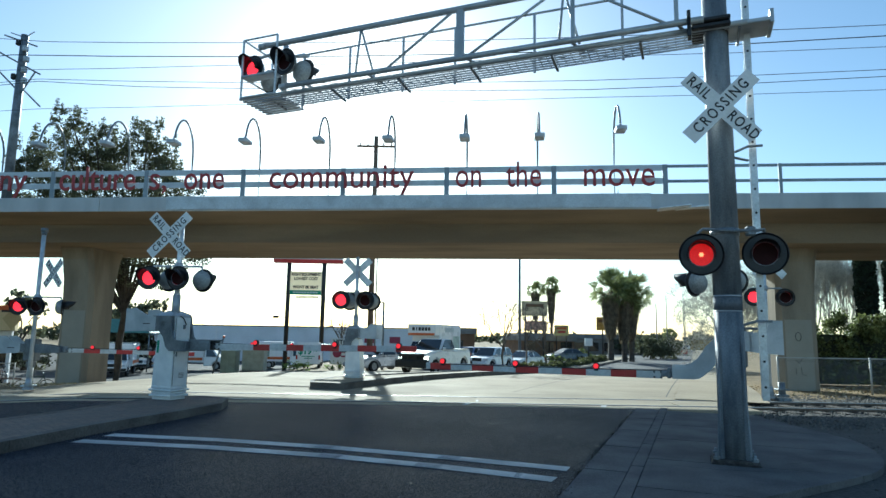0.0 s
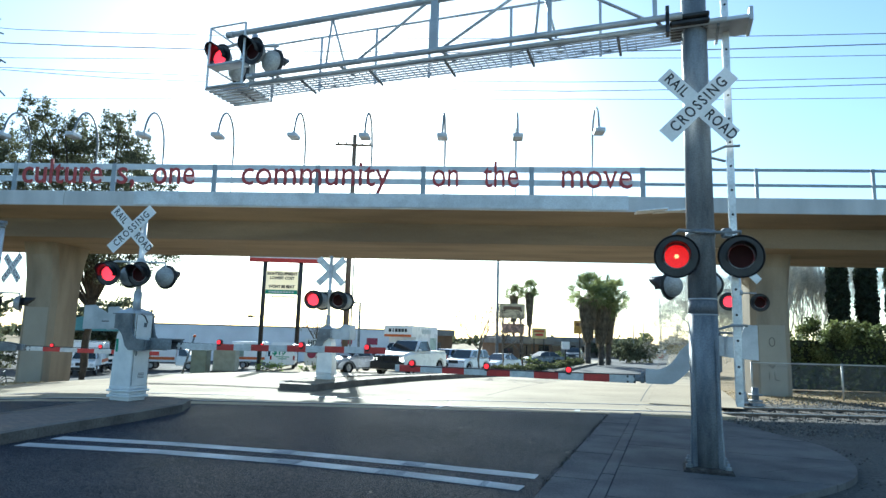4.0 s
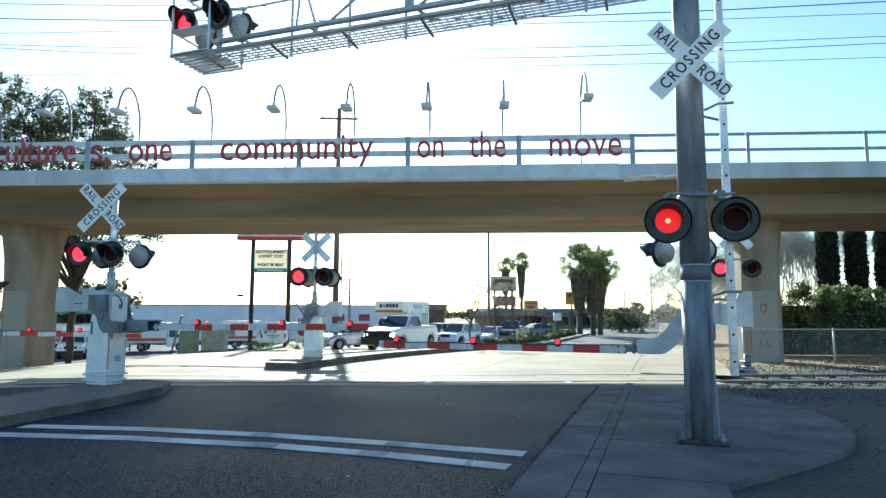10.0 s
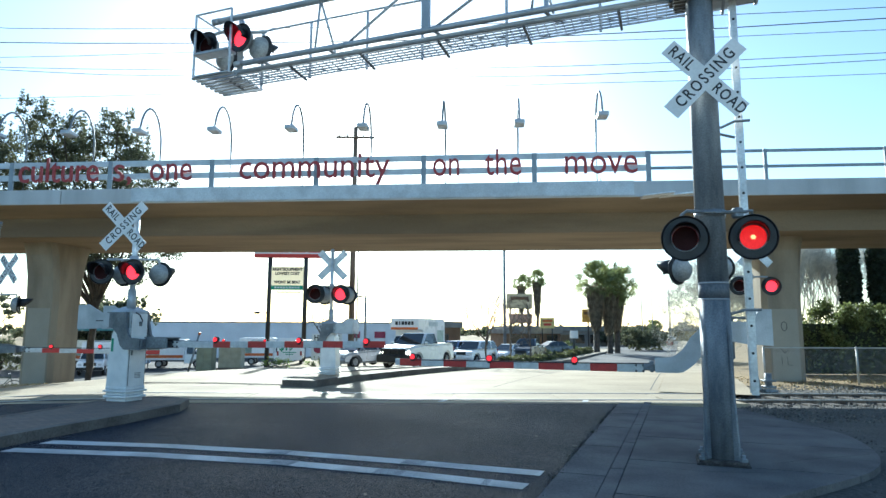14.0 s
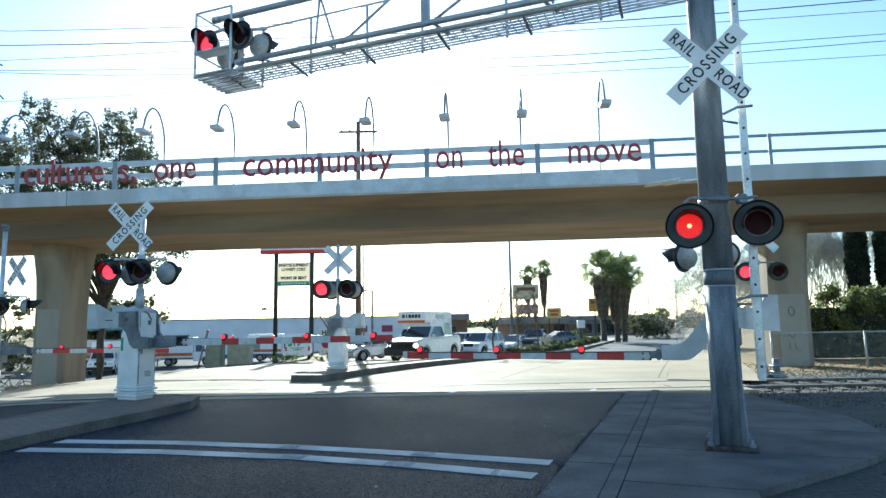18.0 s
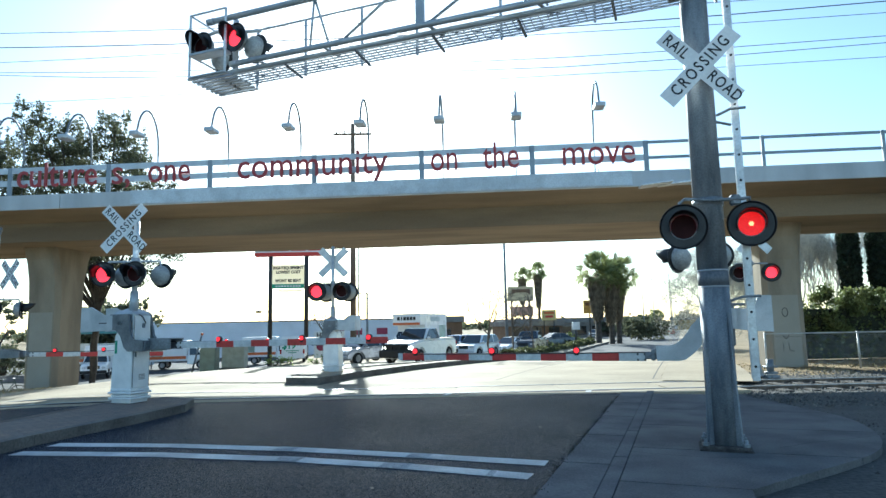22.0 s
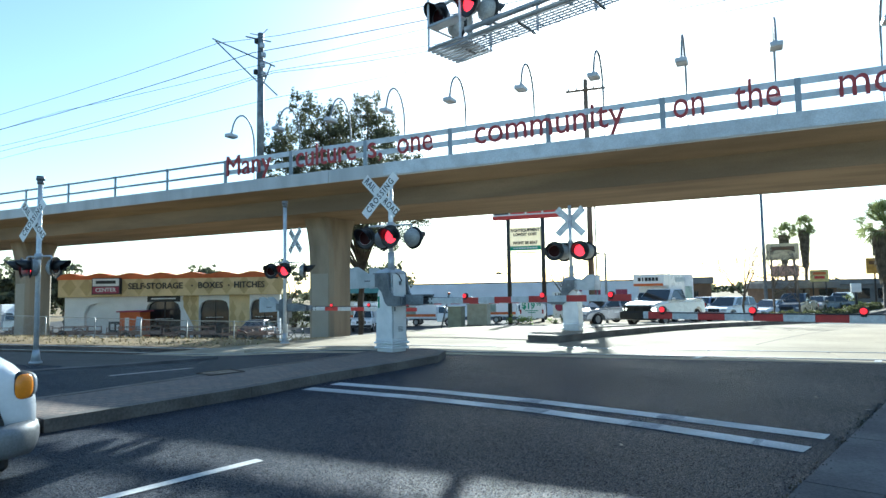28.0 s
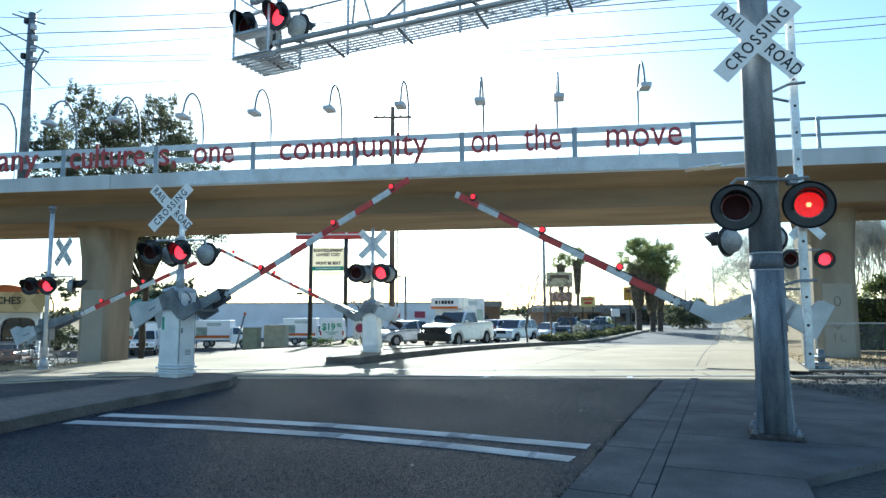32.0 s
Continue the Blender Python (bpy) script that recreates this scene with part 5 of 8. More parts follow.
# far island: cabinet gate with mast, seen from behind
crossing_gate(Matrix.Translation((-2.92, 21.35, gz(-2.92, 21.35) + 0.14)) @ Matrix.Rotation(radians(heading(-0.95, 0.2)), 4, "Z"), 1.5, 6.2, 0.53, "silver cabinet gate on the far island", "cabinet", (2.3, 3.8, 5.6), arm_y=-0.26, tail=0.85, first=1.16, red=1.9)
signal_mast(Matrix.Translation((-2.92, 21.3, gz(-2.92, 21.35) + 0.14)), 4.1, [(-0.5, -0.2, 2.6, -2, 0, 0.06), (0.32, -0.2, 2.6, -10, 1, 0.06), (-0.25, 0.2, 2.58, 172, None, 0), (0.5, 0.15, 2.58, 172, None, 0)],
            "silver crossing signal mast on the far island", z0=1.72, head=1.24, cross_z=3.58, cross_back=True, cross_x=0.0, bell=False)
# left of the oncoming lanes
signal_mast(Matrix.Translation((-11.6, 17.9, -0.12)), 4.4, [(-0.4, -0.18, 2.33, 4, 0, 0.06), (0.14, -0.22, 2.33, 2, 1, 0.06), (0.68, 0.1, 2.33, 115, None, 0)],
            "slim silver crossing signal with its gate by the oncoming lanes", cross_z=3.3, cross_x=0.34, cross_turn=-26, cross_y=0.08, cross_size=1.0)
crossing_gate(Matrix.Translation((-11.75, 18.15, -0.06)) @ Matrix.Rotation(radians(2), 4, "Z"), 1.12, 4.6, 0.08, "red and white gate arm across the oncoming lanes", "mast", (1.7, 3.0, 4.3), first=1.0, pitch=0.46)
# left on the near side
signal_mast(Matrix.Translation((-14.1, 11.4, gz(-14.1, 11.4) + 0.03)), 4.3, [(-0.38, -0.12, 2.28, -48, 0, 0.06), (0.02, -0.2, 2.28, -30, 1, 0.06), (0.42, 0.12, 2.28, 112, None, 0)],
            "slim silver crossing signal with a bell by the tracks", cross_z=3.42, cross_x=-0.12, cross_turn=-5)
# right behind the tracks
signal_mast(Matrix.Translation((9.2, 17.75, 0.0)), 4.7, [(-0.41, -0.18, 2.8, -18, 0, 0.0), (0.48, -0.18, 2.8, -18, 1, 0.0)],
            "silver crossing signal beside the concrete column", cross_z=3.85, cross_back=True, bell=False, cross_x=0.2)
bm = bmesh.new()
box(bm, (0.36, 0.3, 0.08), (0, 0, 0.04), bevel=0.01)
box(bm, (0.28, 0.24, 0.06), (0, 0, 0.14), bevel=0.01)
box(bm, (0.3, 0.26, 0.05), (0, 0, 0.3), bevel=0.01)
rod(bm, (0, 0, 0.1), (0, 0, 0.5), 0.09, seg=12)
solo("signal_pedestal", bm, GALVDK, "grey pedestal block at the foot of the signal", "pedestal", pose(9.45, 17.6, -0.05))

# ---- plants ----
LEAF = mat("tree_leaf", (0.17, 0.18, 0.105), 0.6, var=0.2, scale=2, fine=10, bump=0, island=0.45)
LEAF2 = mat("hedge_leaf", (0.2, 0.225, 0.08), 0.6, var=0.2, scale=1.2, fine=10, bump=0, island=0.5, col2=(0.075, 0.1, 0.04))
CYP = mat("cypress_leaf", (0.04, 0.058, 0.03), 0.7, var=0.2, scale=2, fine=10, bump=0, island=0.4)
PALM = mat("palm_leaf", (0.26, 0.29, 0.11), 0.55, var=0.2, scale=2, fine=10, bump=0, island=0.35)
SKIRT = mat("dry_palm_leaf", (0.3, 0.24, 0.16), 0.85, var=0.25, scale=2, fine=20, bump=0.2, island=0.3)
BARK = mat("bark", (0.1, 0.08, 0.06), 0.9, var=0.25, scale=3, fine=20, bump=0.7)
TWIG = mat("bare_twig", (0.16, 0.13, 0.1), 0.9, var=0.2, scale=3, fine=20, bump=0.2)
TWIGPALE = mat("pale_twig", (0.7, 0.66, 0.56), 0.85, var=0.2, scale=3, fine=20, bump=0.2)
HEDGEDARK = mat("low_hedge_leaf", (0.14, 0.15, 0.06), 0.65, var=0.2, scale=1.5, fine=10, bump=0, island=0.45, col2=(0.07, 0.075, 0.035))
BUSHLEAF = mat("bush_leaf", (0.3, 0.4, 0.1), 0.6, var=0.15, scale=2, fine=10, bump=0, island=0.3)


def translucent(m, share):
    """Lets light through thin leaves."""
    nt = m.node_tree
    b, out = nt.nodes["Principled BSDF"], nt.nodes["Material Output"]
    tr_, mx = nt.nodes.new("ShaderNodeBsdfTranslucent"), nt.nodes.new("ShaderNodeMixShader")
    nt.links.new(b.inputs["Base Color"].links[0].from_socket, tr_.inputs["Color"])
    mx.inputs[0].default_value = share
    nt.links.new(b.outputs[0], mx.inputs[1])
    nt.links.new(tr_.outputs[0], mx.inputs[2])
    nt.links.new(mx.outputs[0], out.inputs["Surface"])


for _m in (LEAF, LEAF2, HEDGEDARK, BUSHLEAF, CYP, PALM, SKIRT):
    translucent(_m, 0.45)


def leaves(name, pts, size, material, parent, seed, flat=0.0, label="", long=1.6):
    """Small folded leaves at the given points, turned at random."""
    rng = np.random.default_rng(seed)
    n = len(pts)
    d = rng.normal(size=(n, 3))
    d /= np.linalg.norm(d, axis=1, keepdims=True)
    q = rng.normal(size=(n, 3))
    q -= (q * d).sum(1, keepdims=True) * d
    q /= np.linalg.norm(q, axis=1, keepdims=True)
    k = size * rng.uniform(0.6, 1.4, (n, 1))
    a, b = d * k * long / 2, q * k / 2
    v = np.stack([pts - a, pts + b, pts + a, pts - b], 1).reshape(-1, 3)
    f = np.arange(4 * n).reshape(-1, 4)
    me = bpy.data.meshes.new(name)
    me.from_pydata(v.tolist(), [], f.tolist())
    me.materials.append(material)
    ob = new(name, me)
    ob.parent = parent
    return tagged(ob, label)


def clump_points(centres, per, seed, shell=0.55):
    """Points in clumps; each centre is x, y, z and a radius."""
    rng = np.random.default_rng(seed)
    out = []
    for x, y, z, r in centres:
        n = int(per * r * r)
        d = rng.normal(size=(n, 3))
        d /= np.linalg.norm(d, axis=1, keepdims=True)
        d[:, 2] *= 0.8
        rr = r * rng.uniform(shell, 1.0, (n, 1)) ** 0.7
        out.append(np.array([x, y, z]) + d * rr + rng.normal(scale=r * 0.1, size=(n, 3)))
    return np.concatenate(out)


def limb(bm, a, b, r0, r1, seg=7, bend=0.0, rng=None):
    a, b = Vector(a), Vector(b)
    pts = []
    for k in range(5):
        p = a.lerp(b, k / 4)
        if rng is not None and 0 < k < 4:
            p += Vector(rng.normal(scale=bend, size=3).tolist())
        pts.append(p)
    pipe(bm, pts, [r0 + (r1 - r0) * k / 4 for k in range(5)], seg)


def leafy_tree(base, lobes, label, seed, per=900, leaf=0.16, material=None, trunk_r=0.3, shoots=0):
    x, y = base
    z = gz(x, y) - 0.1
    ob = thing("tree", pose(x, y, z), label, "tree", "trees")
    rng = np.random.default_rng(seed)
    bm = bmesh.new()
    top = max(l[2] for l in lobes) - z
    fork = top * 0.35
    limb(bm, (0, 0, 0), (0.2, 0, fork), trunk_r, trunk_r * 0.7, 10, 0.08, rng)
    loc = [(lx - x, ly - y, lz - z, r) for lx, ly, lz, r in lobes]
    for lx, ly, lz, r in loc:
        limb(bm, (0.2, 0, fork * rng.uniform(0.8, 1.0)), (lx, ly, lz), trunk_r * 0.4, 0.03, 7, 0.2, rng)
    part("trunk", bm, BARK, ob)
    small = []
    for lx, ly, lz, r in loc:
        for _ in range(int(24 + 14 * r)):
            d = rng.normal(size=3)
            d /= np.linalg.norm(d)
            k = r * rng.uniform(0.25, 1.2)
            small.append((lx + d[0] * k, ly + d[1] * k, lz + d[2] * k * 0.95, r * rng.uniform(0.12, 0.34)))
    for lx, ly, lz, r in loc[:shoots]:   # upright young shoots out of the top
        for _ in range(5):
            dx, dy, hh = rng.normal(0, r * 0.5), rng.normal(0, r * 0.5), r * rng.uniform(1.0, 1.5)
            small += [(lx + dx, ly + dy, lz + hh * k, 0.2 - 0.03 * j) for j, k in enumerate((0.5, 0.7, 0.88, 1.0))]
    leaves("crown", clump_points(small, per, seed, 0.1), leaf, material or LEAF, ob, seed)
    return ob


def bare_tree(base, height, label, seed, material=None, spread=0.5, depth=5, r0=0.12, droop=0.0, up=0.75, kids=3):
    x, y = base
    ob = thing("bare_tree", pose(x, y, gz(x, y) - 0.05), label, "tree", "bare trees")
    rng = np.random.default_rng(seed)
    bm = bmesh.new()
    branch = bmesh.new()

    def grow(p, d, ln, r, lev):
        q = p + d * ln
        tgt = bm if lev <= 1 else branch
        pipe(tgt, [p, p.lerp(q, 0.5) + Vector(rng.normal(scale=ln * 0.04, size=3).tolist()), q], [r, r * 0.85, r * 0.65], 6 if lev < 2 else 4)
        if lev >= depth:
            return
        for _ in range(kids if lev else 4):
            nd = (d * up + Vector(rng.normal(scale=spread, size=3).tolist()) + Vector((0, 0, 0.12 - droop * lev))).normalized()
            grow(p.lerp(q, rng.uniform(0.55, 1.0)), nd, ln * rng.uniform(0.55, 0.78), max(r * 0.55, 0.005), lev + 1)
    grow(Vector((0, 0, 0)), Vector((0, 0, 1)), height * 0.36, r0, 0)
    part("trunk", bm, material or TWIG, ob)
    part("crown", branch, material or TWIG, ob)
    return ob


def palm(base, trunk_h, crown_r, label, seed, skirt=3.0, r=0.3, wide=0.3, fronds=46):
    x, y = base
    ob = thing("palm_tree", pose(x, y, gz(x, y) - 0.05), label, "palm tree", "palm trees")
    rng = np.random.default_rng(seed)
    bm = bmesh.new()
    limb(bm, (0, 0, 0), (0.15, 0.1, trunk_h), r, r * 0.75, 10, 0.05, rng)
    part("trunk", bm, BARK, ob)
    # hanging dry leaves
    n = int(1500 * skirt / 3)
    a = rng.uniform(0, math.tau, n)
    zz = trunk_h - 0.1 * crown_r - rng.uniform(0.0, 1.0, n) ** 0.8 * (skirt - 0.1 * crown_r)
    rad = r + (1.0 - (trunk_h - zz) / (skirt + 0.2)) ** 1.1 * crown_r * wide * rng.uniform(0.25, 1.0, n) + 0.05
    v, f = [], []
    for i in range(n):
        c, s_ = math.cos(a[i]), math.sin(a[i])
        ln, wd = rng.uniform(0.5, 1.2), rng.uniform(0.03, 0.09)
        p = Vector((c * rad[i], s_ * rad[i], zz[i]))
        sd = Vector((-s_, c, 0)) * wd
        dn = Vector((c * rng.uniform(-0.15, 0.25), s_ * rng.uniform(-0.15, 0.25), -ln))
        k = len(v)
        v += [p - sd, p + sd, p + dn + sd * 0.3, p + dn - sd * 0.3]
        f.append((k, k + 1, k + 2, k + 3))
    me = bpy.data.meshes.new("skirt")
    me.from_pydata([tuple(q) for q in v], [], f)
    me.materials.append(SKIRT)
    sk = new("skirt", me)
    sk.parent = ob
    tagged(sk, "hanging dry brown fronds")
    # fan fronds: a bare stem, then stiff blades spread like a hand fan, their tips hanging
    for j in range(fronds):
        az = j * 2.4 + rng.uniform(-0.3, 0.3)
        el = math.radians(-48 + 132 * ((j + rng.uniform(0, 1)) / fronds) ** 0.95)
        d = Vector((math.cos(az) * math.cos(el), math.sin(az) * math.cos(el), math.sin(el)))
        side = d.cross(UP).normalized()
        nrm = side.cross(d)
        roll = rng.uniform(-1.2, 1.2)
        side, nrm = side * math.cos(roll) + nrm * math.sin(roll), nrm * math.cos(roll) - side * math.sin(roll)
        stem = crown_r * rng.uniform(0.22, 0.64) * (1.0 if el > -0.3 else 0.85)
        v, f = [], []
        o = Vector((0.15, 0.1, trunk_h + 0.1))
        tip = o + d * stem - UP * 0.06
        w = 0.022
        v += [o - side * w, o + side * w, tip + side * w, tip - side * w]
        f.append((0, 1, 2, 3))
        nb = 13
        for b in range(nb):
            t = math.radians(-78 + 156 * b / (nb - 1))
            ld = (d * math.cos(t) + side * math.sin(t)).normalized()
            ln = crown_r * rng.uniform(0.4, 0.58) * (1 - 0.25 * abs(t) / 1.36)
            mid = tip + ld * ln * 0.55 + nrm * 0.04
            end = tip + ld * ln - UP * ln * rng.uniform(0.0, 0.22)
            pw = nrm.cross(ld).normalized() * crown_r * 0.025
            k = len(v)
            v += [tip, mid - pw, end, mid + pw]
            f.append((k, k + 1, k + 2, k + 3))
        me = bpy.data.meshes.new("frond")
        me.from_pydata([tuple(q) for q in v], [], f)
        me.materials.append(PALM)
        fr = new("frond", me)
        fr.parent = ob
    return ob


leafy_tree((-17.6, 34.3), [(-20.7, 33.3, 12.9, 0.8), (-21.3, 34.0, 12.2, 1.2), (-23.2, 34.7, 11.7, 1.1), (-23.0, 33.3, 10.6, 1.0), (-20.3, 34.0, 11.3, 1.2), (-19.5, 34.7, 11.2, 1.2), (-19.3, 33.3, 12.1, 0.8), (-17.9, 34.0, 11.6, 1.2), (-17.3, 34.7, 12.3, 1.0), (-16.4, 33.3, 12.4, 0.7), (-16.0, 34.0, 11.2, 1.0), (-16.9, 34.7, 10.7, 1.3), (-15.1, 33.3, 9.9, 0.9), (-18.4, 34.0, 10.2, 1.4), (-21.3, 34.7, 10.4, 1.5), (-14.4, 33.3, 9.2, 1.0), (-22.9, 34.0, 9.8, 1.3), (-16.9, 34.7, 9.4, 1.3), (-21.8, 33.6, 8.6, 1.6), (-19.2, 33.0, 8.4, 1.7), (-17.0, 33.4, 7.4, 1.8), (-22.5, 34.0, 7.5, 1.6), (-14.6, 34.0, 6.4, 1.7), (-15.9, 34.2, 4.9, 1.3), (-17.9, 33.6, 5.4, 1.5)],
           "dense dark green tree standing behind the overpass", 11, per=760, leaf=0.072, trunk_r=0.21, shoots=14)
leafy_tree((-33.5, 66.0), [(-33.5, 66, 2.2, 2.4), (-31.5, 66.5, 1.8, 1.9), (-36, 66, 1.6, 2.2)], "round dark green tree in the rental yard", 12, per=70, leaf=0.35)
for i, (x, y, z, r) in enumerate([(-62, 44, 2.2, 2.6), (-58, 47, 2.5, 2.4), (-66, 42, 1.6, 2.2), (-52, 60, 3.9, 1.5), (-43, 64, 4.4, 1.2), (-30.5, 66.5, 3.9, 1.3)]):
    leafy_tree((x, y), [(x, y, z, r), (x + 1.4, y + 0.4, z - 1.0, r * 0.8), (x - 1.2, y, z - 0.9, r * 0.8)], "distant green tree behind the store", 20 + i, per=60, leaf=0.34)
for i, (x, y, r) in enumerate([(-39.5, 60, 1.5), (-42.5, 62, 1.3), (-44.0, 56, 1.4), (-32.2, 64, 1.5), (-35.2, 66, 1.7)]):
    z = gz(x, y)
    leafy_tree((x, y), [(x, y, z + 1.7, r), (x + 1.3, y, z + 1.2, r * 0.9), (x - 1.2, y, z + 1.1, r * 0.85)], "grey-green bushy tree behind the rental yard", 140 + i, per=160, leaf=0.17)
palm((19.4, 72.0), 8.1, 3.0, "tall fan palm with a thick skirt of dry leaves", 31, 4.5, 0.36, 0.34, 44)
palm((21.2, 73.0), 7.4, 2.8, "fan palm beside another palm on the island", 32, 4.2, 0.34, 0.36, 40)
palm((22.5, 74.5), 8.0, 3.0, "fan palm half hidden behind two others", 33, 4.5, 0.34, 0.34, 44)
palm((18.1, 121), 11.8, 2.3, "slender distant fan palm", 34, 4.6, 0.3, 0.28, 36)
palm((21.2, 121), 12.5, 2.5, "slender distant fan palm", 35, 6.0, 0.3, 0.28, 36)
palm((54.5, 150), 4.0, 2.0, "small far palm along the road", 36, 1.6, 0.2)
for i, (x, y, r) in enumerate([(35.4, 112, 1.6), (38.0, 116, 1.4), (33.6, 118, 1.3), (58, 165, 2.2), (76, 185, 2.4)]):
    z = gz(x, y)
    leafy_tree((x, y), [(x, y, z + r * 1.5, r), (x + r, y, z + r * 1.2, r * 0.8), (x - r, y, z + r * 1.1, r * 0.8)], "distant roadside tree among the low shops", 120 + i, per=150, leaf=0.2)
bare_tree((3.48, 35.05), 5.4, "young bare street tree on the island", 41, depth=5, r0=0.07, spread=0.4)
bare_tree((5.35, 39.7), 5.3, "young bare street tree on the island", 42, depth=5, r0=0.07, spread=0.45)
bare_tree((7.45, 44.9), 5.8, "young bare street tree on the island", 43, depth=5, r0=0.07, spread=0.45)
bare_tree((-7.2, 45.0), 5.0, "bare shrub tree behind the signal", 44, depth=5, r0=0.1, spread=0.5)
bare_tree((19.4, 43.0), 8.6, "pale leafless willow leaning over the road", 45, TWIGPALE, 0.5, 6, 0.09, 0.02, 0.8, 4)
bare_tree((21.4, 46.0), 9.0, "pale leafless willow beside the road", 46, TWIGPALE, 0.5, 6, 0.09, 0.02, 0.8, 4)
for i, (x, y, h) in enumerate([(20.4, 44.5, 9.0), (21.0, 45.5, 8.6), (19.9, 43.5, 8.4)]):
    bare_tree((x, y), h, "pale leafless willow with dense fine twigs", 47 + i, TWIGPALE, 0.55, 6, 0.06, 0.03, 0.75, 4)
for i, (x, y) in enumerate([(25.2, 45), (26.1, 45.5), (27.2, 44), (28.2, 45.5), (29.2, 44.5), (30.1, 46.5), (25.6, 43), (26.6, 44.5), (27.6, 45), (28.8, 44), (29.6, 46), (30.6, 45), (31.8, 46), (33, 45)]):
    bare_tree((x, y), 10.5, "pale leafless poplar behind the hedge", 50 + i, TWIGPALE, 0.2, 5, 0.07, 0.0, 1.0, 4)


def cypress(x, y, h, r, seed):
    ob = thing("cypress", pose(x, y, gz(x, y)), "tall narrow dark green cypress behind the hedge", "tree", "cypresses")
    bm = bmesh.new()
    rod(bm, (0, 0, 0), (0, 0, h * 0.9), 0.14, 0.03, 8)
    part("trunk", bm, BARK, ob)
    rng = np.random.default_rng(seed)
    n = 11000
    z = rng.uniform(0.2, h, n)
    w = r * np.minimum(1, (h - z) / (h * 0.25)) ** 0.6 * (0.94 + 0.06 * np.sin(z * 3 + seed))
    a = rng.uniform(0, math.tau, n)
    k = rng.uniform(0.55, 1.06, n)
    leaves("crown", np.stack([np.cos(a) * w * k, np.sin(a) * w * k, z], 1), 0.14, CYP, ob, seed)
for i, (x, y) in enumerate([(28.1, 41.2), (30.0, 41.1), (32.0, 41.0), (34.4, 40.8), (36.4, 40.6)]):
    cypress(x, y, 9.5, 0.68, 60 + i)


def hedge(name, label, x0, y0, x1, y1, h, w, n, leaf, seed, material):
    ob = thing(name, pose(0, 0, 0), label, "hedge")
    rng = np.random.default_rng(seed)
    L = math.hypot(x1 - x0, y1 - y0)
    t, u, v = rng.uniform(0, 1, n), rng.uniform(-1, 1, n), rng.uniform(0, 1, n)
    # keep to the outside of a rounded bank with an uneven top
    push = rng.uniform(0, 1, n)
    u = np.where(push < 0.5, np.sign(u) * (0.75 + 0.25 * np.abs(u)), u)
    v = np.where(push >= 0.5, 0.72 + 0.28 * v, v)
    nx, ny = -(y1 - y0) / L, (x1 - x0) / L
    top = h * (0.86 + 0.14 * np.sin(t * L * 1.3 + seed) + 0.07 * np.sin(t * L * 3.7))
    x = x0 + (x1 - x0) * t + nx * u * w * (1 - 0.45 * v ** 3)
    y = y0 + (y1 - y0) * t + ny * u * w * (1 - 0.45 * v ** 3)
    z = np.array([gz(p, q) for p, q in zip(x, y)]) + v * top
    pts = np.stack([x, y, z], 1) + rng.normal(scale=leaf * 0.5, size=(n, 3))
    if h > 1:   # clumps that stand out of the top and the face, with hollows between
        cl = []
        for _ in range(int(L * 6)):
            q, up_ = rng.uniform(0, 1), rng.uniform(0.35, 1.0)
            ff = -1 if ny > 0 else 1
            off = ff * w * rng.uniform(0.7, 1.15) * (1 - 0.3 * up_)
            cx, cy = x0 + (x1 - x0) * q + nx * off, y0 + (y1 - y0) * q + ny * off
            cl.append((cx, cy, gz(cx, cy) + h * up_ * 0.98, rng.uniform(0.2, 0.5)))
        pts = np.concatenate([pts[: n // 2], clump_points(cl, 1500, seed + 1, 0.2)])
    leaves("foliage", pts, leaf, material, ob, seed)
    # boxes behind the leaves; the hedge's inner shade is put into their dark colour
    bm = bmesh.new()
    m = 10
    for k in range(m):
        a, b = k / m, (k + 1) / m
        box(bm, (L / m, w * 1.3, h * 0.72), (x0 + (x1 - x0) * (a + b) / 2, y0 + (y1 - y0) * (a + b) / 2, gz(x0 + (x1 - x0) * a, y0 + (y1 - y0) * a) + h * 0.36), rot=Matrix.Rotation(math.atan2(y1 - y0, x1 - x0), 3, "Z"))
    part("core", bm, mat("hedge_shade", (0.03, 0.036, 0.018), 0.9, bump=0), ob, "boxes coloured dark for the shade inside the hedge")
    return ob
hedge("ivy_hedge", "tall overgrown green hedge behind the chain-link fence", 14.6, 27.4, 40, 26.0, 2.85, 1.3, 46000, 0.085, 71, LEAF2)
for a0, a1, sd, h in ((22, 28.6, 72, 0.62), (29.4, 36, 73, 0.66), (36.8, 46, 74, 0.64), (46.7, 58, 75, 0.75)):
    p, q = rd(a0, -8.5), rd(a1, -8.4)
    hedge("low_hedge", "clipped low green hedge on the island", *p, *q, h, 0.5, 6500, 0.09, sd, HEDGEDARK)
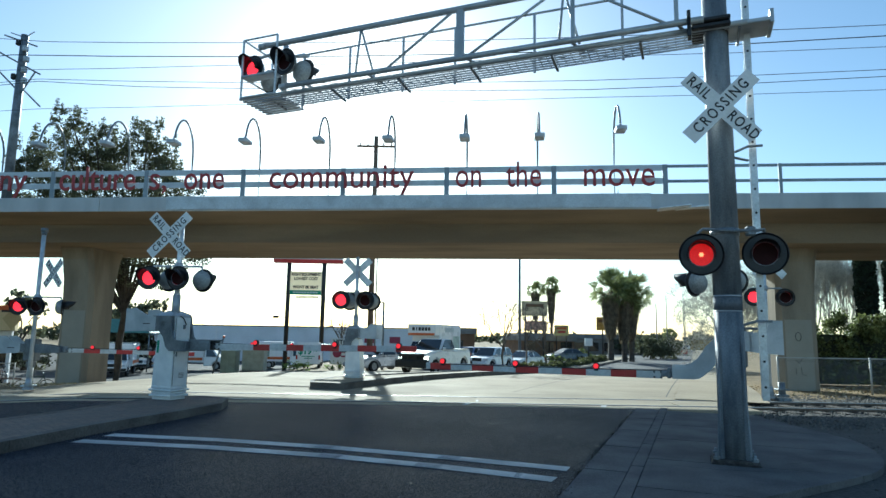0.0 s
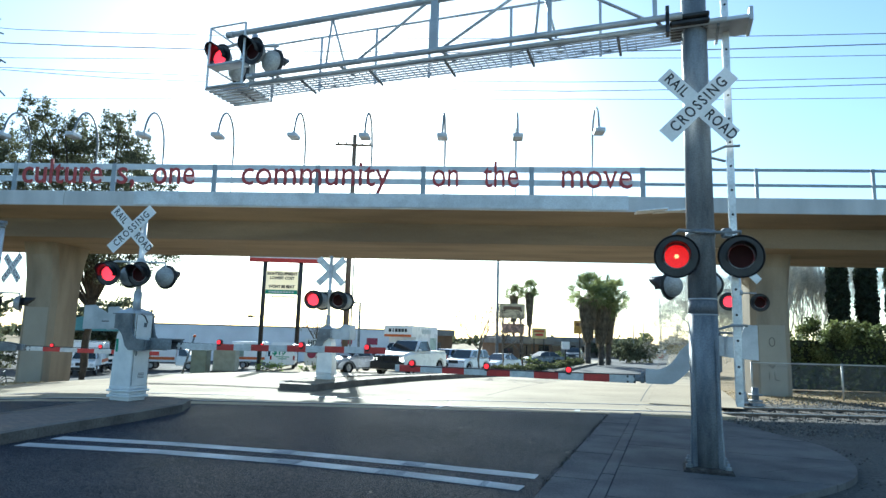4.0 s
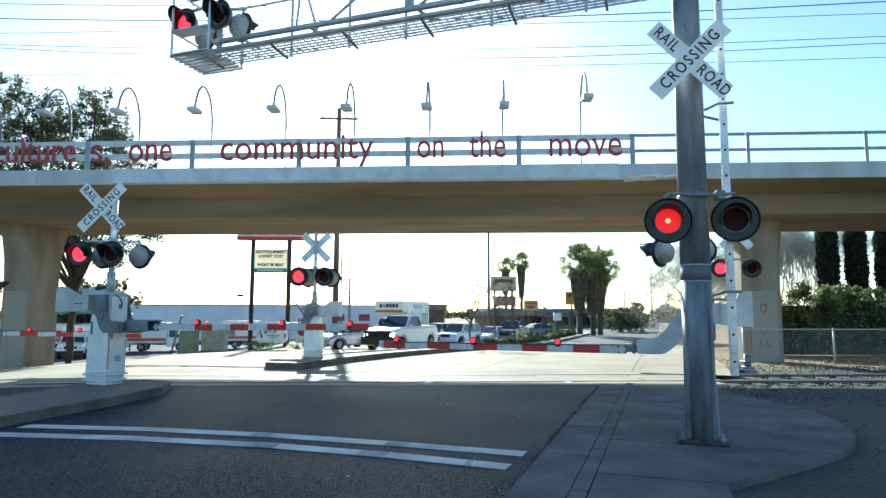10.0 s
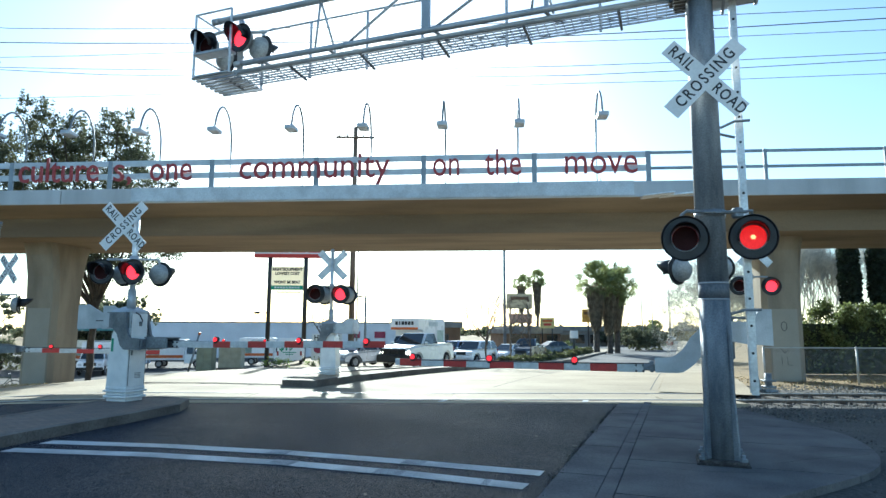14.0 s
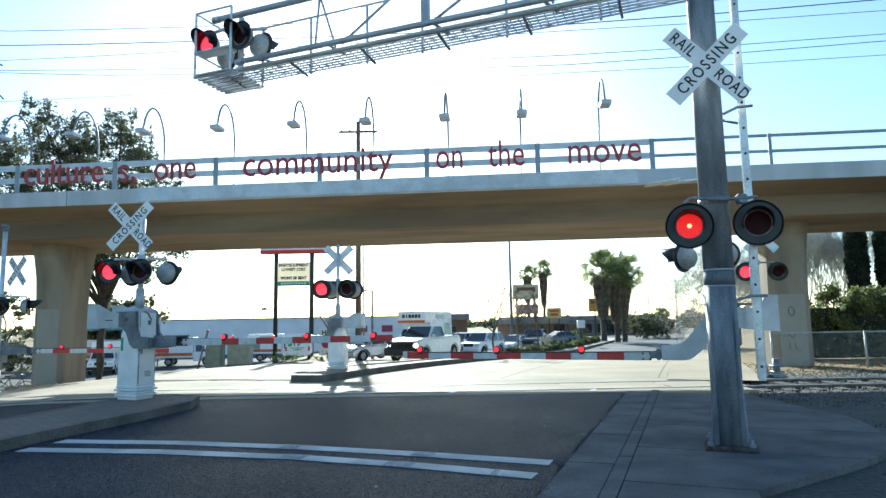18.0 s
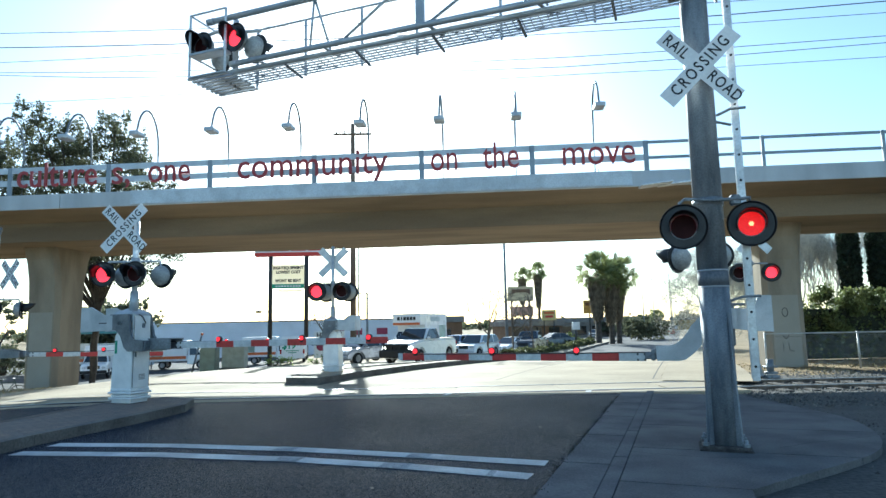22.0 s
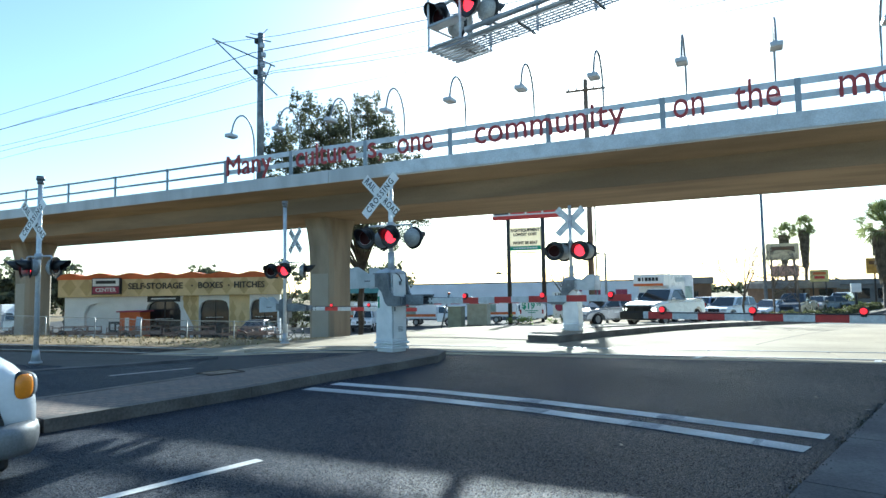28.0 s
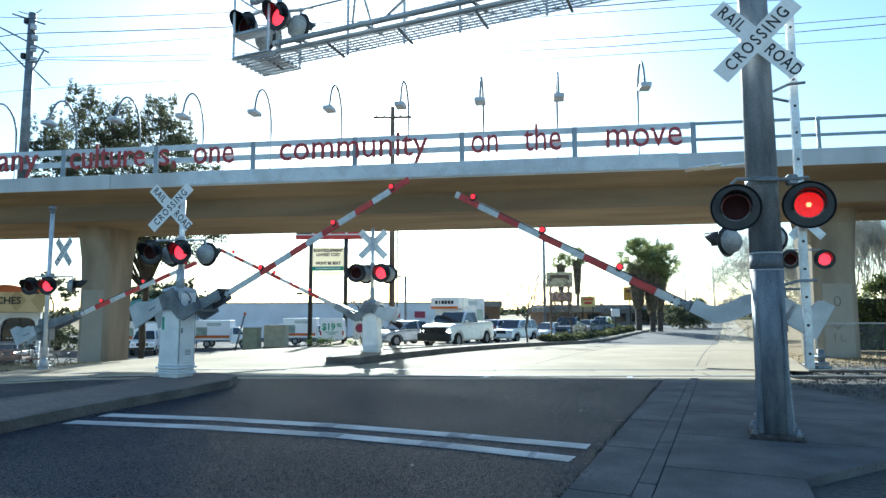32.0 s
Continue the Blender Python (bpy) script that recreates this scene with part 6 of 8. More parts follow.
for i, (x, y, r) in enumerate([(11.6, 66, 0.55), (15.3, 69, 0.85), (13.6, 68, 0.6), (28.5, 86, 0.9), (30.5, 88, 1.0), (32.5, 90, 0.9)]):
    z = gz(x, y)
    leafy_tree((x, y), [(x, y, z + 2.3, 1.2), (x + 1.1, y, z + 1.5, 1.1), (x - 1.0, y, z + 1.3, 1.15), (x + 0.3, y - 0.5, z + 0.9, 0.9)] if i > 2 else [(x, y, z + r * 0.8, r), (x + 1, y, z + r * 0.7, r * 0.8), (x - 1, y, z + r * 0.7, r * 0.8)], "bushy olive-green tree by the road" if i > 2 else "rounded green shrub by the road", 80 + i, per=420 if i > 2 else 110, leaf=0.13 if i > 2 else 0.25, material=LEAF if i > 2 else LEAF2, trunk_r=0.1)
for i, (x, y) in enumerate([(-9.4, 39.6), (-8.9, 39.9), (-6.9, 40.2)]):
    z = gz(x, y)
    leafy_tree((x, y), [(x, y, z + 0.2, 0.32), (x + 0.45, y, z + 0.18, 0.28), (x - 0.35, y, z + 0.15, 0.25)], "small bright green bush at the sign posts", 90 + i, per=900, leaf=0.055, material=BUSHLEAF, trunk_r=0.03)

# dry grass tufts on the verges
rng = np.random.default_rng(5)
n = 5200
gx = np.concatenate([rng.uniform(-45, -12.5, n), rng.uniform(9.5, 40, n // 2)])
gy = np.concatenate([rng.uniform(18.2, 27, n), rng.uniform(18.5, 25, n // 2)])
gpt = np.stack([gx, gy, np.array([gz(p, q) for p, q in zip(gx, gy)]) - 0.06], 1)
gr = leaves("dry_grass", gpt, 0.045, mat("dry_grass", (0.42, 0.33, 0.17), 0.9, bump=0, island=0.4), None, 6, long=2.4)
tagged(gr, "dry yellow grass and litter on the dirt verge", "grass", kind="stuff")
# stones in the gravel
n = 6000
sx, sy = np.concatenate([rng.uniform(6.9, 20, n), rng.uniform(-30, -11.5, n)]), np.concatenate([rng.uniform(12.0, 19.5, n), rng.uniform(13.0, 16.9, n)])
sv, sf = [], []
for i in range(2 * n):
    p, k = (sx[i], sy[i], gz(sx[i], sy[i]) - 0.06), rng.uniform(0.015, 0.04)
    j = len(sv)
    sv += [(p[0] + k, p[1], p[2]), (p[0] - k * 0.6, p[1] + k, p[2]), (p[0] - k * 0.6, p[1] - k, p[2]), (p[0], p[1], p[2] + k * 1.2)]
    sf += [(j, j + 1, j + 3), (j + 1, j + 2, j + 3), (j + 2, j, j + 3)]
for i in range(9000):
    x_, y_ = rng.uniform(3.4, 13.0), rng.uniform(4.2, 14.0)
    if x_ < 4.3 + 0.55 * (y_ - 6.3) and x_ < 6.8:
        continue
    k = rng.uniform(0.008, 0.03)
    q0, t_ = noise.noise(Vector((x_ * 0.7, y_ * 0.7, 0))) * 0.04 + gz(x_, y_) - 0.059, rng.uniform(0, math.tau)
    j = len(sv)
    sv += [(x_ + k * math.cos(t_), y_ + k * math.sin(t_), q0), (x_ + k * math.cos(t_ + 2.0), y_ + k * math.sin(t_ + 2.0), q0), (x_ + k * math.cos(t_ + 4.2), y_ + k * math.sin(t_ + 4.2), q0), (x_ + k * 0.2, y_, q0 + k * rng.uniform(0.6, 1.3))]
    sf += [(j, j + 1, j + 3), (j + 1, j + 2, j + 3), (j + 2, j, j + 3)]
me = bpy.data.meshes.new("stones")
me.from_pydata(sv, [], sf)
me.materials.append(mat("stone_chips", (0.13, 0.12, 0.105), 0.9, var=0.2, bump=0, island=0.5))
tagged(new("ballast_stones", me), "loose grey ballast stones beside the rails", "stones", kind="stuff")

# ---- wires and poles of the overpass ----
cat_x = BR @ Matrix.Translation((-26.7, 4.0, 6.06))
cp = thing("catenary_pole", cat_x, "tall steel catenary pole with brackets and insulators on the overpass", "catenary pole")
bm = bmesh.new()
rod(bm, (0, 0, 0), (0, 0, 8.6), 0.2, 0.15, 14)
part("pole", bm, GALVDK, cp)
for pts in ([(-2.7, -0.6, 8.65), (1.45, -0.6, 6.45)], [(-2.5, -0.6, 8.5), (0, 0, 5.95)], [(1.2, -0.6, 6.55), (0.1, 0, 5.85)], [(0.3, -0.1, 6.0), (1.6, -0.6, 5.0)], [(-1.0, 0, 8.65), (0.65, 0, 8.05)]):
    bm = bmesh.new()
    rod(bm, *pts, 0.035, seg=8)
    part("bracket", bm, GALVDK, cp)
for x, z in ((-0.15, 8.2), (-0.2, 6.6), (0.25, 6.9), (0.3, 6.4), (0.2, 7.9), (0.3, 7.4)):
    bm = bmesh.new()
    box(bm, (0.2, 0.2, 0.26), (x, -0.12, z), bevel=0.03)
    part("insulator_box", bm, GALV if x > 0 else DARKMETAL, cp)
for x in (-0.7, 0.45):
    bm = bmesh.new()
    rod(bm, (0, 0, 8.5), (x, 0, 8.75), 0.025, seg=6)
    part("bracket", bm, GALV, cp)
def wire(n, r, pts):
    """A wire along the overpass at offset n behind its railing, through heights pts (s, z)."""
    bm = bmesh.new()
    way = []
    for (s0, za), (s1, zb) in zip(pts, pts[1:]):
        k = max(2, int((s1 - s0) / 5))
        way += [(s0 + (s1 - s0) * i / k, n, za + (zb - za) * i / k - 0.0012 * (s1 - s0) ** 2 * (i / k) * (1 - i / k)) for i in range(k)]
    way.append((pts[-1][0], n, pts[-1][1]))
    pipe(bm, way, r, 5)
    solo("overhead_wire", bm, WIRE, "thin dark overhead wire above the overpass", "wire", BR, "overhead wires")


wire(3.4, 0.014, [(-75, 12.4), (-48, 13.4), (-29, 14.4), (-25, 14.0), (-17.6, 13.7), (3.4, 13.44), (10, 13.52), (45, 14.2)])
wire(3.4, 0.02, [(-75, 11.0), (-48, 12.4), (-26.7, 13.45), (-17, 13.06), (-2, 12.83), (10, 13.09), (45, 13.9)])
wire(3.4, 0.012, [(-75, 12.2), (-42, 12.7), (-26.7, 12.75), (-17, 12.67), (-2, 12.58), (10, 12.64), (45, 13.0)])
wire(3.4, 0.013, [(-75, 10.5), (-48, 11.3), (-25.3, 12.3), (-17, 11.92), (-2, 11.6), (10, 11.75), (45, 12.3)])
wire(3.4, 0.014, [(-75, 9.6), (-48, 10.95), (-25.3, 12.2), (-20.6, 11.83), (-17, 11.67), (-2, 11.22), (10, 11.49), (45, 12.2)])
wire(3.4, 0.011, [(-75, 10.2), (-44, 10.65), (-25.1, 10.95), (-16.5, 10.94), (-2, 10.9), (10, 10.95), (45, 11.2)])
WOODPOLE = mat("weathered_pole_wood", (0.24, 0.17, 0.12), 0.85, var=0.15, scale=2, fine=30, bump=0.3, col2=(0.15, 0.1, 0.07), stretch=(1, 1, 0.15))
up_ob = thing("utility_pole", pose(-4.4, 38.7, gz(-4.4, 38.7) - 0.2), "tall brown wooden utility pole with a crossarm", "utility pole")
bm = bmesh.new()
rod(bm, (0, 0, 0), (0, 0, 15.0), 0.2, 0.13, 10)
part("pole", bm, WOODPOLE, up_ob)
bm = bmesh.new()
box(bm, (2.4, 0.1, 0.12), (0, -0.15, 14.3))
part("crossarm", bm, WOODPOLE, up_ob)
for x in (-1.0, -0.5, 0.5, 1.0):
    bm = bmesh.new()
    rod(bm, (x, -0.15, 14.36), (x, -0.15, 14.56), 0.05, 0.03, 8)
    part("insulator", bm, HOUSINGGREY, up_ob)


def plain_pole(x, y, h, label, r=0.08, arm=0.0):
    ob = thing("lamp_post", pose(x, y, gz(x, y) - 0.1), label, "lamp post", "lamp posts")
    bm = bmesh.new()
    rod(bm, (0, 0, 0), (0, 0, h), r, r * 0.7, 10)
    part("pole", bm, GALVDK, ob)
    if arm:
        bm = bmesh.new()
        rod(bm, (0, 0, h), (arm, 0, h + 0.02), 0.04, seg=6)
        box(bm, (0.4, 0.25, 0.1), (arm, 0, h), bevel=0.02)
        part("lamp_arm", bm, GALVDK, ob)
plain_pole(7.5, 60.3, 10.5, "plain grey lamp post on the island", 0.16)
plain_pole(-4.1, 44, 4.75, "dark post with a flat lamp head", 0.1, -0.5)
plain_pole(-4.4, 41.5, 8.5, "thin grey post behind the signal", 0.06)
for x, y, h in ((46, 128, 12), (58, 150, 14), (68, 175, 14), (36, 105, 9)):
    plain_pole(x, y, h, "thin distant lamp post along the road", 0.12)
ww = thing("traffic_light", pose(82, 200, gz(82, 200)), "far traffic lights on a mast arm, showing green", "traffic light")
bm = bmesh.new()
rod(bm, (6, 0, 0), (6, 0, 4.6), 0.15, 0.12, 8)
rod(bm, (6, 0, 3.9), (-4, 0, 4.1), 0.09, 0.06, 8)
part("mast", bm, GALVDK, ww)
for x in (-2.2, 1.9):
    bm = bmesh.new()
    box(bm, (0.5, 0.4, 1.2), (x, 0, 3.75), bevel=0.03)
    hd = part("signal_head", bm, BLACK, ww)
    bm = bmesh.new()
    rod(bm, (x, -0.24, 3.4), (x, -0.2, 3.4), 0.2, seg=12)
    part("green_lens", bm, glow("signal_green", (0.02, 0.9, 0.45), 2.5), hd, "lit green lens")

# ---- fences ----
def chain_fence(name, label, pts, h, lift=0.0):
    ob = thing(name, pose(0, 0, 0), label, "fence")
    FW = mat("fence_wire", (0.5, 0.5, 0.48), 0.5, 0.4, bump=0)
    wires = ([], [])
    for (x0, y0), (x1, y1) in zip(pts, pts[1:]):
        L = math.hypot(x1 - x0, y1 - y0)
        m = max(1, round(L / 3.0))
        for k in range(m + 1):
            x, y = x0 + (x1 - x0) * k / m, y0 + (y1 - y0) * k / m
            bm = bmesh.new()
            rod(bm, (x, y, gz(x, y) - 0.2), (x, y, gz(x, y) + lift + h + 0.04), 0.032, seg=8)
            part("post", bm, FW, ob)
            if k < m:
                xb, yb = x0 + (x1 - x0) * (k + 1) / m, y0 + (y1 - y0) * (k + 1) / m
                bm = bmesh.new()
                rod(bm, (x, y, gz(x, y) + lift + h), (xb, yb, gz(xb, yb) + lift + h), 0.022, seg=6)
                part("top_rail", bm, FW, ob)
        st = 0.085
        nn = int((L + h) / st)
        d = Vector(((x1 - x0) / L, (y1 - y0) / L, 0))
        for k in range(nn):
            for sgn in (1, -1):
                a0 = k * st - (h if sgn > 0 else 0)
                lo, hi = (a0, a0 + h) if sgn > 0 else (a0 + h, a0)
                if sgn < 0:
                    lo, hi = a0, a0 - h
                z0, z1 = 0.03, h
                def clip(s0, zz0, s1, zz1):
                    if s0 > s1:
                        s0, zz0, s1, zz1 = s1, zz1, s0, zz0
                    if s1 < 0 or s0 > L:
                        return None
                    if s0 < 0:
                        zz0, s0 = zz0 + (zz1 - zz0) * (0 - s0) / (s1 - s0), 0
                    if s1 > L:
                        zz1, s1 = zz0 + (zz1 - zz0) * (L - s0) / (s1 - s0), L
                    return s0, zz0, s1, zz1
                c = clip(lo, z0, hi, z1)
                if not c:
                    continue
                s0, za, s1, zb = c
                p, q = Vector((x0, y0, 0)) + d * s0, Vector((x0, y0, 0)) + d * s1
                p.z, q.z = gz(p.x, p.y) + lift + za, gz(q.x, q.y) + lift + zb
                w = 0.0024
                nrm = Vector((-d.y, d.x, 0)) * w
                upv = Vector((0, 0, w))
                j = len(wires[0])
                wires[0].extend([tuple(p + upv), tuple(p + nrm - upv), tuple(p - nrm - upv), tuple(q + upv), tuple(q + nrm - upv), tuple(q - nrm - upv)])
                wires[1].extend([(j, j + 1, j + 4, j + 3), (j + 1, j + 2, j + 5, j + 4), (j + 2, j, j + 3, j + 5)])
    me = bpy.data.meshes.new("wire_mesh")
    me.from_pydata(wires[0], [], wires[1])
    me.materials.append(FW)
    o = new("wire_mesh", me)
    o.parent = ob
    o["kind"] = "stuff"
    return ob
chain_fence("chain_fence", "low grey chain-link fence in front of the hedge", [(11.35, 21.3), (41.35, 19.5)], 1.06)
chain_fence("chain_fence", "grey chain-link fence along the rental yard", [(-46, 24.0), (-30.7, 27.2), (-20.3, 30.2)], 1.4)

# ---- buildings and signs ----
TAN = mat("tan_stucco", (0.72, 0.56, 0.3), 0.85, var=0.08, scale=1, fine=20, bump=0.2)
LOZENGE = mat("tan_lozenge", (0.55, 0.41, 0.2), 0.85, var=0.08, scale=1, fine=20, bump=0.2)
STUCCO = mat("white_stucco", (0.82, 0.82, 0.81), 0.85, var=0.06, scale=0.8, fine=20, bump=0.2)
ORANGE = mat("orange_paint", (0.62, 0.14, 0.03), 0.6, var=0.1, scale=1.5, bump=0.1)
DARKGLASS = glass("dark_window", (0.015, 0.018, 0.022), 0.08)
MAROON = mat("maroon_panel", (0.3, 0.03, 0.07), 0.5, var=0.05, bump=0)
WHITEP = mat("white_panel", (0.78, 0.78, 0.76), 0.5, var=0.05, scale=2, bump=0.03)
WALLWHITE = mat("warehouse_white", (0.74, 0.76, 0.8), 0.8, var=0.06, scale=0.4, fine=8, bump=0.1)
BROWN = mat("brown_wall", (0.2, 0.12, 0.07), 0.85, var=0.12, scale=0.8, bump=0.1)
ROOF = mat("roof_grey", (0.25, 0.24, 0.23), 0.9, var=0.15, scale=0.6, bump=0.2)
CREAM = mat("reader_board_cream", (0.92, 0.86, 0.7), 0.55, var=0.04, scale=2, bump=0)
translucent(CREAM, 0.4)
BLACKPOLE = mat("black_pole_paint", (0.02, 0.02, 0.022), 0.5, var=0.1, bump=0.05)
REDP = mat("red_panel", (0.55, 0.04, 0.03), 0.5, var=0.06, bump=0)

# store: x along its front, z up, facing -y
SX0, SY0 = -43.7, 35.61
SL = 16.5
STORE = Matrix.Translation((SX0, SY0, 0)) @ Matrix.Rotation(math.atan2(6.02, 16.12), 4, "Z")
store = thing("store_building", STORE, "low tan and white rental store with a wavy orange roof edge", "building")
zb, z_band, z_top = -2.6, 1.45, 3.0
arches = [(1.5, 4.3, 0.95, 0), (6.2, 8.9, 1.05, 1), (10.3, 12.6, 1.1, 1), (14.2, 16.3, 1.1, 1)]
bm = bmesh.new()
xs = [0.0]
for a, b, t, _ in arches:
    xs += [a, b]
xs.append(SL)
for i in range(0, len(xs), 2):
    box(bm, (xs[i + 1] - xs[i], 0.4, z_band - zb), ((xs[i] + xs[i + 1]) / 2, 0.2, (z_band + zb) / 2))
for a, b, t, _ in arches:
    n = 16
    r = (b - a) / 2
    prev = None
    for k in range(n):
        x0, x1 = a + (b - a) * k / n, a + (b - a) * (k + 1) / n
        f = lambda x: t - 0.75 + 0.75 * max(0.0, 1 - abs((x - a - r) / r) ** 4.0) ** 0.5
        vs = [[bm.verts.new((x, y, z)) for x, z in ((x0, f(x0)), (x1, f(x1)), (x1, z_band), (x0, z_band))] for y in (0.0, 0.4)]
        bm.faces.new(vs[0])
        bm.faces.new(vs[1][::-1])
        bm.faces.new((vs[0][0], vs[1][0], vs[1][1], vs[0][1]))
part("front_wall", bm, [STUCCO], store, "white stuccoed front with arched openings")
for x0, x1 in ((9.1, 10.28), (12.62, 14.18)):
    bm = bmesh.new()
    box(bm, (x1 - x0, 0.03, z_band - zb), ((x0 + x1) / 2, -0.012, (z_band + zb) / 2))
    part("tan_pier", bm, TAN, store, "tan painted wall between the arches")
bm = bmesh.new()
prism(bm, [(9.05, zb), (10.25, zb), (9.9, -0.9), (9.05, 0.7)], 0, 0.012)
bmesh.ops.rotate(bm, verts=bm.verts, matrix=Matrix.Rotation(radians(90), 3, "X"))
bmesh.ops.translate(bm, verts=bm.verts, vec=(0, -0.045, 0))
part("white_swoop", bm, STUCCO, store, "white painted swoop on the tan wall")
bm = bmesh.new()
box(bm, (SL + 0.5, 0.8, z_top - z_band), (SL / 2, -0.1, (z_top + z_band) / 2), bevel=0.02)
part("fascia", bm, TAN, store, "tan roof fascia with a diamond pattern")
for k in range(13):
    x = 0.6 + k * 1.33
    bm = bmesh.new()
    prism(bm, [(x - 0.55, (z_top + z_band) / 2), (x, z_band + 0.05), (x + 0.55, (z_top + z_band) / 2), (x, z_top - 0.05)], 0, 0.012)
    bmesh.ops.rotate(bm, verts=bm.verts, matrix=Matrix.Rotation(radians(90), 3, "X"))
    bmesh.ops.translate(bm, verts=bm.verts, vec=(0, -0.503, 0))
    part("lozenge", bm, LOZENGE, store)
for k in range(9):
    x = 9.3 + (k % 2) * 0.6 if k < 6 else 12.9 + (k % 2) * 0.7
    z = -0.3 + (k // 2 % 3) * 0.75
    bm = bmesh.new()
    prism(bm, [(x - 0.28, z), (x, z - 0.6), (x + 0.28, z), (x, z + 0.6)], 0, 0.012)
    bmesh.ops.rotate(bm, verts=bm.verts, matrix=Matrix.Rotation(radians(90), 3, "X"))
    bmesh.ops.translate(bm, verts=bm.verts, vec=(0, -0.03, 0))
    part("lozenge", bm, LOZENGE, store)
bm = bmesh.new()
n = 72
prof = []
for k in range(n + 1):
    x = -0.3 + (SL + 0.6) * k / n
    prof.append((x, z_top + 0.16 + 0.1 * math.sin(x * 2.7)))
poly = prof + [(prof[-1][0], z_top - 0.22), (prof[0][0], z_top - 0.22)]
prism(bm, poly, 0, 0.95)
bmesh.ops.rotate(bm, verts=bm.verts, matrix=Matrix.Rotation(radians(90), 3, "X"))
bmesh.ops.translate(bm, verts=bm.verts, vec=(0, 0.4, 0))
part("roof_edge", bm, ORANGE, store, "wavy orange tile roof edge")
bm = bmesh.new()
prism(bm, [(0, 0.6), (SL - 0.1, 0.6), (SL - 2.9, 10.6), (0, 10.6)], zb, z_top - 0.2)
part("hall", bm, STUCCO, store)
for a, b, t, dark in arches:
    bm = bmesh.new()
    box(bm, (b - a, 0.05, t - zb), ((a + b) / 2, 0.36, (t + zb) / 2))
    w = part("window" if dark else "blind_arch", bm, DARKGLASS if dark else STUCCO, store, "dark arched shop window" if dark else "walled-up white arch")
    if dark:
        bm = bmesh.new()
        box(bm, (0.06, 0.06, t - zb), ((a + b) / 2, 0.31, (t + zb) / 2))
        part("mullion", bm, DARKMETAL, w)
        for k in range(7):
            bm = bmesh.new()
            box(bm, (0.13, 0.01, 0.05), ((a + b) / 2 - 0.65 + k * 0.2, 0.325, t - 1.35))
            part("notice_bar", bm, WHITEP, w)
bm = bmesh.new()
box(bm, (2.5, 0.06, 0.5), (7.6, -0.05, 1.25), bevel=0.01)
hb = part("header_sign", bm, DARKMETAL, store, "dark header board")
bm = bmesh.new()
box(bm, (1.9, 0.01, 0.1), (7.6, -0.087, 1.25))
part("notice", bm, WHITEP, hb, "pale unreadable line")
# lit box sign and the store's words
bm = bmesh.new()
box(bm, (2.15, 0.3, 1.25), (3.55, -0.66, 2.25), bevel=0.02)
sg = part("box_sign", bm, DARKMETAL, store, "box sign with a white and a maroon panel")
bm = bmesh.new()
box(bm, (1.98, 0.02, 0.56), (3.55, -0.82, 2.54))
part("upper_panel", bm, WHITEP, sg)
bm = bmesh.new()
box(bm, (1.5, 0.02, 0.24), (3.55, -0.835, 2.56), bevel=0.0)
part("logo_shape", bm, INK, sg, "plain dark logo bar")
bm = bmesh.new()
box(bm, (1.98, 0.02, 0.5), (3.55, -0.82, 1.96))
part("lower_panel", bm, MAROON, sg)
text_part("lettering", "CENTER", 0.42, WHITEP, sg, pose(3.55, -0.84, 1.96), 0.01)
for word, x, w in (("SELF-STORAGE", 7.17, 0.98), ("BOXES", 11.35, 0.98), ("HITCHES", 14.3, 0.92)):
    text_part("lettering", word, 0.64, INK, store, pose(x, -0.53, 2.2), 0.04, w, "black raised letters", bold=0.02)
for x in (9.95, 12.75):
    bm = bmesh.new()
    rod(bm, (x, -0.55, 2.2), (x, -0.5, 2.2), 0.07, seg=10)
    part("dot", bm, INK, store)
bm = bmesh.new()
box(bm, (0.55, 0.02, 0.2), (16.2, -0.52, 2.75))
part("number_bar", bm, INK, store, "unreadable dark bar")
bm = bmesh.new()
box(bm, (0.03, 11, 0.5), (-0.03, 5.5, 2.2))
part("side_band", bm, WALLWHITE, store, "pale blue side wall band")
# things before the store
kiosk = thing("orange_shed", STORE @ Matrix.Translation((6.1, -1.4, gz(-38.5, 36.5))), "small orange shed with a pale door before the store", "shed")
bm = bmesh.new()
box(bm, (1.5, 1.6, 2.0), (0, 0, 1.0), bevel=0.02)
part("wall", bm, ORANGE, kiosk)
bm = bmesh.new()
box(bm, (1.95, 1.8, 0.1), (0, 0, 2.05), bevel=0.02)
part("roof", bm, MAROON, kiosk)
bm = bmesh.new()
box(bm, (0.3, 0.03, 1.5), (-0.2, -0.81, 0.85))
part("door", bm, WHITEP, kiosk, "pale door panel")
bm = bmesh.new()
box(bm, (0.45, 0.03, 1.6), (0.62, -0.82, 0.85), rot=Matrix.Rotation(radians(8), 3, "Y"))
part("sign_panel", bm, mat("pale_blue_panel", (0.5, 0.6, 0.72), 0.5, bump=0), kiosk, "pale blue leaning panel")
poster = thing("window_poster", STORE @ Matrix.Translation((4.15, -0.02, -0.9)), "dark poster with pale blocks on the white wall", "poster")
bm = bmesh.new()
box(bm, (1.5, 0.03, 0.9), (0, 0, 0))
part("board", bm, INK, poster)
for k in range(3):
    bm = bmesh.new()
    box(bm, (0.28, 0.02, 0.45), (-0.45 + k * 0.45, -0.02, 0.05 - 0.05 * (k % 2)))
    part("block", bm, WHITEP, poster)

# long white warehouse
wh = thing("warehouse", pose(-43, 88, 0), "long low white warehouse behind the yard", "building")
bm = bmesh.new()
box(bm, (44, 18, 5.2), (19.0, 9, -0.1), bevel=0.05)
part("wall", bm, WALLWHITE, wh)
bm = bmesh.new()
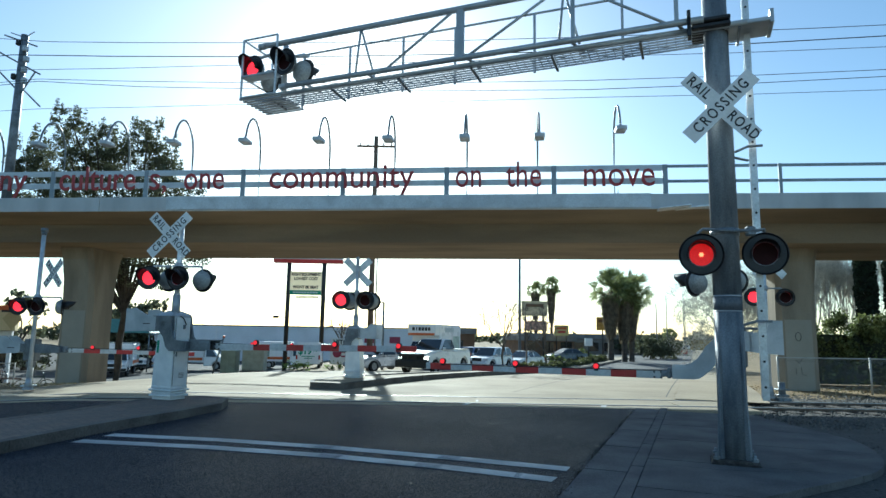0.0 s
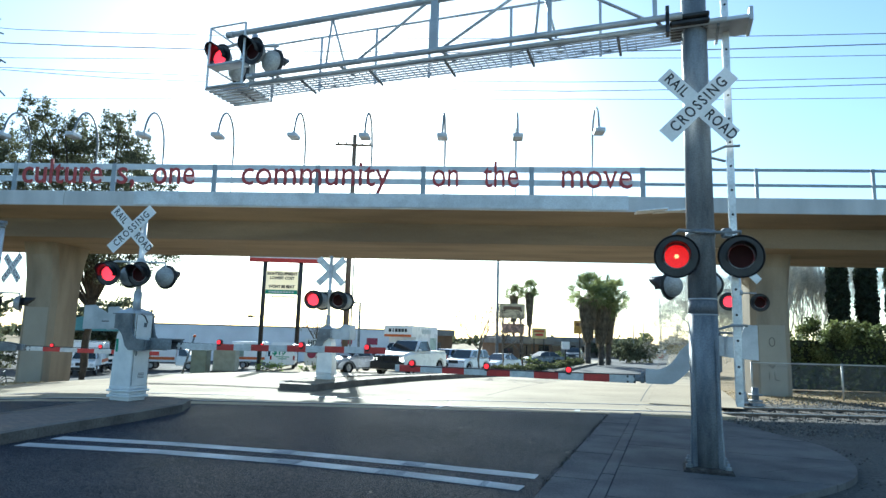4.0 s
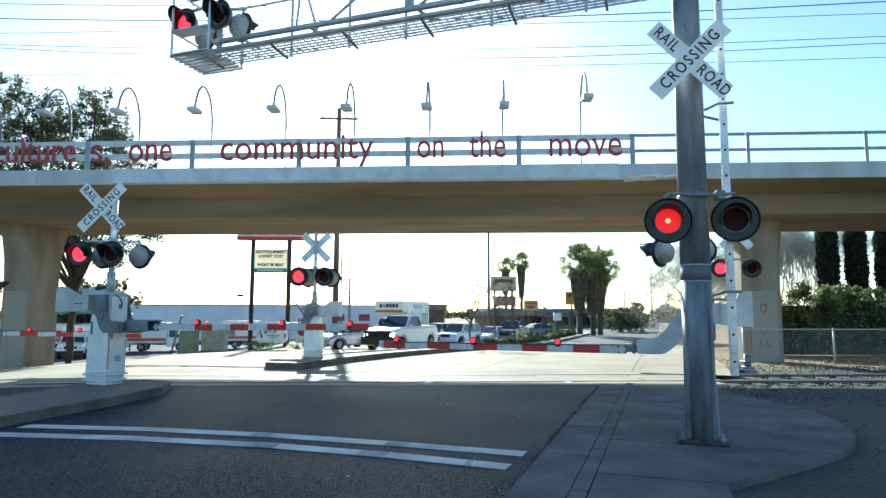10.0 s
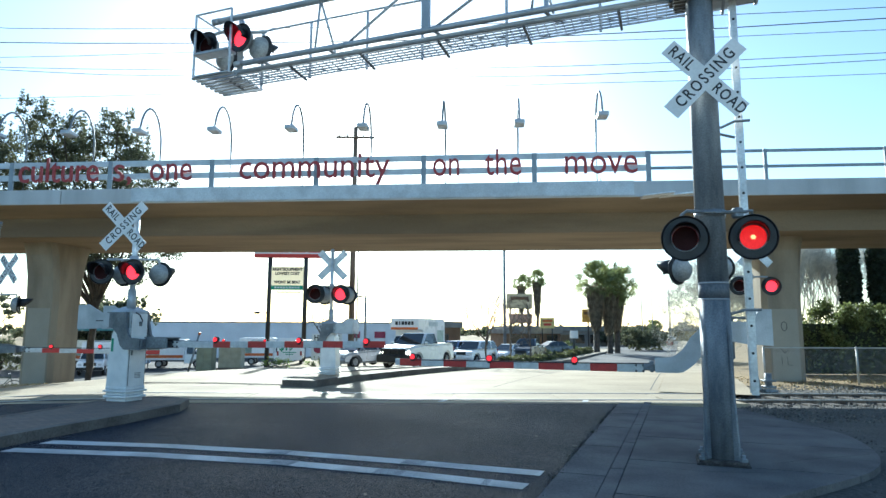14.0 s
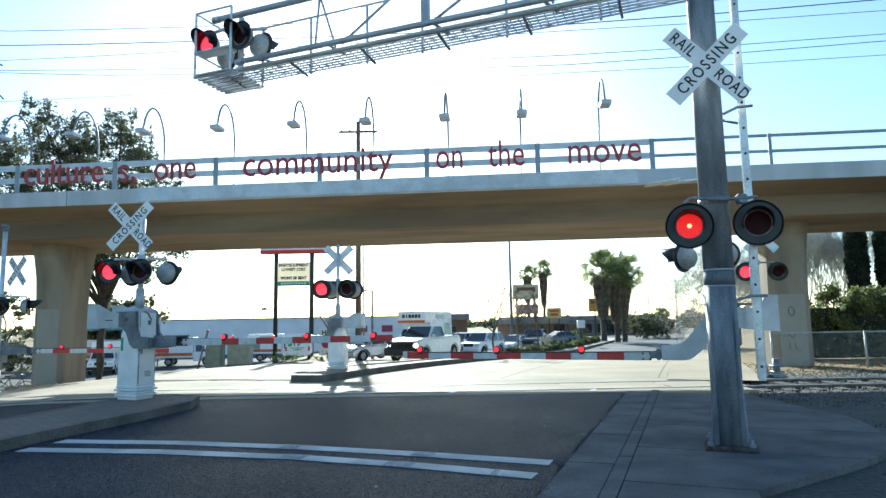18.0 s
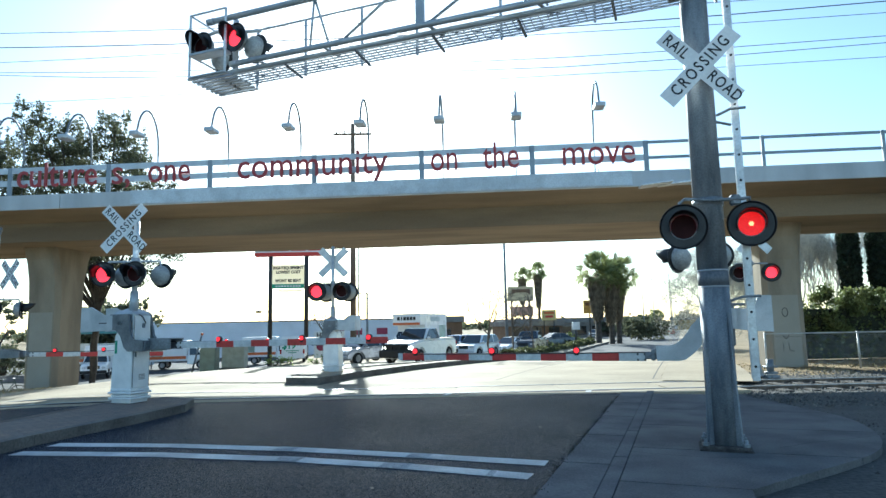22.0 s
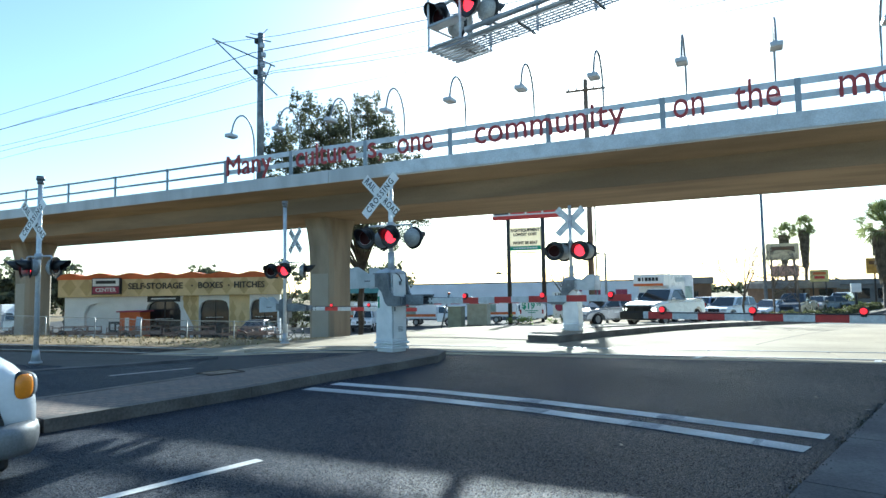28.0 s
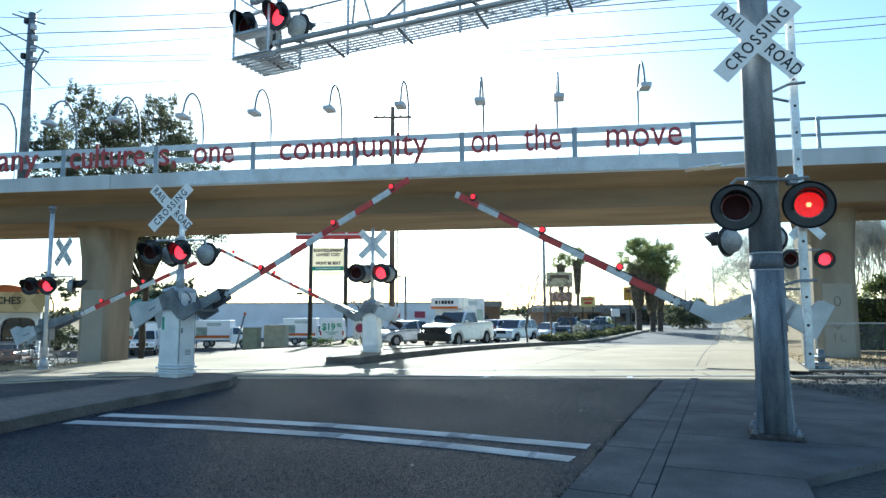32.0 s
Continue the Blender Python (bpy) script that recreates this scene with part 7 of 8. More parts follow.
box(bm, (44.3, 18.3, 0.14), (19.0, 9, 2.56), bevel=0.02)
part("roof", bm, ROOF, wh, "flat grey roof edge")
for k in range(4):
    bm = bmesh.new()
    box(bm, (0.06, 0.06, 5.0), (2 + k * 9.5, -0.02, -0.2))
    part("downpipe", bm, WHITEP, wh)
for x in (30.5, 33.0, 36.5):
    bm = bmesh.new()
    box(bm, (1.5, 0.08, 0.9), (x, -0.03, 0.9))
    part("window", bm, MAROON, wh, "small dark red wall panel")
bm = bmesh.new()
box(bm, (2.6, 0.05, 2.4), (25, -0.03, -1.2))
part("door", bm, WHITEP, wh, "pale roller door")
# second hall, nearer the sign, in pale blue
h2 = thing("side_building", pose(-33, 70, gz(-33, 70)), "pale blue flat-roofed shed in the yard", "building")
bm = bmesh.new()
box(bm, (4.0, 5, 5.2), (0, 0, 2.6), bevel=0.04)
part("wall", bm, mat("pale_blue_wall", (0.5, 0.57, 0.66), 0.8, var=0.06, bump=0.1), h2)
bm = bmesh.new()
box(bm, (4.2, 5.2, 0.15), (0, 0, 5.25))
part("roof", bm, ROOF, h2)
tent = thing("shade_canopy", pose(-31, 60.4, gz(-31, 60)), "green fabric shade canopy on thin posts", "canopy")
bm = bmesh.new()
v = [bm.verts.new(p) for p in ((-4.5, -2, 3.6), (4, -2, 3.6), (4, 3, 3.6), (-4.5, 3, 3.6), (-1.0, 0.4, 4.9), (1.0, 0.4, 4.9))]
for f in ((0, 1, 5, 4), (1, 2, 5), (2, 3, 4, 5), (3, 0, 4), (3, 2, 1, 0)):
    bm.faces.new([v[i] for i in f])
part("fabric", bm, mat("canopy_green", (0.1, 0.24, 0.19), 0.7, var=0.1, bump=0.1), tent)
for x in (-4.2, 3.8):
    for y in (-1.8, 2.8):
        bm = bmesh.new()
        rod(bm, (x, y, 0), (x, y, 3.6), 0.06, seg=8)
        part("post", bm, GALVDK, tent)
# buildings along the road behind the cars
GREYTAN = mat("grey_tan_wall", (0.24, 0.21, 0.18), 0.85, var=0.15, scale=0.6, fine=20, bump=0.1)
for i, (x, y, w, h, rz, col, lab) in enumerate([(2.0, 96, 4.2, 3.6, 10, BROWN, "low brown shop building with a flat roof"), (27, 122, 26, 3.3, 12, GREYTAN, "long grey-tan shop building along the road"), (16, 104, 9, 2.8, 10, BROWN, "small brown shop building behind the cars"), (45, 170, 24, 3.4, 18, WALLWHITE, "distant pale commercial building"), (88, 190, 30, 3.4, 25, LOZENGE, "distant tan building along the road"), (64, 210, 22, 4, 20, ROOF, "distant grey building along the road")]):
    b = thing("shop_building", pose(x, y, gz(x, y) - 0.2, 0, 0, rz), lab, "building", "roadside buildings")
    bm = bmesh.new()
    box(bm, (w, 9, h), (0, 0, h / 2), bevel=0.03)
    part("wall", bm, col, b)
    bm = bmesh.new()
    box(bm, (w + 0.6, 9.6, 0.9), (0, 0, h + 0.1), bevel=0.05)
    part("roof", bm, ROOF, b)
    for k in range(int(w / 3)):
        bm = bmesh.new()
        box(bm, (1.8, 0.08, 1.6), (-w / 2 + 1.6 + k * 3, -4.53, 1.5))
        part("window", bm, DARKGLASS, b)
# far woods and roofs at the horizon
rng = np.random.default_rng(8)
pts = []
for a in np.linspace(-75, 62, 260):
    d = rng.uniform(260, 420)
    x, y = d * math.sin(math.radians(a)), d * math.cos(math.radians(a))
    r = rng.uniform(2.0, 4.4)
    pts.append((x, y, -1.5 + r * 0.6, r))
o = leaves("far_trees", clump_points(pts, 4.5, 9, 0.2), 1.6, LEAF, None, 10)
tagged(o, "hazy line of far trees at the horizon", "trees", kind="stuff")

# tall sign of the yard: two black posts, a reader board
ys = thing("pole_sign", pose(-8.65, 40.0, gz(-8.65, 40)), "tall pole sign with a cream reader board between black posts", "sign")
for x in (-1.24, 1.02):
    bm = bmesh.new()
    rod(bm, (x, 0, -0.3), (x, 0, 10.6), 0.14, seg=12)
    part("post", bm, BLACKPOLE, ys)
g0 = gz(-8.65, 40)
bm = bmesh.new()
box(bm, (2.02, 0.02, 1.52), (-0.1, -0.14, 4.78 - g0))
rb = part("reader_board", bm, CREAM, ys)
for k, (tx, w) in enumerate((("RIGHTEQUIPMENT", 0.92), ("LOWEST COST", 0.92), ("WONT BE BEAT", 0.92))):
    text_part("lettering", tx, 0.245, INK, rb, pose(-0.1, -0.158, (5.33, 5.06, 4.52)[k] - g0), 0.012, w, bold=0.05)
bm = bmesh.new()
box(bm, (2.0, 0.02, 0.27), (-0.1, -0.165, 4.18 - g0))
gp = part("green_strip", bm, GREENP, rb, "green strip with a pale bar")
bm = bmesh.new()
for k in range(9):
    box(bm, (0.13, 0.01, 0.1), (-0.82 + k * 0.18, -0.18, 4.18 - g0))
part("pale_bars", bm, WHITEP, gp)
bm = bmesh.new()
box(bm, (1.5, 0.02, 0.16), (0.0, -0.05, 3.9 - g0))
part("small_board", bm, CREAM, ys)
bm = bmesh.new()
box(bm, (4.4, 0.5, 1.9), (0, 0, 7.05 - g0), bevel=0.03)
tb = part("top_box", bm, WHITEP, ys, "red and white top panel")
bm = bmesh.new()
box(bm, (4.42, 0.52, 0.22), (0, 0, 6.2 - g0))
part("red_edge", bm, REDP, tb)
for k in range(4):
    bm = bmesh.new()
    box(bm, (0.95, 0.03, 0.9), (-1.62 + k * 1.08, -0.26, 6.85 - g0))
    part("logo_shape", bm, INK if k == 0 else REDP, tb)
bm = bmesh.new()
rod(bm, (-1.3, -0.1, 2.6 - g0), (-1.85, -0.2, 2.6 - g0), 0.03, seg=6)
box(bm, (0.35, 0.2, 0.16), (-1.9, -0.2, 2.6 - g0), bevel=0.04)
part("flood_lamp", bm, BLACKPOLE, ys)

_eye = Matrix.Translation((0, 0, 1.55))
ys.matrix_basis = _eye @ Matrix.Scale(1.45, 4) @ _eye.inverted() @ ys.matrix_basis


def board_sign(x, y, w, h, z, cols, label, posts=2):
    ob = thing("roadside_sign", pose(x, y, gz(x, y)), label, "sign", "roadside signs")
    for k in range(posts):
        px_ = 0 if posts == 1 else (-w * 0.35 + w * 0.7 * k)
        bm = bmesh.new()
        rod(bm, (px_, 0, 0), (px_, 0, z + h / 2), 0.09, seg=8)
        part("post", bm, BLACKPOLE, ob)
    bm = bmesh.new()
    box(bm, (w, 0.3, h), (0, -0.1, z), bevel=0.03)
    pb = part("panel", bm, cols[0], ob)
    for i, c in enumerate(cols[1:]):
        bm = bmesh.new()
        box(bm, (w * (0.7 - 0.15 * i), 0.03, h * 0.22), (0, -0.27, z + h * (0.2 - 0.34 * i)))
        part("printed_bar", bm, c, pb)
    return ob
s_a = board_sign(8.9, 60.2, 2.45, 1.4, 4.35 + 1.0, (mat("tan_panel", (0.62, 0.5, 0.3), 0.5, var=0.1, bump=0), BROWN), "large tan shop sign with a brown arched mark")
bm = bmesh.new()
pipe(bm, [(-0.9 + 0.18 * k, -0.28, 5.35 + 0.35 * math.sin(k * math.pi / 10)) for k in range(11)], 0.07, 6)
part("arched_mark", bm, BROWN, s_a)
bm = bmesh.new()
box(bm, (2.1, 0.25, 0.9), (0.1, -0.1, 3.7), bevel=0.03)
part("lower_panel", bm, mat("faded_pink_panel", (0.6, 0.35, 0.25), 0.6, bump=0), s_a)
board_sign(18.7, 98, 2.2, 1.6, 3.9, (mat("yellow_panel", (0.75, 0.6, 0.22), 0.5, bump=0), ORANGE, REDP), "yellow roadside sign with red bars")
board_sign(19.5, 76, 1.5, 1.6, 4.4, (mat("amber_panel", (0.65, 0.4, 0.1), 0.5, bump=0), BROWN), "amber shop sign behind the palms", 1)
board_sign(14.6, 62.5, 0.75, 0.75, 2.2, (WHITEP,), "round-cornered white traffic sign seen from behind", 1)
# cabinets at the roadside
for x, y, w, h, c, lab in ((-11.2, 33.6, 0.8, 1.12, mat("cabinet_green", (0.3, 0.34, 0.27), 0.6, var=0.1, bump=0.05), "grey-green utility cabinet on a concrete pad"), (-9.9, 33.6, 1.15, 1.1, mat("cabinet_tan", (0.42, 0.42, 0.34), 0.6, var=0.1, bump=0.05), "beige utility cabinet on a concrete pad")):
    ob = thing("utility_cabinet", pose(x, y, gz(x, y) - 0.1), lab, "cabinet", "utility cabinets")
    bm = bmesh.new()
    box(bm, (w, 0.7, h), (0, 0, h / 2 + 0.12), bevel=0.03)
    part("body", bm, c, ob)
    bm = bmesh.new()
    box(bm, (w + 0.15, 0.85, 0.14), (0, 0, 0.05), bevel=0.01)
    part("pad", bm, CURB, ob)
    bm = bmesh.new()
    box(bm, (w + 0.06, 0.76, 0.05), (0, 0, h + 0.14), bevel=0.015)
    part("lid", bm, c, ob)
    for k in range(2):
        bm = bmesh.new()
        box(bm, (w / 2 - 0.05, 0.02, h - 0.2), (-w / 4 + k * w / 2, -0.355, h / 2 + 0.12), bevel=0.004)
        part("door", bm, c, ob)
post = thing("leaning_post", pose(-11.9, 33.0, gz(-11.9, 33), 0, 14, 0), "leaning thin steel post by the cabinets", "post")
bm = bmesh.new()
rod(bm, (0, 0, -0.1), (0, 0, 2.0), 0.05, seg=8)
part("pole", bm, GALVDK, post)
bm = bmesh.new()
rod(bm, (0, 0, 2.0), (0, 0, 2.12), 0.07, seg=8)
part("cap", bm, ORANGE, post)
# hitches banner and rental price banner
ban = thing("banner", pose(-6.3, 41.5, gz(-6.3, 41.5), 0, 0, -5), "white banner lettered HITCHES on the yard edge", "banner")
bm = bmesh.new()
box(bm, (2.0, 0.04, 1.7), (0, 0, 1.15), bevel=0.01)
bb = part("sheet", bm, WHITEP, ban)
text_part("lettering", "HITCHES", 0.42, INK, bb, pose(0, -0.03, 1.75), 0.01, 1.0, bold=0.03)
for k in range(3):
    bm = bmesh.new()
    box(bm, (1.1, 0.01, 0.1), (0.25, -0.025, 1.4 - k * 0.28))
    part("printed_bar", bm, MAROON, bb)
bm = bmesh.new()
rod(bm, (-0.55, -0.025, 1.05), (-0.55, -0.02, 1.05), 0.3, seg=14)
part("printed_disc", bm, MAROON, bb)
# light fixture under the deck edge near the pole
fx = thing("deck_light", BR @ Matrix.Translation((0.1, -0.6, 5.66)), "pale flat lamp fixture hung below the deck edge", "lamp")
bm = bmesh.new()
box(bm, (0.95, 0.5, 0.06), (0.0, 0, 0.0), rot=Matrix.Rotation(radians(-6), 3, "Y"), bevel=0.02)
part("panel", bm, ALU, fx)
bm = bmesh.new()
box(bm, (1.7, 0.3, 0.06), (0.95, 0.12, 0.06), rot=Matrix.Rotation(radians(-5), 3, "Y"), bevel=0.01)
part("bracket", bm, ALU, fx)

# ---- vehicles ----
TYRE = mat("tyre_rubber", (0.02, 0.02, 0.021), 0.85, var=0.15, scale=8, fine=60, bump=0.2)
RIM = mat("wheel_rim", (0.45, 0.46, 0.48), 0.35, 0.7, var=0.1, bump=0.03)
BUMPER = mat("black_plastic", (0.02, 0.021, 0.022), 0.6, var=0.15, bump=0.05)
CARGLASS = glass("car_glass", (0.02, 0.026, 0.03), 0.03)
HEAD = mat("headlamp", (0.75, 0.77, 0.8), 0.1, 0.2, var=0.05, bump=0)
HEADON = glow("headlamp_lit", (1.0, 0.93, 0.8), 6.0)
TAIL = mat("tail_lamp", (0.35, 0.01, 0.01), 0.2, var=0.05, bump=0)
AMBER = mat("amber_lens", (0.85, 0.28, 0.02), 0.2, var=0.05, scale=8, bump=0)


def paint(name, col, metal=0.0, rough=0.28):
    m = mat("car_paint_" + name, col, rough, metal, var=0.03, scale=1.5, fine=30, bump=0.01)
    m.node_tree.nodes["Principled BSDF"].inputs["Coat Weight"].default_value = 0.6
    return m


WHITE_PAINT = paint("white", (0.84, 0.85, 0.86))
SILVER = paint("silver", (0.28, 0.29, 0.31), 0.5)
DARKP = paint("dark", (0.09, 0.1, 0.12), 0.4)
TANP = paint("tan", (0.42, 0.36, 0.28), 0.5)
REDCAR = paint("red", (0.4, 0.03, 0.03))
BLUECAR = paint("blue", (0.08, 0.13, 0.25), 0.4)


def soft(bm, limit=38):
    """Smooth shading with sharp edges kept past the limit."""
    for f in bm.faces:
        f.smooth = True
    for e in bm.edges:
        e.smooth = e.is_manifold and e.calc_face_angle(0.0) < radians(limit)
    return bm


def side_solid(bm, prof, w, bevel=0.05, taper=0.0):
    """A body from its side outline (x, z), w wide, its edges rounded; taper narrows the upper part."""
    n = len(prof)
    zs = [z for _, z in prof]
    lo, hi = min(zs), max(zs)
    def wy(z):
        return w / 2 * (1 - taper * max(0.0, (z - lo) / (hi - lo) - 0.5) * 2)
    a = [bm.verts.new((x, -wy(z), z)) for x, z in prof]
    b = [bm.verts.new((x, wy(z), z)) for x, z in prof]
    fs = [bm.faces.new(a), bm.faces.new(b[::-1])]
    for i in range(n):
        fs.append(bm.faces.new((a[i], b[i], b[(i + 1) % n], a[(i + 1) % n])))
    bmesh.ops.recalc_face_normals(bm, faces=bm.faces)
    if bevel:
        es = [e for f in fs[:2] for e in f.edges]
        bmesh.ops.bevel(bm, geom=es, offset=bevel, segments=3, affect="EDGES")
    return soft(bm)


def arch_cut(prof_bottom, wheels, r, z0):
    """Bottom line of a body from rear to front with round wheel arches."""
    out = []
    for wx in wheels:
        for k in range(7):
            a = math.pi - math.pi * k / 6
            out.append((wx + r * math.cos(a), z0 + max(0.0, r * math.sin(a))))
    return out


def wheel_set(ob, wheels, track, r, wid=0.22):
    def tyre():
        bm = bmesh.new()
        prof = [(r * 0.62, -wid / 2), (r * 0.93, -wid / 2), (r, -wid * 0.3), (r, wid * 0.3), (r * 0.93, wid / 2), (r * 0.62, wid / 2)]
        rings = [[bm.verts.new((q * math.cos(k * math.tau / 22), y, q * math.sin(k * math.tau / 22))) for k in range(22)] for q, y in prof]
        for a, b in zip(rings, rings[1:]):
            for k in range(22):
                bm.faces.new((a[k], a[(k + 1) % 22], b[(k + 1) % 22], b[k])).smooth = True
        bmesh.ops.recalc_face_normals(bm, faces=bm.faces)
        return mesh_of("tyre", bm, TYRE)

    def rim():
        bm = bmesh.new()
        rod(bm, (0, -wid * 0.3, 0), (0, wid * 0.3, 0), r * 0.63, seg=20)
        for k in range(5):
            a = k * math.tau / 5
            for sy in (-1, 1):
                rod(bm, (0, sy * wid * 0.33, 0), (r * 0.55 * math.cos(a), sy * wid * 0.38, r * 0.55 * math.sin(a)), r * 0.09, seg=6)
        rod(bm, (0, -wid * 0.42, 0), (0, wid * 0.42, 0), r * 0.14, seg=10)
        return mesh_of("rim", bm, RIM)
    for wx in wheels:
        for sy in (-1, 1):
            w = new("wheel")
            bpy.data.objects.remove(w)
            w = new("wheel", shared(("tyre", r, wid), tyre))
            w.parent, w.location = ob, (wx, sy * track / 2, r)
            q = new("rim", shared(("rim", r, wid), rim))
            q.parent = w


def pane(bm, quad, inset=0.08, out=0.012, thick=0.01):
    """A glass pane laid on a face of four corners."""
    q = [Vector(p) for p in quad]
    c = sum(q, Vector()) / 4
    nrm = (q[1] - q[0]).cross(q[3] - q[0]).normalized()
    p = [v + (c - v).normalized() * min(inset * 1.3, (c - v).length * 0.4) for v in q]
    lo = [bm.verts.new(v + nrm * (out - thick)) for v in p]
    hi = [bm.verts.new(v + nrm * out) for v in p]
    bm.faces.new(hi)
    bm.faces.new(lo[::-1])
    for i in range(4):
        bm.faces.new((lo[i], lo[(i + 1) % 4], hi[(i + 1) % 4], hi[i]))


def greenhouse(ob, x0, x1, t0, t1, zb, zt, wb, wt, body_paint, splits):
    """The cabin: x0, x1 at the base (rear, front), t0, t1 at the roof; splits: door lines as shares."""
    bm = bmesh.new()
    B = [Vector((x0, -wb / 2, zb)), Vector((x1, -wb / 2, zb)), Vector((x1, wb / 2, zb)), Vector((x0, wb / 2, zb))]
    T = [Vector((t0, -wt / 2, zt)), Vector((t1, -wt / 2, zt)), Vector((t1, wt / 2, zt)), Vector((t0, wt / 2, zt))]
    vb, vt = [bm.verts.new(p) for p in B], [bm.verts.new(p) for p in T]
    bm.faces.new(vt)
    bm.faces.new(vb[::-1])
    for i in range(4):
        bm.faces.new((vb[i], vb[(i + 1) % 4], vt[(i + 1) % 4], vt[i]))
    bmesh.ops.bevel(bm, geom=bm.edges[:], offset=0.08, segments=3, affect="EDGES")
    soft(bm)
    part("cabin", bm, body_paint, ob)
    bm = bmesh.new()
    pane(bm, (B[1], B[2], T[2], T[1]))
    part("windscreen", bm, CARGLASS, ob)
    bm = bmesh.new()
    pane(bm, (B[3], B[0], T[0], T[3]))
    part("rear_window", bm, CARGLASS, ob)
    for side in (0, 1):
        for a, b in zip(splits, splits[1:]):
            bm = bmesh.new()
            if side == 0:
                quad = (B[0].lerp(B[1], a), B[0].lerp(B[1], b), T[0].lerp(T[1], b), T[0].lerp(T[1], a))
            else:
                quad = (B[2].lerp(B[3], 1 - b), B[2].lerp(B[3], 1 - a), T[2].lerp(T[3], 1 - a), T[2].lerp(T[3], 1 - b))
            pane(bm, quad, 0.07)
            part("side_window", bm, CARGLASS, ob)


def car(kind, m, body_paint, label, group="cars", lit=False):
    dims = {"sedan": (4.6, 1.8, 0.33, 0.62, 0.95), "suv": (4.6, 1.85, 0.36, 0.72, 1.08), "pickup": (5.5, 1.98, 0.4, 0.78, 1.12)}
    L, W, r, zlo, zw = dims[kind]
    ob = thing({"sedan": "car", "suv": "car", "pickup": "pickup_truck"}[kind], m, label, {"sedan": "car", "suv": "car", "pickup": "truck"}[kind], group)
    f, b = L / 2, -L / 2
    wf, wr = f - 0.86, b + (0.95 if kind != "pickup" else 1.15)
    base = 0.24 if kind == "sedan" else 0.34
    arch = arch_cut(None, (wr, wf), r + 0.07, base)
    if kind == "sedan":
        top = [(f, base), (f, 0.5), (f - 0.1, 0.68), (f - 0.35, 0.8), (f - 1.25, 0.94), (b + 0.75, 1.0), (b + 0.1, 0.96), (b, 0.75), (b, base)]
        cab = (b + 0.55, f - 1.15, b + 1.35, f - 2.0, 0.94, 1.44, W * 0.92, W * 0.7)
        spl = (0.02, 0.5, 0.98)
    elif kind == "suv":
        top = [(f, base), (f, 0.75), (f - 0.12, 0.9), (f - 0.4, 0.98), (f - 1.15, 1.08), (b + 0.2, 1.12), (b, 1.0), (b, base)]
        cab = (b + 0.06, f - 1.05, b + 0.3, f - 1.85, 1.06, 1.68, W * 0.94, W * 0.74)
        spl = (0.02, 0.34, 0.66, 0.98)
    else:
        top = [(f, base), (f, 0.95), (f - 0.1, 1.14), (f - 0.5, 1.22), (f - 1.5, 1.29), (b + 2.1, 1.29), (b, 1.27), (b, base)]
        cab = (b + 2.1, f - 1.4, b + 2.25, f - 2.15, 1.27, 1.88, W * 0.92, W * 0.74)
        spl = (0.04, 0.98)
    bm = side_solid(bmesh.new(), arch + top, W, 0.1, 0.06)
    for v in bm.verts:   # the ends narrow in plan
        e = max(0.0, abs(v.co.x) - (f - 0.9)) / 0.9
        v.co.y *= 1 - 0.1 * e * e
    part("body", bm, body_paint, ob)
    greenhouse(ob, *cab, body_paint, spl)
    wheel_set(ob, (wr, wf), W - 0.24, r)
    if kind == "pickup":
        bm = bmesh.new()
        box(bm, (1.8, W - 0.3, 0.02), (b + 1.02, 0, 1.295))
        part("bed", bm, BUMPER, ob, "dark open truck bed")
    for x, nm in ((f + 0.02, "front_bumper"), (b - 0.02, "rear_bumper")):
        bm = bmesh.new()
        box(bm, (0.16, W * 0.98, 0.24), (x, 0, base + 0.16), bevel=0.05)
        part(nm, bm, BUMPER if kind == "pickup" else body_paint, ob)
    zl = {"sedan": 0.66, "suv": 0.82, "pickup": 0.86}[kind]
    bm = bmesh.new()
    box(bm, (0.06, W * 0.42, 0.16 if kind == "sedan" else 0.24), (f, 0, zl), bevel=0.02)
    part("grille", bm, BUMPER, ob)
    for sy in (-1, 1):
        bm = bmesh.new()
        box(bm, (0.12, 0.36, 0.17), (f - 0.05, sy * W * 0.36, zl + 0.02), bevel=0.04)
        part("headlight", bm, HEADON if lit else HEAD, ob)
        bm = bmesh.new()
        box(bm, (0.08, 0.22, 0.26), (b + 0.02, sy * W * 0.4, zl + 0.08), bevel=0.03)
        part("tail_light", bm, TAIL, ob)
        bm = bmesh.new()
        box(bm, (0.1, 0.2, 0.14), (cab[1] - 0.2, sy * (W * 0.5 + 0.06), cab[4] + 0.1), bevel=0.04)
        part("mirror", bm, body_paint, ob)
        for dx in ((cab[0] + cab[1]) / 2 - 0.1,):
            bm = bmesh.new()
            box(bm, (0.2, 0.03, 0.03), (dx, sy * (W * 0.5 + 0.005), zw - 0.16), bevel=0.008)
            part("door_handle", bm, body_paint, ob)
    bm = bmesh.new()
    box(bm, (0.02, 0.36, 0.14), (f + 0.11, 0, base + 0.2))
    part("plate", bm, WHITEP, ob, "plain pale plate")
    return ob


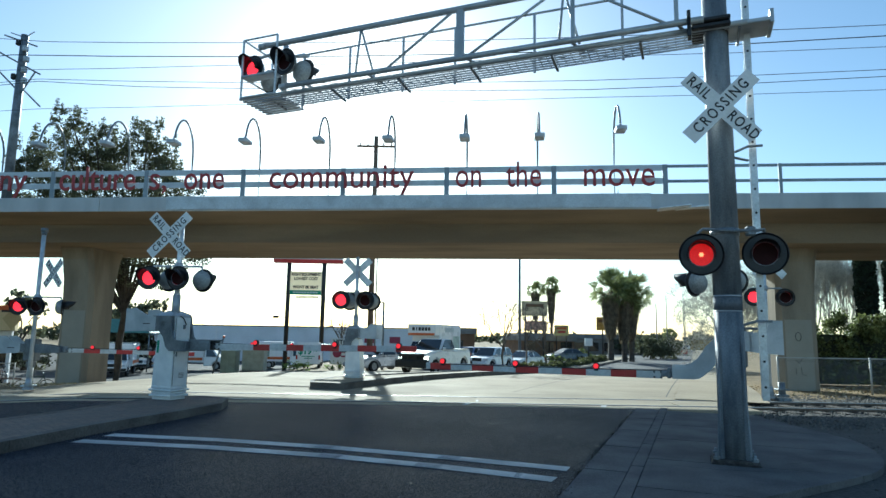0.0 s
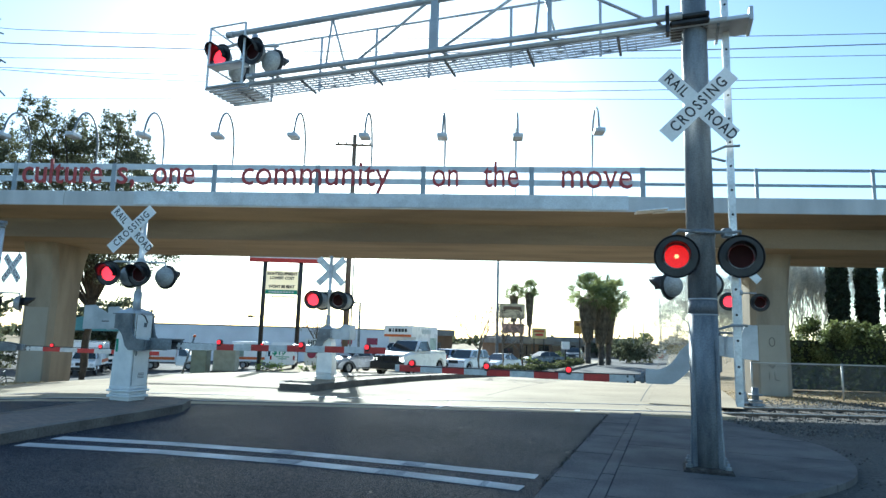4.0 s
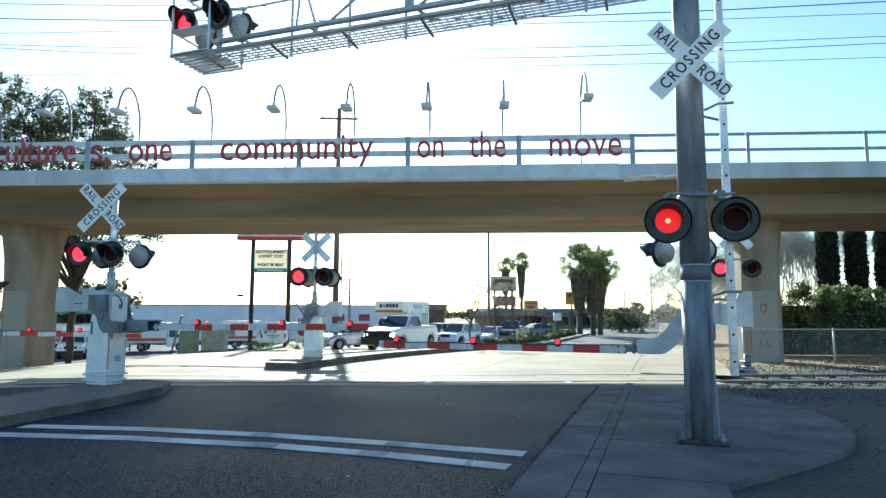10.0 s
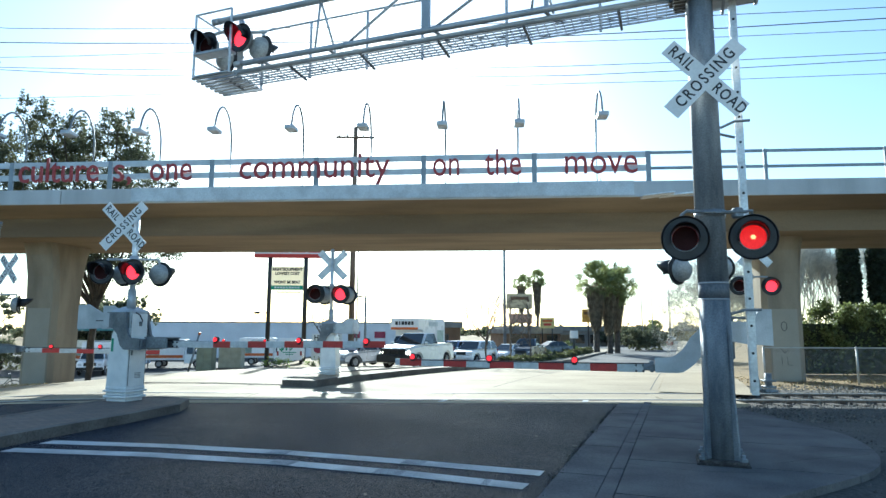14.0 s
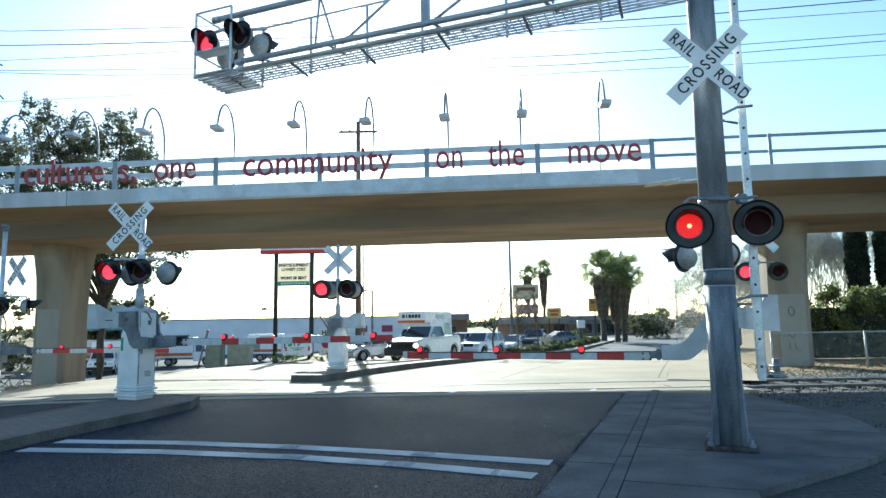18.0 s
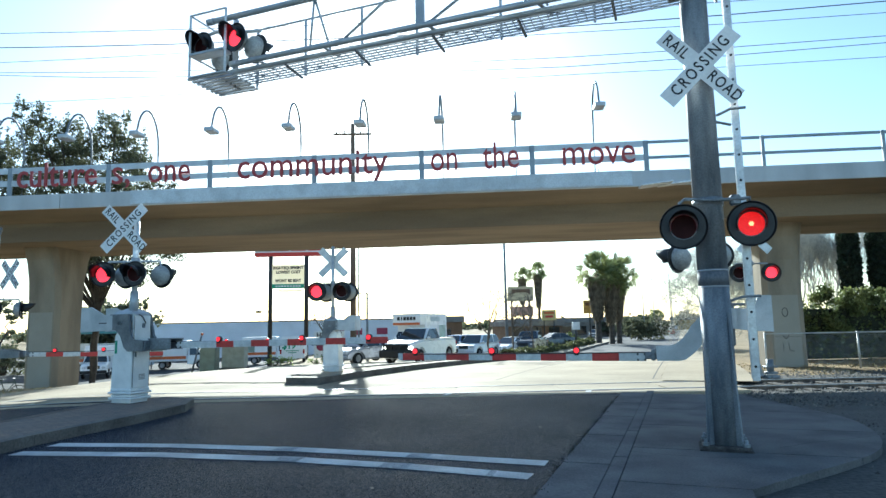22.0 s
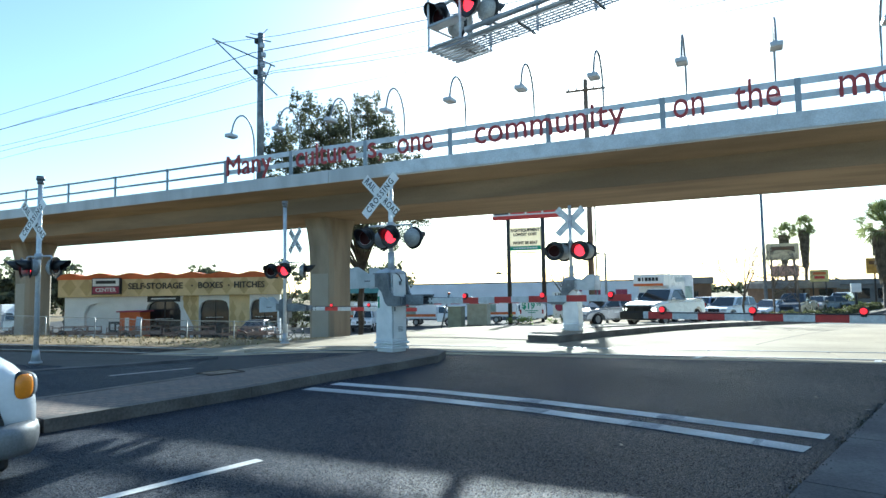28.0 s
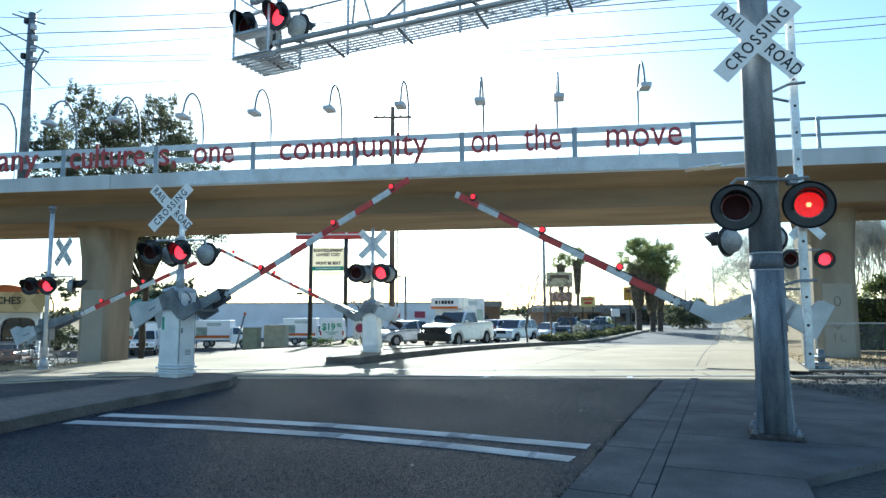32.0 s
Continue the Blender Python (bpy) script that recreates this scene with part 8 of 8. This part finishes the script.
def box_truck(m, label, L=6.4, box_h=2.4, box_l=4.2):
    """A white rental truck with a box body and a low cab; coloured bands in place of lettering."""
    W = 2.2
    ob = thing("box_truck", m, label, "truck", "rental trucks")
    f, b = L / 2, -L / 2
    r = 0.38
    wf, wr = f - 0.95, b + 1.3
    arch = arch_cut(None, (wf,), r + 0.08, 0.42)
    bm = side_solid(bmesh.new(), [(b + box_l, 0.42)] + arch + [(f, 0.42), (f, 1.0), (f - 0.1, 1.15), (f - 0.9, 1.3), (b + box_l, 1.3)], 1.95, 0.06, 0.05)
    part("cab_body", bm, WHITE_PAINT, ob)
    greenhouse(ob, b + box_l + 0.02, f - 0.75, b + box_l + 0.05, f - 1.35, 1.28, 2.05, 1.9, 1.55, WHITE_PAINT, (0.1, 0.95))
    bm = bmesh.new()
    box(bm, (box_l, W, box_h), (b + box_l / 2, 0, 0.75 + box_h / 2), bevel=0.04)
    bx_ = part("cargo_box", bm, WHITE_PAINT, ob)
    if box_h > 2.1:
        bm = bmesh.new()
        box(bm, (0.9, W, 0.85), (b + box_l + 0.44, 0, 0.75 + box_h - 0.43), bevel=0.05)
        att = part("attic", bm, WHITE_PAINT, ob, "box part over the cab")
        bm = bmesh.new()
        for k, w in enumerate((0.2, 0.09, 0.2, 0.2, 0.2, 0.18)):
            box(bm, (0.02, w, 0.24), (b + box_l + 0.9, -0.62 + k * 0.25, 0.75 + box_h - 0.36))
        part("logo_shape", bm, INK, att, "row of plain dark logo bars")
        bm = bmesh.new()
        box(bm, (0.022, W * 0.96, 0.17), (b + box_l + 0.9, 0, 0.75 + box_h - 0.74))
        part("band", bm, ORANGE, att)
    for sy in (-1, 1):
        bm = bmesh.new()
        box(bm, (box_l * 0.96, 0.015, 0.28), (b + box_l / 2, sy * (W / 2 + 0.004), 1.1))
        part("band", bm, ORANGE, bx_, "orange side band")
        bm = bmesh.new()
        box(bm, (box_l * 0.4, 0.015, 0.32), (b + box_l * 0.55, sy * (W / 2 + 0.004), 0.75 + box_h - 0.4))
        part("logo_shape", bm, mat("faded_logo", (0.5, 0.55, 0.55), 0.5, var=0.1, bump=0), bx_, "faded plain logo bar")
        bm = bmesh.new()
        box(bm, (box_l * 0.3, 0.012, box_h * 0.42), (b + box_l * 0.22, sy * (W / 2 + 0.004), 0.75 + box_h * 0.45))
        part("printed_panel", bm, mat("faded_green_print", (0.42, 0.52, 0.44), 0.5, var=0.2, scale=1.5, bump=0), bx_, "faded printed picture panel")
        bm = bmesh.new()
        box(bm, (0.1, 0.3, 0.2), (f - 0.03, sy * 0.72, 0.9), bevel=0.04)
        part("headlight", bm, HEAD, ob)
    bm = bmesh.new()
    box(bm, (0.16, 1.95, 0.24), (f + 0.02, 0, 0.56), bevel=0.04)
    part("front_bumper", bm, BUMPER, ob)
    bm = bmesh.new()
    box(bm, (0.06, 0.9, 0.26), (f, 0, 0.92), bevel=0.02)
    part("grille", bm, BUMPER, ob)
    wheel_set(ob, (wr, wf), 1.8, r)
    return ob


def on_road(s, a, turn=0.0, back=True):
    x, y = rd(s, a)
    return pose(x, y, gz(x, y) + 0.005, 0, 0, heading(-U.x, -U.y) + turn if back else heading(U.x, U.y) + turn)


# waiting in the oncoming lanes
pk = car("pickup", pose(-0.25, 36.0, gz(0, 36.0) + 0.005, 0, 0, heading(-U.x, -U.y) - 5), WHITE_PAINT, "white single-cab pickup with a black push bumper, waiting", "waiting cars", True)
bm = bmesh.new()
box(bm, (0.3, 1.95, 0.42), (2.85, 0, 0.58), bevel=0.06)
box(bm, (0.1, 1.5, 0.12), (2.9, 0, 1.02), bevel=0.03)
for y in (-0.7, -0.25, 0.25, 0.7):
    box(bm, (0.1, 0.1, 0.4), (2.9, y, 0.85), bevel=0.02)
box(bm, (0.06, 1.3, 0.4), (2.82, 0, 0.88), bevel=0.02)
part("push_bumper", bm, BUMPER, pk, "heavy black push bumper")
car("sedan", pose(-3.5, 38.2, gz(-3.5, 38.2) + 0.005, 0, 0, heading(-0.68, -0.73)), SILVER, "silver sedan waiting beside the pickup", "waiting cars", False)
car("suv", on_road(31.4, -13.3, -9), WHITE_PAINT, "white sport utility car waiting behind the pickup", "waiting cars")
car("sedan", on_road(36.0, -11.9, -14), WHITE_PAINT, "white sedan waiting in the queue", "waiting cars")
car("suv", on_road(34.5, -16.2, -2), BLUECAR, "blue car half hidden behind the pickup", "waiting cars")
car("sedan", on_road(29.5, -16.6, -2), WHITE_PAINT, "white car half hidden behind the truck", "waiting cars")
tr = box_truck(pose(-0.7, 48.2, gz(0, 47) + 0.005, 0, 0, heading(-0.36, -0.93)), "white rental box truck with orange bands and a faded print", 6.8, 2.55, 4.7)
car("sedan", pose(13.6, 68.5, gz(13.6, 68) + 0.005, 0, 0, 200), DARKP, "dark parked car behind the hedge", "parked cars")
for i, (s, a, k, p, lab) in enumerate([(112, -3.4, "sedan", WHITE_PAINT, "white car far along the road"), (124, -3.2, "suv", DARKP, "dark car far along the road"), (136, -2.8, "sedan", SILVER, "silver car far along the road"), (150, -2.2, "suv", WHITE_PAINT, "white car far along the road"), (165, -1.6, "sedan", TANP, "tan car far along the road"), (182, -1.0, "sedan", WHITE_PAINT, "white car far along the road")]):
    car(k, on_road(s, a), p, lab, "far cars")
# cars that drive
queue_truck = car("pickup", on_road(38.0, -10.7, 0), DARKP, "grey pickup that drives up and joins the queue", "driving cars")
late_sedan = car("sedan", on_road(53.0, -12.4, 0), TANP, "tan sedan that drives up late and waits", "driving cars")
late_suv = car("suv", on_road(62.0, -12.3, 0), WHITE_PAINT, "white car that drives up late and waits", "driving cars")
leaver = car("sedan", on_road(70, -2.6, 0, False), DARKP, "dark car driving away along the road", "driving cars")
leaver2 = car("sedan", on_road(112, -1.0, 0, False), REDCAR, "red car that pulls out and drives away along the road", "driving cars")
# rental trucks in the yard
for i, (x, y, rz, h) in enumerate([(-24.7, 64.4, 8, 2.0), (-17.1, 69.5, 5, 2.1), (-27.9, 55.0, -72, 1.9), (-57, 40, 20, 2.0)]):
    box_truck(pose(x, y, gz(x, y), 0, 0, rz), ("white rental truck with an orange band parked in the yard", "white rental van parked nose out in the yard")[i % 2], 5.8, h, 3.6)
pt = box_truck(pose(-30.6, 60.9, gz(-30.6, 60.9), 0, 0, -38), "white rental truck with a price lettered on its windscreen", 5.8, 1.95, 3.6)
text_part("lettering", "$19", 0.62, WHITEP, pt, pose(1.87, 0.05, 1.66, -38, 0, 90), 0.01, 1.0, "price on the windscreen", bold=0.03)
# delivery van with its price on the side
pv = thing("cargo_van", pose(-10.6, 50.9, gz(-10.6, 50.9), 0, 0, 99), "white cargo van with a green price painted on its rear doors", "van")
bm = side_solid(bmesh.new(), [(-2.4, 0.35)] + arch_cut(None, (-1.5, 1.6), 0.42, 0.35) + [(2.4, 0.35), (2.4, 0.95), (1.9, 1.15), (1.2, 1.95), (-2.35, 2.0), (-2.4, 1.8)], 1.9, 0.07, 0.1)
part("body", bm, WHITE_PAINT, pv)
wheel_set(pv, (-1.5, 1.6), 1.65, 0.35)
bm = bmesh.new()
box(bm, (0.75, 1.94, 0.5), (1.25, 0, 1.45), bevel=0.05)
part("cab_window", bm, CARGLASS, pv)
text_part("lettering", "$19", 0.7, GREENP, pv, pose(-2.43, 0.24, 1.3, 0, 0, -90), 0.01, 0.95, "green painted price", bold=0.03)
text_part("lettering", "95", 0.4, GREENP, pv, pose(-2.43, -0.55, 1.42, 0, 0, -90), 0.01, 0.95, bold=0.03)
for z, w in ((0.92, 1.0), (0.78, 0.6)):
    bm = bmesh.new()
    box(bm, (0.012, w, 0.06), (-2.41, 0, z))
    part("printed_bar", bm, GREENP, pv)
bm = bmesh.new()
box(bm, (0.012, 0.02, 1.3), (-2.41, 0, 1.15))
part("door_seam", bm, DARKMETAL, pv)
for sy in (-1, 1):
    bm = bmesh.new()
    box(bm, (0.04, 0.12, 0.32), (-2.41, sy * 0.85, 0.85), bevel=0.01)
    part("tail_light", bm, TAIL, pv)
# parked cars and trailers behind the yard fence
for x, y, rz, k, p, lab in ((-27.3, 37.6, 112, "sedan", DARKP, "dark car parked behind the yard fence"),):
    car(k, pose(x, y, gz(x, y), 0, 0, rz), p, lab, "yard cars")
TRAILER = mat("trailer_grey", (0.3, 0.2, 0.16), 0.7, 0.1, var=0.25, bump=0.1)
for i, (x, y) in enumerate([(-37.5, 31.4), (-33.5, 32.6), (-29.6, 33.4), (-40.8, 30.4), (-25.6, 34.2)]):
    ob = thing("utility_trailer", pose(x, y, gz(x, y), 0, 0, 18 + 4 * (i % 3)), "low rusty red-grey utility trailer behind the fence", "trailer", "trailers")
    bm = bmesh.new()
    box(bm, (2.9, 1.6, 0.1), (0, 0, 0.55))
    part("bed", bm, TRAILER, ob)
    for sy in (-0.8, 0.8):
        bm = bmesh.new()
        box(bm, (2.9, 0.05, 0.1), (0, sy, 0.64), bevel=0.01)
        for q in range(4):
            box(bm, (0.05, 0.05, 0.3), (-1.4 + q * 0.93, sy, 0.8))
        box(bm, (2.9, 0.05, 0.05), (0, sy, 0.97), bevel=0.01)
        part("side_board", bm, TRAILER, ob)
        bm = bmesh.new()
        pipe(bm, [(0.42 * math.cos(a) - 0.2, sy * 1.12, 0.38 + 0.42 * math.sin(a)) for a in [math.pi * k / 6 for k in range(7)]], 0.05, 6)
        part("mudguard", bm, TRAILER, ob)
        w = new("wheel", SHARED[("tyre", 0.33, 0.22)])
        w.parent, w.location = ob, (-0.2, sy * 1.1, 0.33)
    bm = bmesh.new()
    rod(bm, (1.4, 0, 0.5), (2.6, 0, 0.45), 0.05, seg=6)
    part("drawbar", bm, TRAILER, ob)
# bicycle leaning by the signal
bike = thing("bicycle", pose(-18.9, 29.6, gz(-18.9, 29.6), 0, 0, 22), "dark bicycle standing at the end of the yard fence", "bicycle")
for x in (-0.5, 0.5):
    bm = bmesh.new()
    pts = [(x + 0.33 * math.cos(k * math.tau / 20), 0, 0.34 + 0.33 * math.sin(k * math.tau / 20)) for k in range(21)]
    pipe(bm, pts, 0.02, 6)
    part("wheel", bm, TYRE, bike)
bm = bmesh.new()
for p, q in (((-0.5, 0, 0.34), (-0.15, 0, 0.8)), ((-0.15, 0, 0.8), (0.35, 0, 0.82)), ((0.5, 0, 0.34), (0.32, 0, 0.95)), ((0.0, 0, 0.34), (-0.18, 0, 0.9)), ((0.0, 0, 0.34), (0.35, 0, 0.8)), ((-0.5, 0, 0.34), (0.0, 0, 0.34))):
    rod(bm, p, q, 0.02, seg=6)
rod(bm, (0.3, -0.25, 0.98), (0.3, 0.25, 0.98), 0.015, seg=6)
box(bm, (0.25, 0.1, 0.05), (-0.2, 0, 0.93), bevel=0.02)
part("bike_frame", bm, mat("bike_green", (0.03, 0.06, 0.05), 0.4, bump=0), bike)

# white van beside the camera
vx, vy = rd(-15.47, -5.5)
van = thing("van", pose(vx, vy, 0.0, 0, 0, heading(U.x, U.y)), "white full-size van with a chrome bumper, waiting at the line", "van")
bm = side_solid(bmesh.new(), [(-2.75, 0.38)] + arch_cut(None, (-2.0,), 0.47, 0.38) + [(1.66, 0.38), (1.66, 1.2), (-2.7, 1.26), (-2.75, 0.8)], 1.98, 0.1, 0.06)
part("body", bm, WHITE_PAINT, van)
bm = bmesh.new()
rings = []
for x, top, w in ((1.6, 1.2, 0.985), (2.0, 1.18, 0.985), (2.3, 1.14, 0.98), (2.5, 1.09, 0.97), (2.65, 1.03, 0.955), (2.76, 0.95, 0.93), (2.84, 0.86, 0.895), (2.89, 0.76, 0.85), (2.91, 0.68, 0.8)):
    zc, h = (top + 0.4) / 2, (top - 0.4) / 2
    ring = []
    for k in range(40):
        c, s_ = math.cos(k * math.tau / 40), math.sin(k * math.tau / 40)
        ring.append(bm.verts.new((x, w * math.copysign(abs(c) ** 0.36, c), zc + h * math.copysign(abs(s_) ** 0.42, s_))))
    rings.append(ring)
for r0, r1 in zip(rings, rings[1:]):
    for k in range(40):
        bm.faces.new((r0[k], r0[(k + 1) % 40], r1[(k + 1) % 40], r1[k]))
bm.faces.new(rings[0])
bm.faces.new(rings[-1][::-1])
bmesh.ops.recalc_face_normals(bm, faces=bm.faces)
soft(bm, 60)
part("hood", bm, WHITE_PAINT, van, "rounded white hood and fenders")
for sy in (-1, 1):
    # no opening in the fender: a black disc stands for the arch's shade
    bm = bmesh.new()
    rod(bm, (2.2, sy * 0.9, 0.42), (2.2, sy * 0.99, 0.42), 0.46, seg=28)
    part("wheel_arch", bm, BUMPER, van, "black disc standing for the shade in the front wheel arch")
greenhouse(van, -2.68, 1.85, -2.55, 1.05, 1.16, 1.95, 1.92, 1.6, WHITE_PAINT, (0.02, 0.35, 0.68, 0.97))
wheel_set(van, (-2.0, 2.2), 1.8, 0.39, 0.25)
bm = bmesh.new()
path = [(2.6, -0.99), (2.7, -0.975), (2.82, -0.91), (2.89, -0.75), (2.94, -0.35), (2.95, 0), (2.94, 0.35), (2.89, 0.75), (2.82, 0.91), (2.7, 0.975), (2.6, 0.99)]
sect = [(0.0, 0.24), (0.03, 0.25), (0.05, 0.3), (0.06, 0.36), (0.06, 0.42), (0.045, 0.47), (0.0, 0.5), (-0.08, 0.49), (-0.08, 0.25)]
rows = []
for i, (x, y) in enumerate(path):
    p0, p1 = Vector(path[max(0, i - 1)]), Vector(path[min(len(path) - 1, i + 1)])
    d = (p1 - p0).normalized()
    rows.append([bm.verts.new((x + d.y * o, y - d.x * o, z)) for o, z in sect])
for r0, r1 in zip(rows, rows[1:]):
    for k in range(len(sect)):
        bm.faces.new((r0[k], r0[(k + 1) % len(sect)], r1[(k + 1) % len(sect)], r1[k]))
bm.faces.new(rows[0])
bm.faces.new(rows[-1][::-1])
bmesh.ops.recalc_face_normals(bm, faces=bm.faces)
soft(bm, 50)
part("front_bumper", bm, mat("dull_bumper", (0.24, 0.25, 0.26), 0.45, 0.4, var=0.12, scale=4, bump=0.03), van, "worn chrome bumper")
bm = bmesh.new()
box(bm, (0.1, 1.8, 0.14), (2.66, 0, 0.2), bevel=0.03)
part("valance", bm, BUMPER, van)
for sy in (-1, 1):
    for nm, m_, c_, r_, turn in (("lamp_bezel", BUMPER, (2.79, 0.878, 0.772), (0.094, 0.05, 0.118), -26), ("side_marker", AMBER, (2.785, 0.893, 0.772), (0.078, 0.05, 0.103), -26), ("headlight", HEAD, (2.835, 0.77, 0.772), (0.04, 0.115, 0.1), -24)):
        bm = bmesh.new()
        bmesh.ops.create_uvsphere(bm, u_segments=20, v_segments=12, radius=1.0)
        for v in bm.verts:
            v.co = Vector([r_[i] * math.copysign(abs(v.co[i]) ** 0.7, v.co[i]) for i in range(3)])
        bmesh.ops.rotate(bm, verts=bm.verts, matrix=Matrix.Rotation(radians(turn * sy), 3, "Z"))
        bmesh.ops.translate(bm, verts=bm.verts, vec=(c_[0], sy * c_[1], c_[2]))
        soft(bm, 80)
        part(nm, bm, m_, van, {"lamp_bezel": "dark rim round the lamps", "side_marker": "amber wrap-around marker lens", "headlight": "clear headlight"}[nm])
    bm = bmesh.new()
    box(bm, (0.1, 0.012, 0.04), (2.5, sy * 0.978, 0.8), bevel=0.004)
    part("badge", bm, DARKMETAL, van, "small dark badge")
    bm = bmesh.new()
    box(bm, (0.14, 0.24, 0.3), (1.5, sy * 1.14, 1.35), bevel=0.05)
    part("mirror", bm, BUMPER, van)
bm = bmesh.new()
box(bm, (0.06, 1.0, 0.26), (2.9, 0, 0.72), bevel=0.02)
part("grille", bm, BUMPER, van)


# ---- what moves: flashing lenses and rising gates ----
def flash_rows(home, phase, lag):
    """The lens turns its lit face out for one half of the beat."""
    def at(deg):
        return Matrix.Translation(home) @ Matrix.Rotation(radians(deg), 4, "Z")
    rows = []
    ev = []
    k = -3
    while True:
        a = 1.745 + 1.19 * k + lag
        ev += [(a, 1), (a + 0.57, 0)]
        k += 1
        if a > 33:
            break
    state = [s for t, s in ev if t <= 0]
    state = state[-1] if state else 0
    angle = 0 if state == phase else 180
    rows.append((0.0, at(angle)))
    for t, s in ev:
        if t < 0.1 or t > 31.9:
            continue
        for dt, d in ((-0.06, 0), (-0.03, 0), (-0.015, 0), (-0.005, 60), (0.005, 120), (0.015, 180), (0.03, 180), (0.06, 180)):
            rows.append((t + dt, at(angle + d)))
        angle += 180
    rows.append((32.0, at(angle)))
    return rows


def motions():
    for board, phase, lag in LED_BOARDS:
        home = Vector(board.location)
        if phase is None:
            board.rotation_euler = (0, 0, math.pi)
        else:
            walk(board, flash_rows(home, phase, lag))
    def drive(ob, rows, a, back=True):
        walk(ob, [(t, on_road(s, a, 0, back)) for t, s in rows])
    drive(queue_truck, ((0, 118), (2, 97), (3, 84), (3.5, 77), (5.5, 51), (6.5, 42), (7.5, 38.3), (9, 38), (32, 38)), -10.7)
    drive(late_sedan, ((0, 300), (16, 150), (24, 75), (26.5, 57), (28, 53.2), (29, 53), (32, 53)), -12.4)
    drive(late_suv, ((0, 330), (16, 175), (24, 95), (27, 68), (29, 62.2), (30, 62), (32, 62)), -12.3)
    drive(leaver, ((0, 88), (8, 170), (16, 260), (32, 440)), -2.6, False)
    drive(leaver2, ((0, 112), (20, 112), (24, 118), (28, 150), (32, 200)), -1.0, False)
    for arm, zp, top in GATES:
        rows = [(t, Matrix.Translation((0, 0, zp)) @ Matrix.Rotation(-radians(d * top / 28.5), 4, "Y")) for t, d in
                ((0, 0), (30.5, 0), (30.7, 0.3), (31.0, 6.5), (31.25, 13), (31.5, 18.5), (31.75, 23.5), (32, 28.5))]
        walk(arm, rows)


motions()
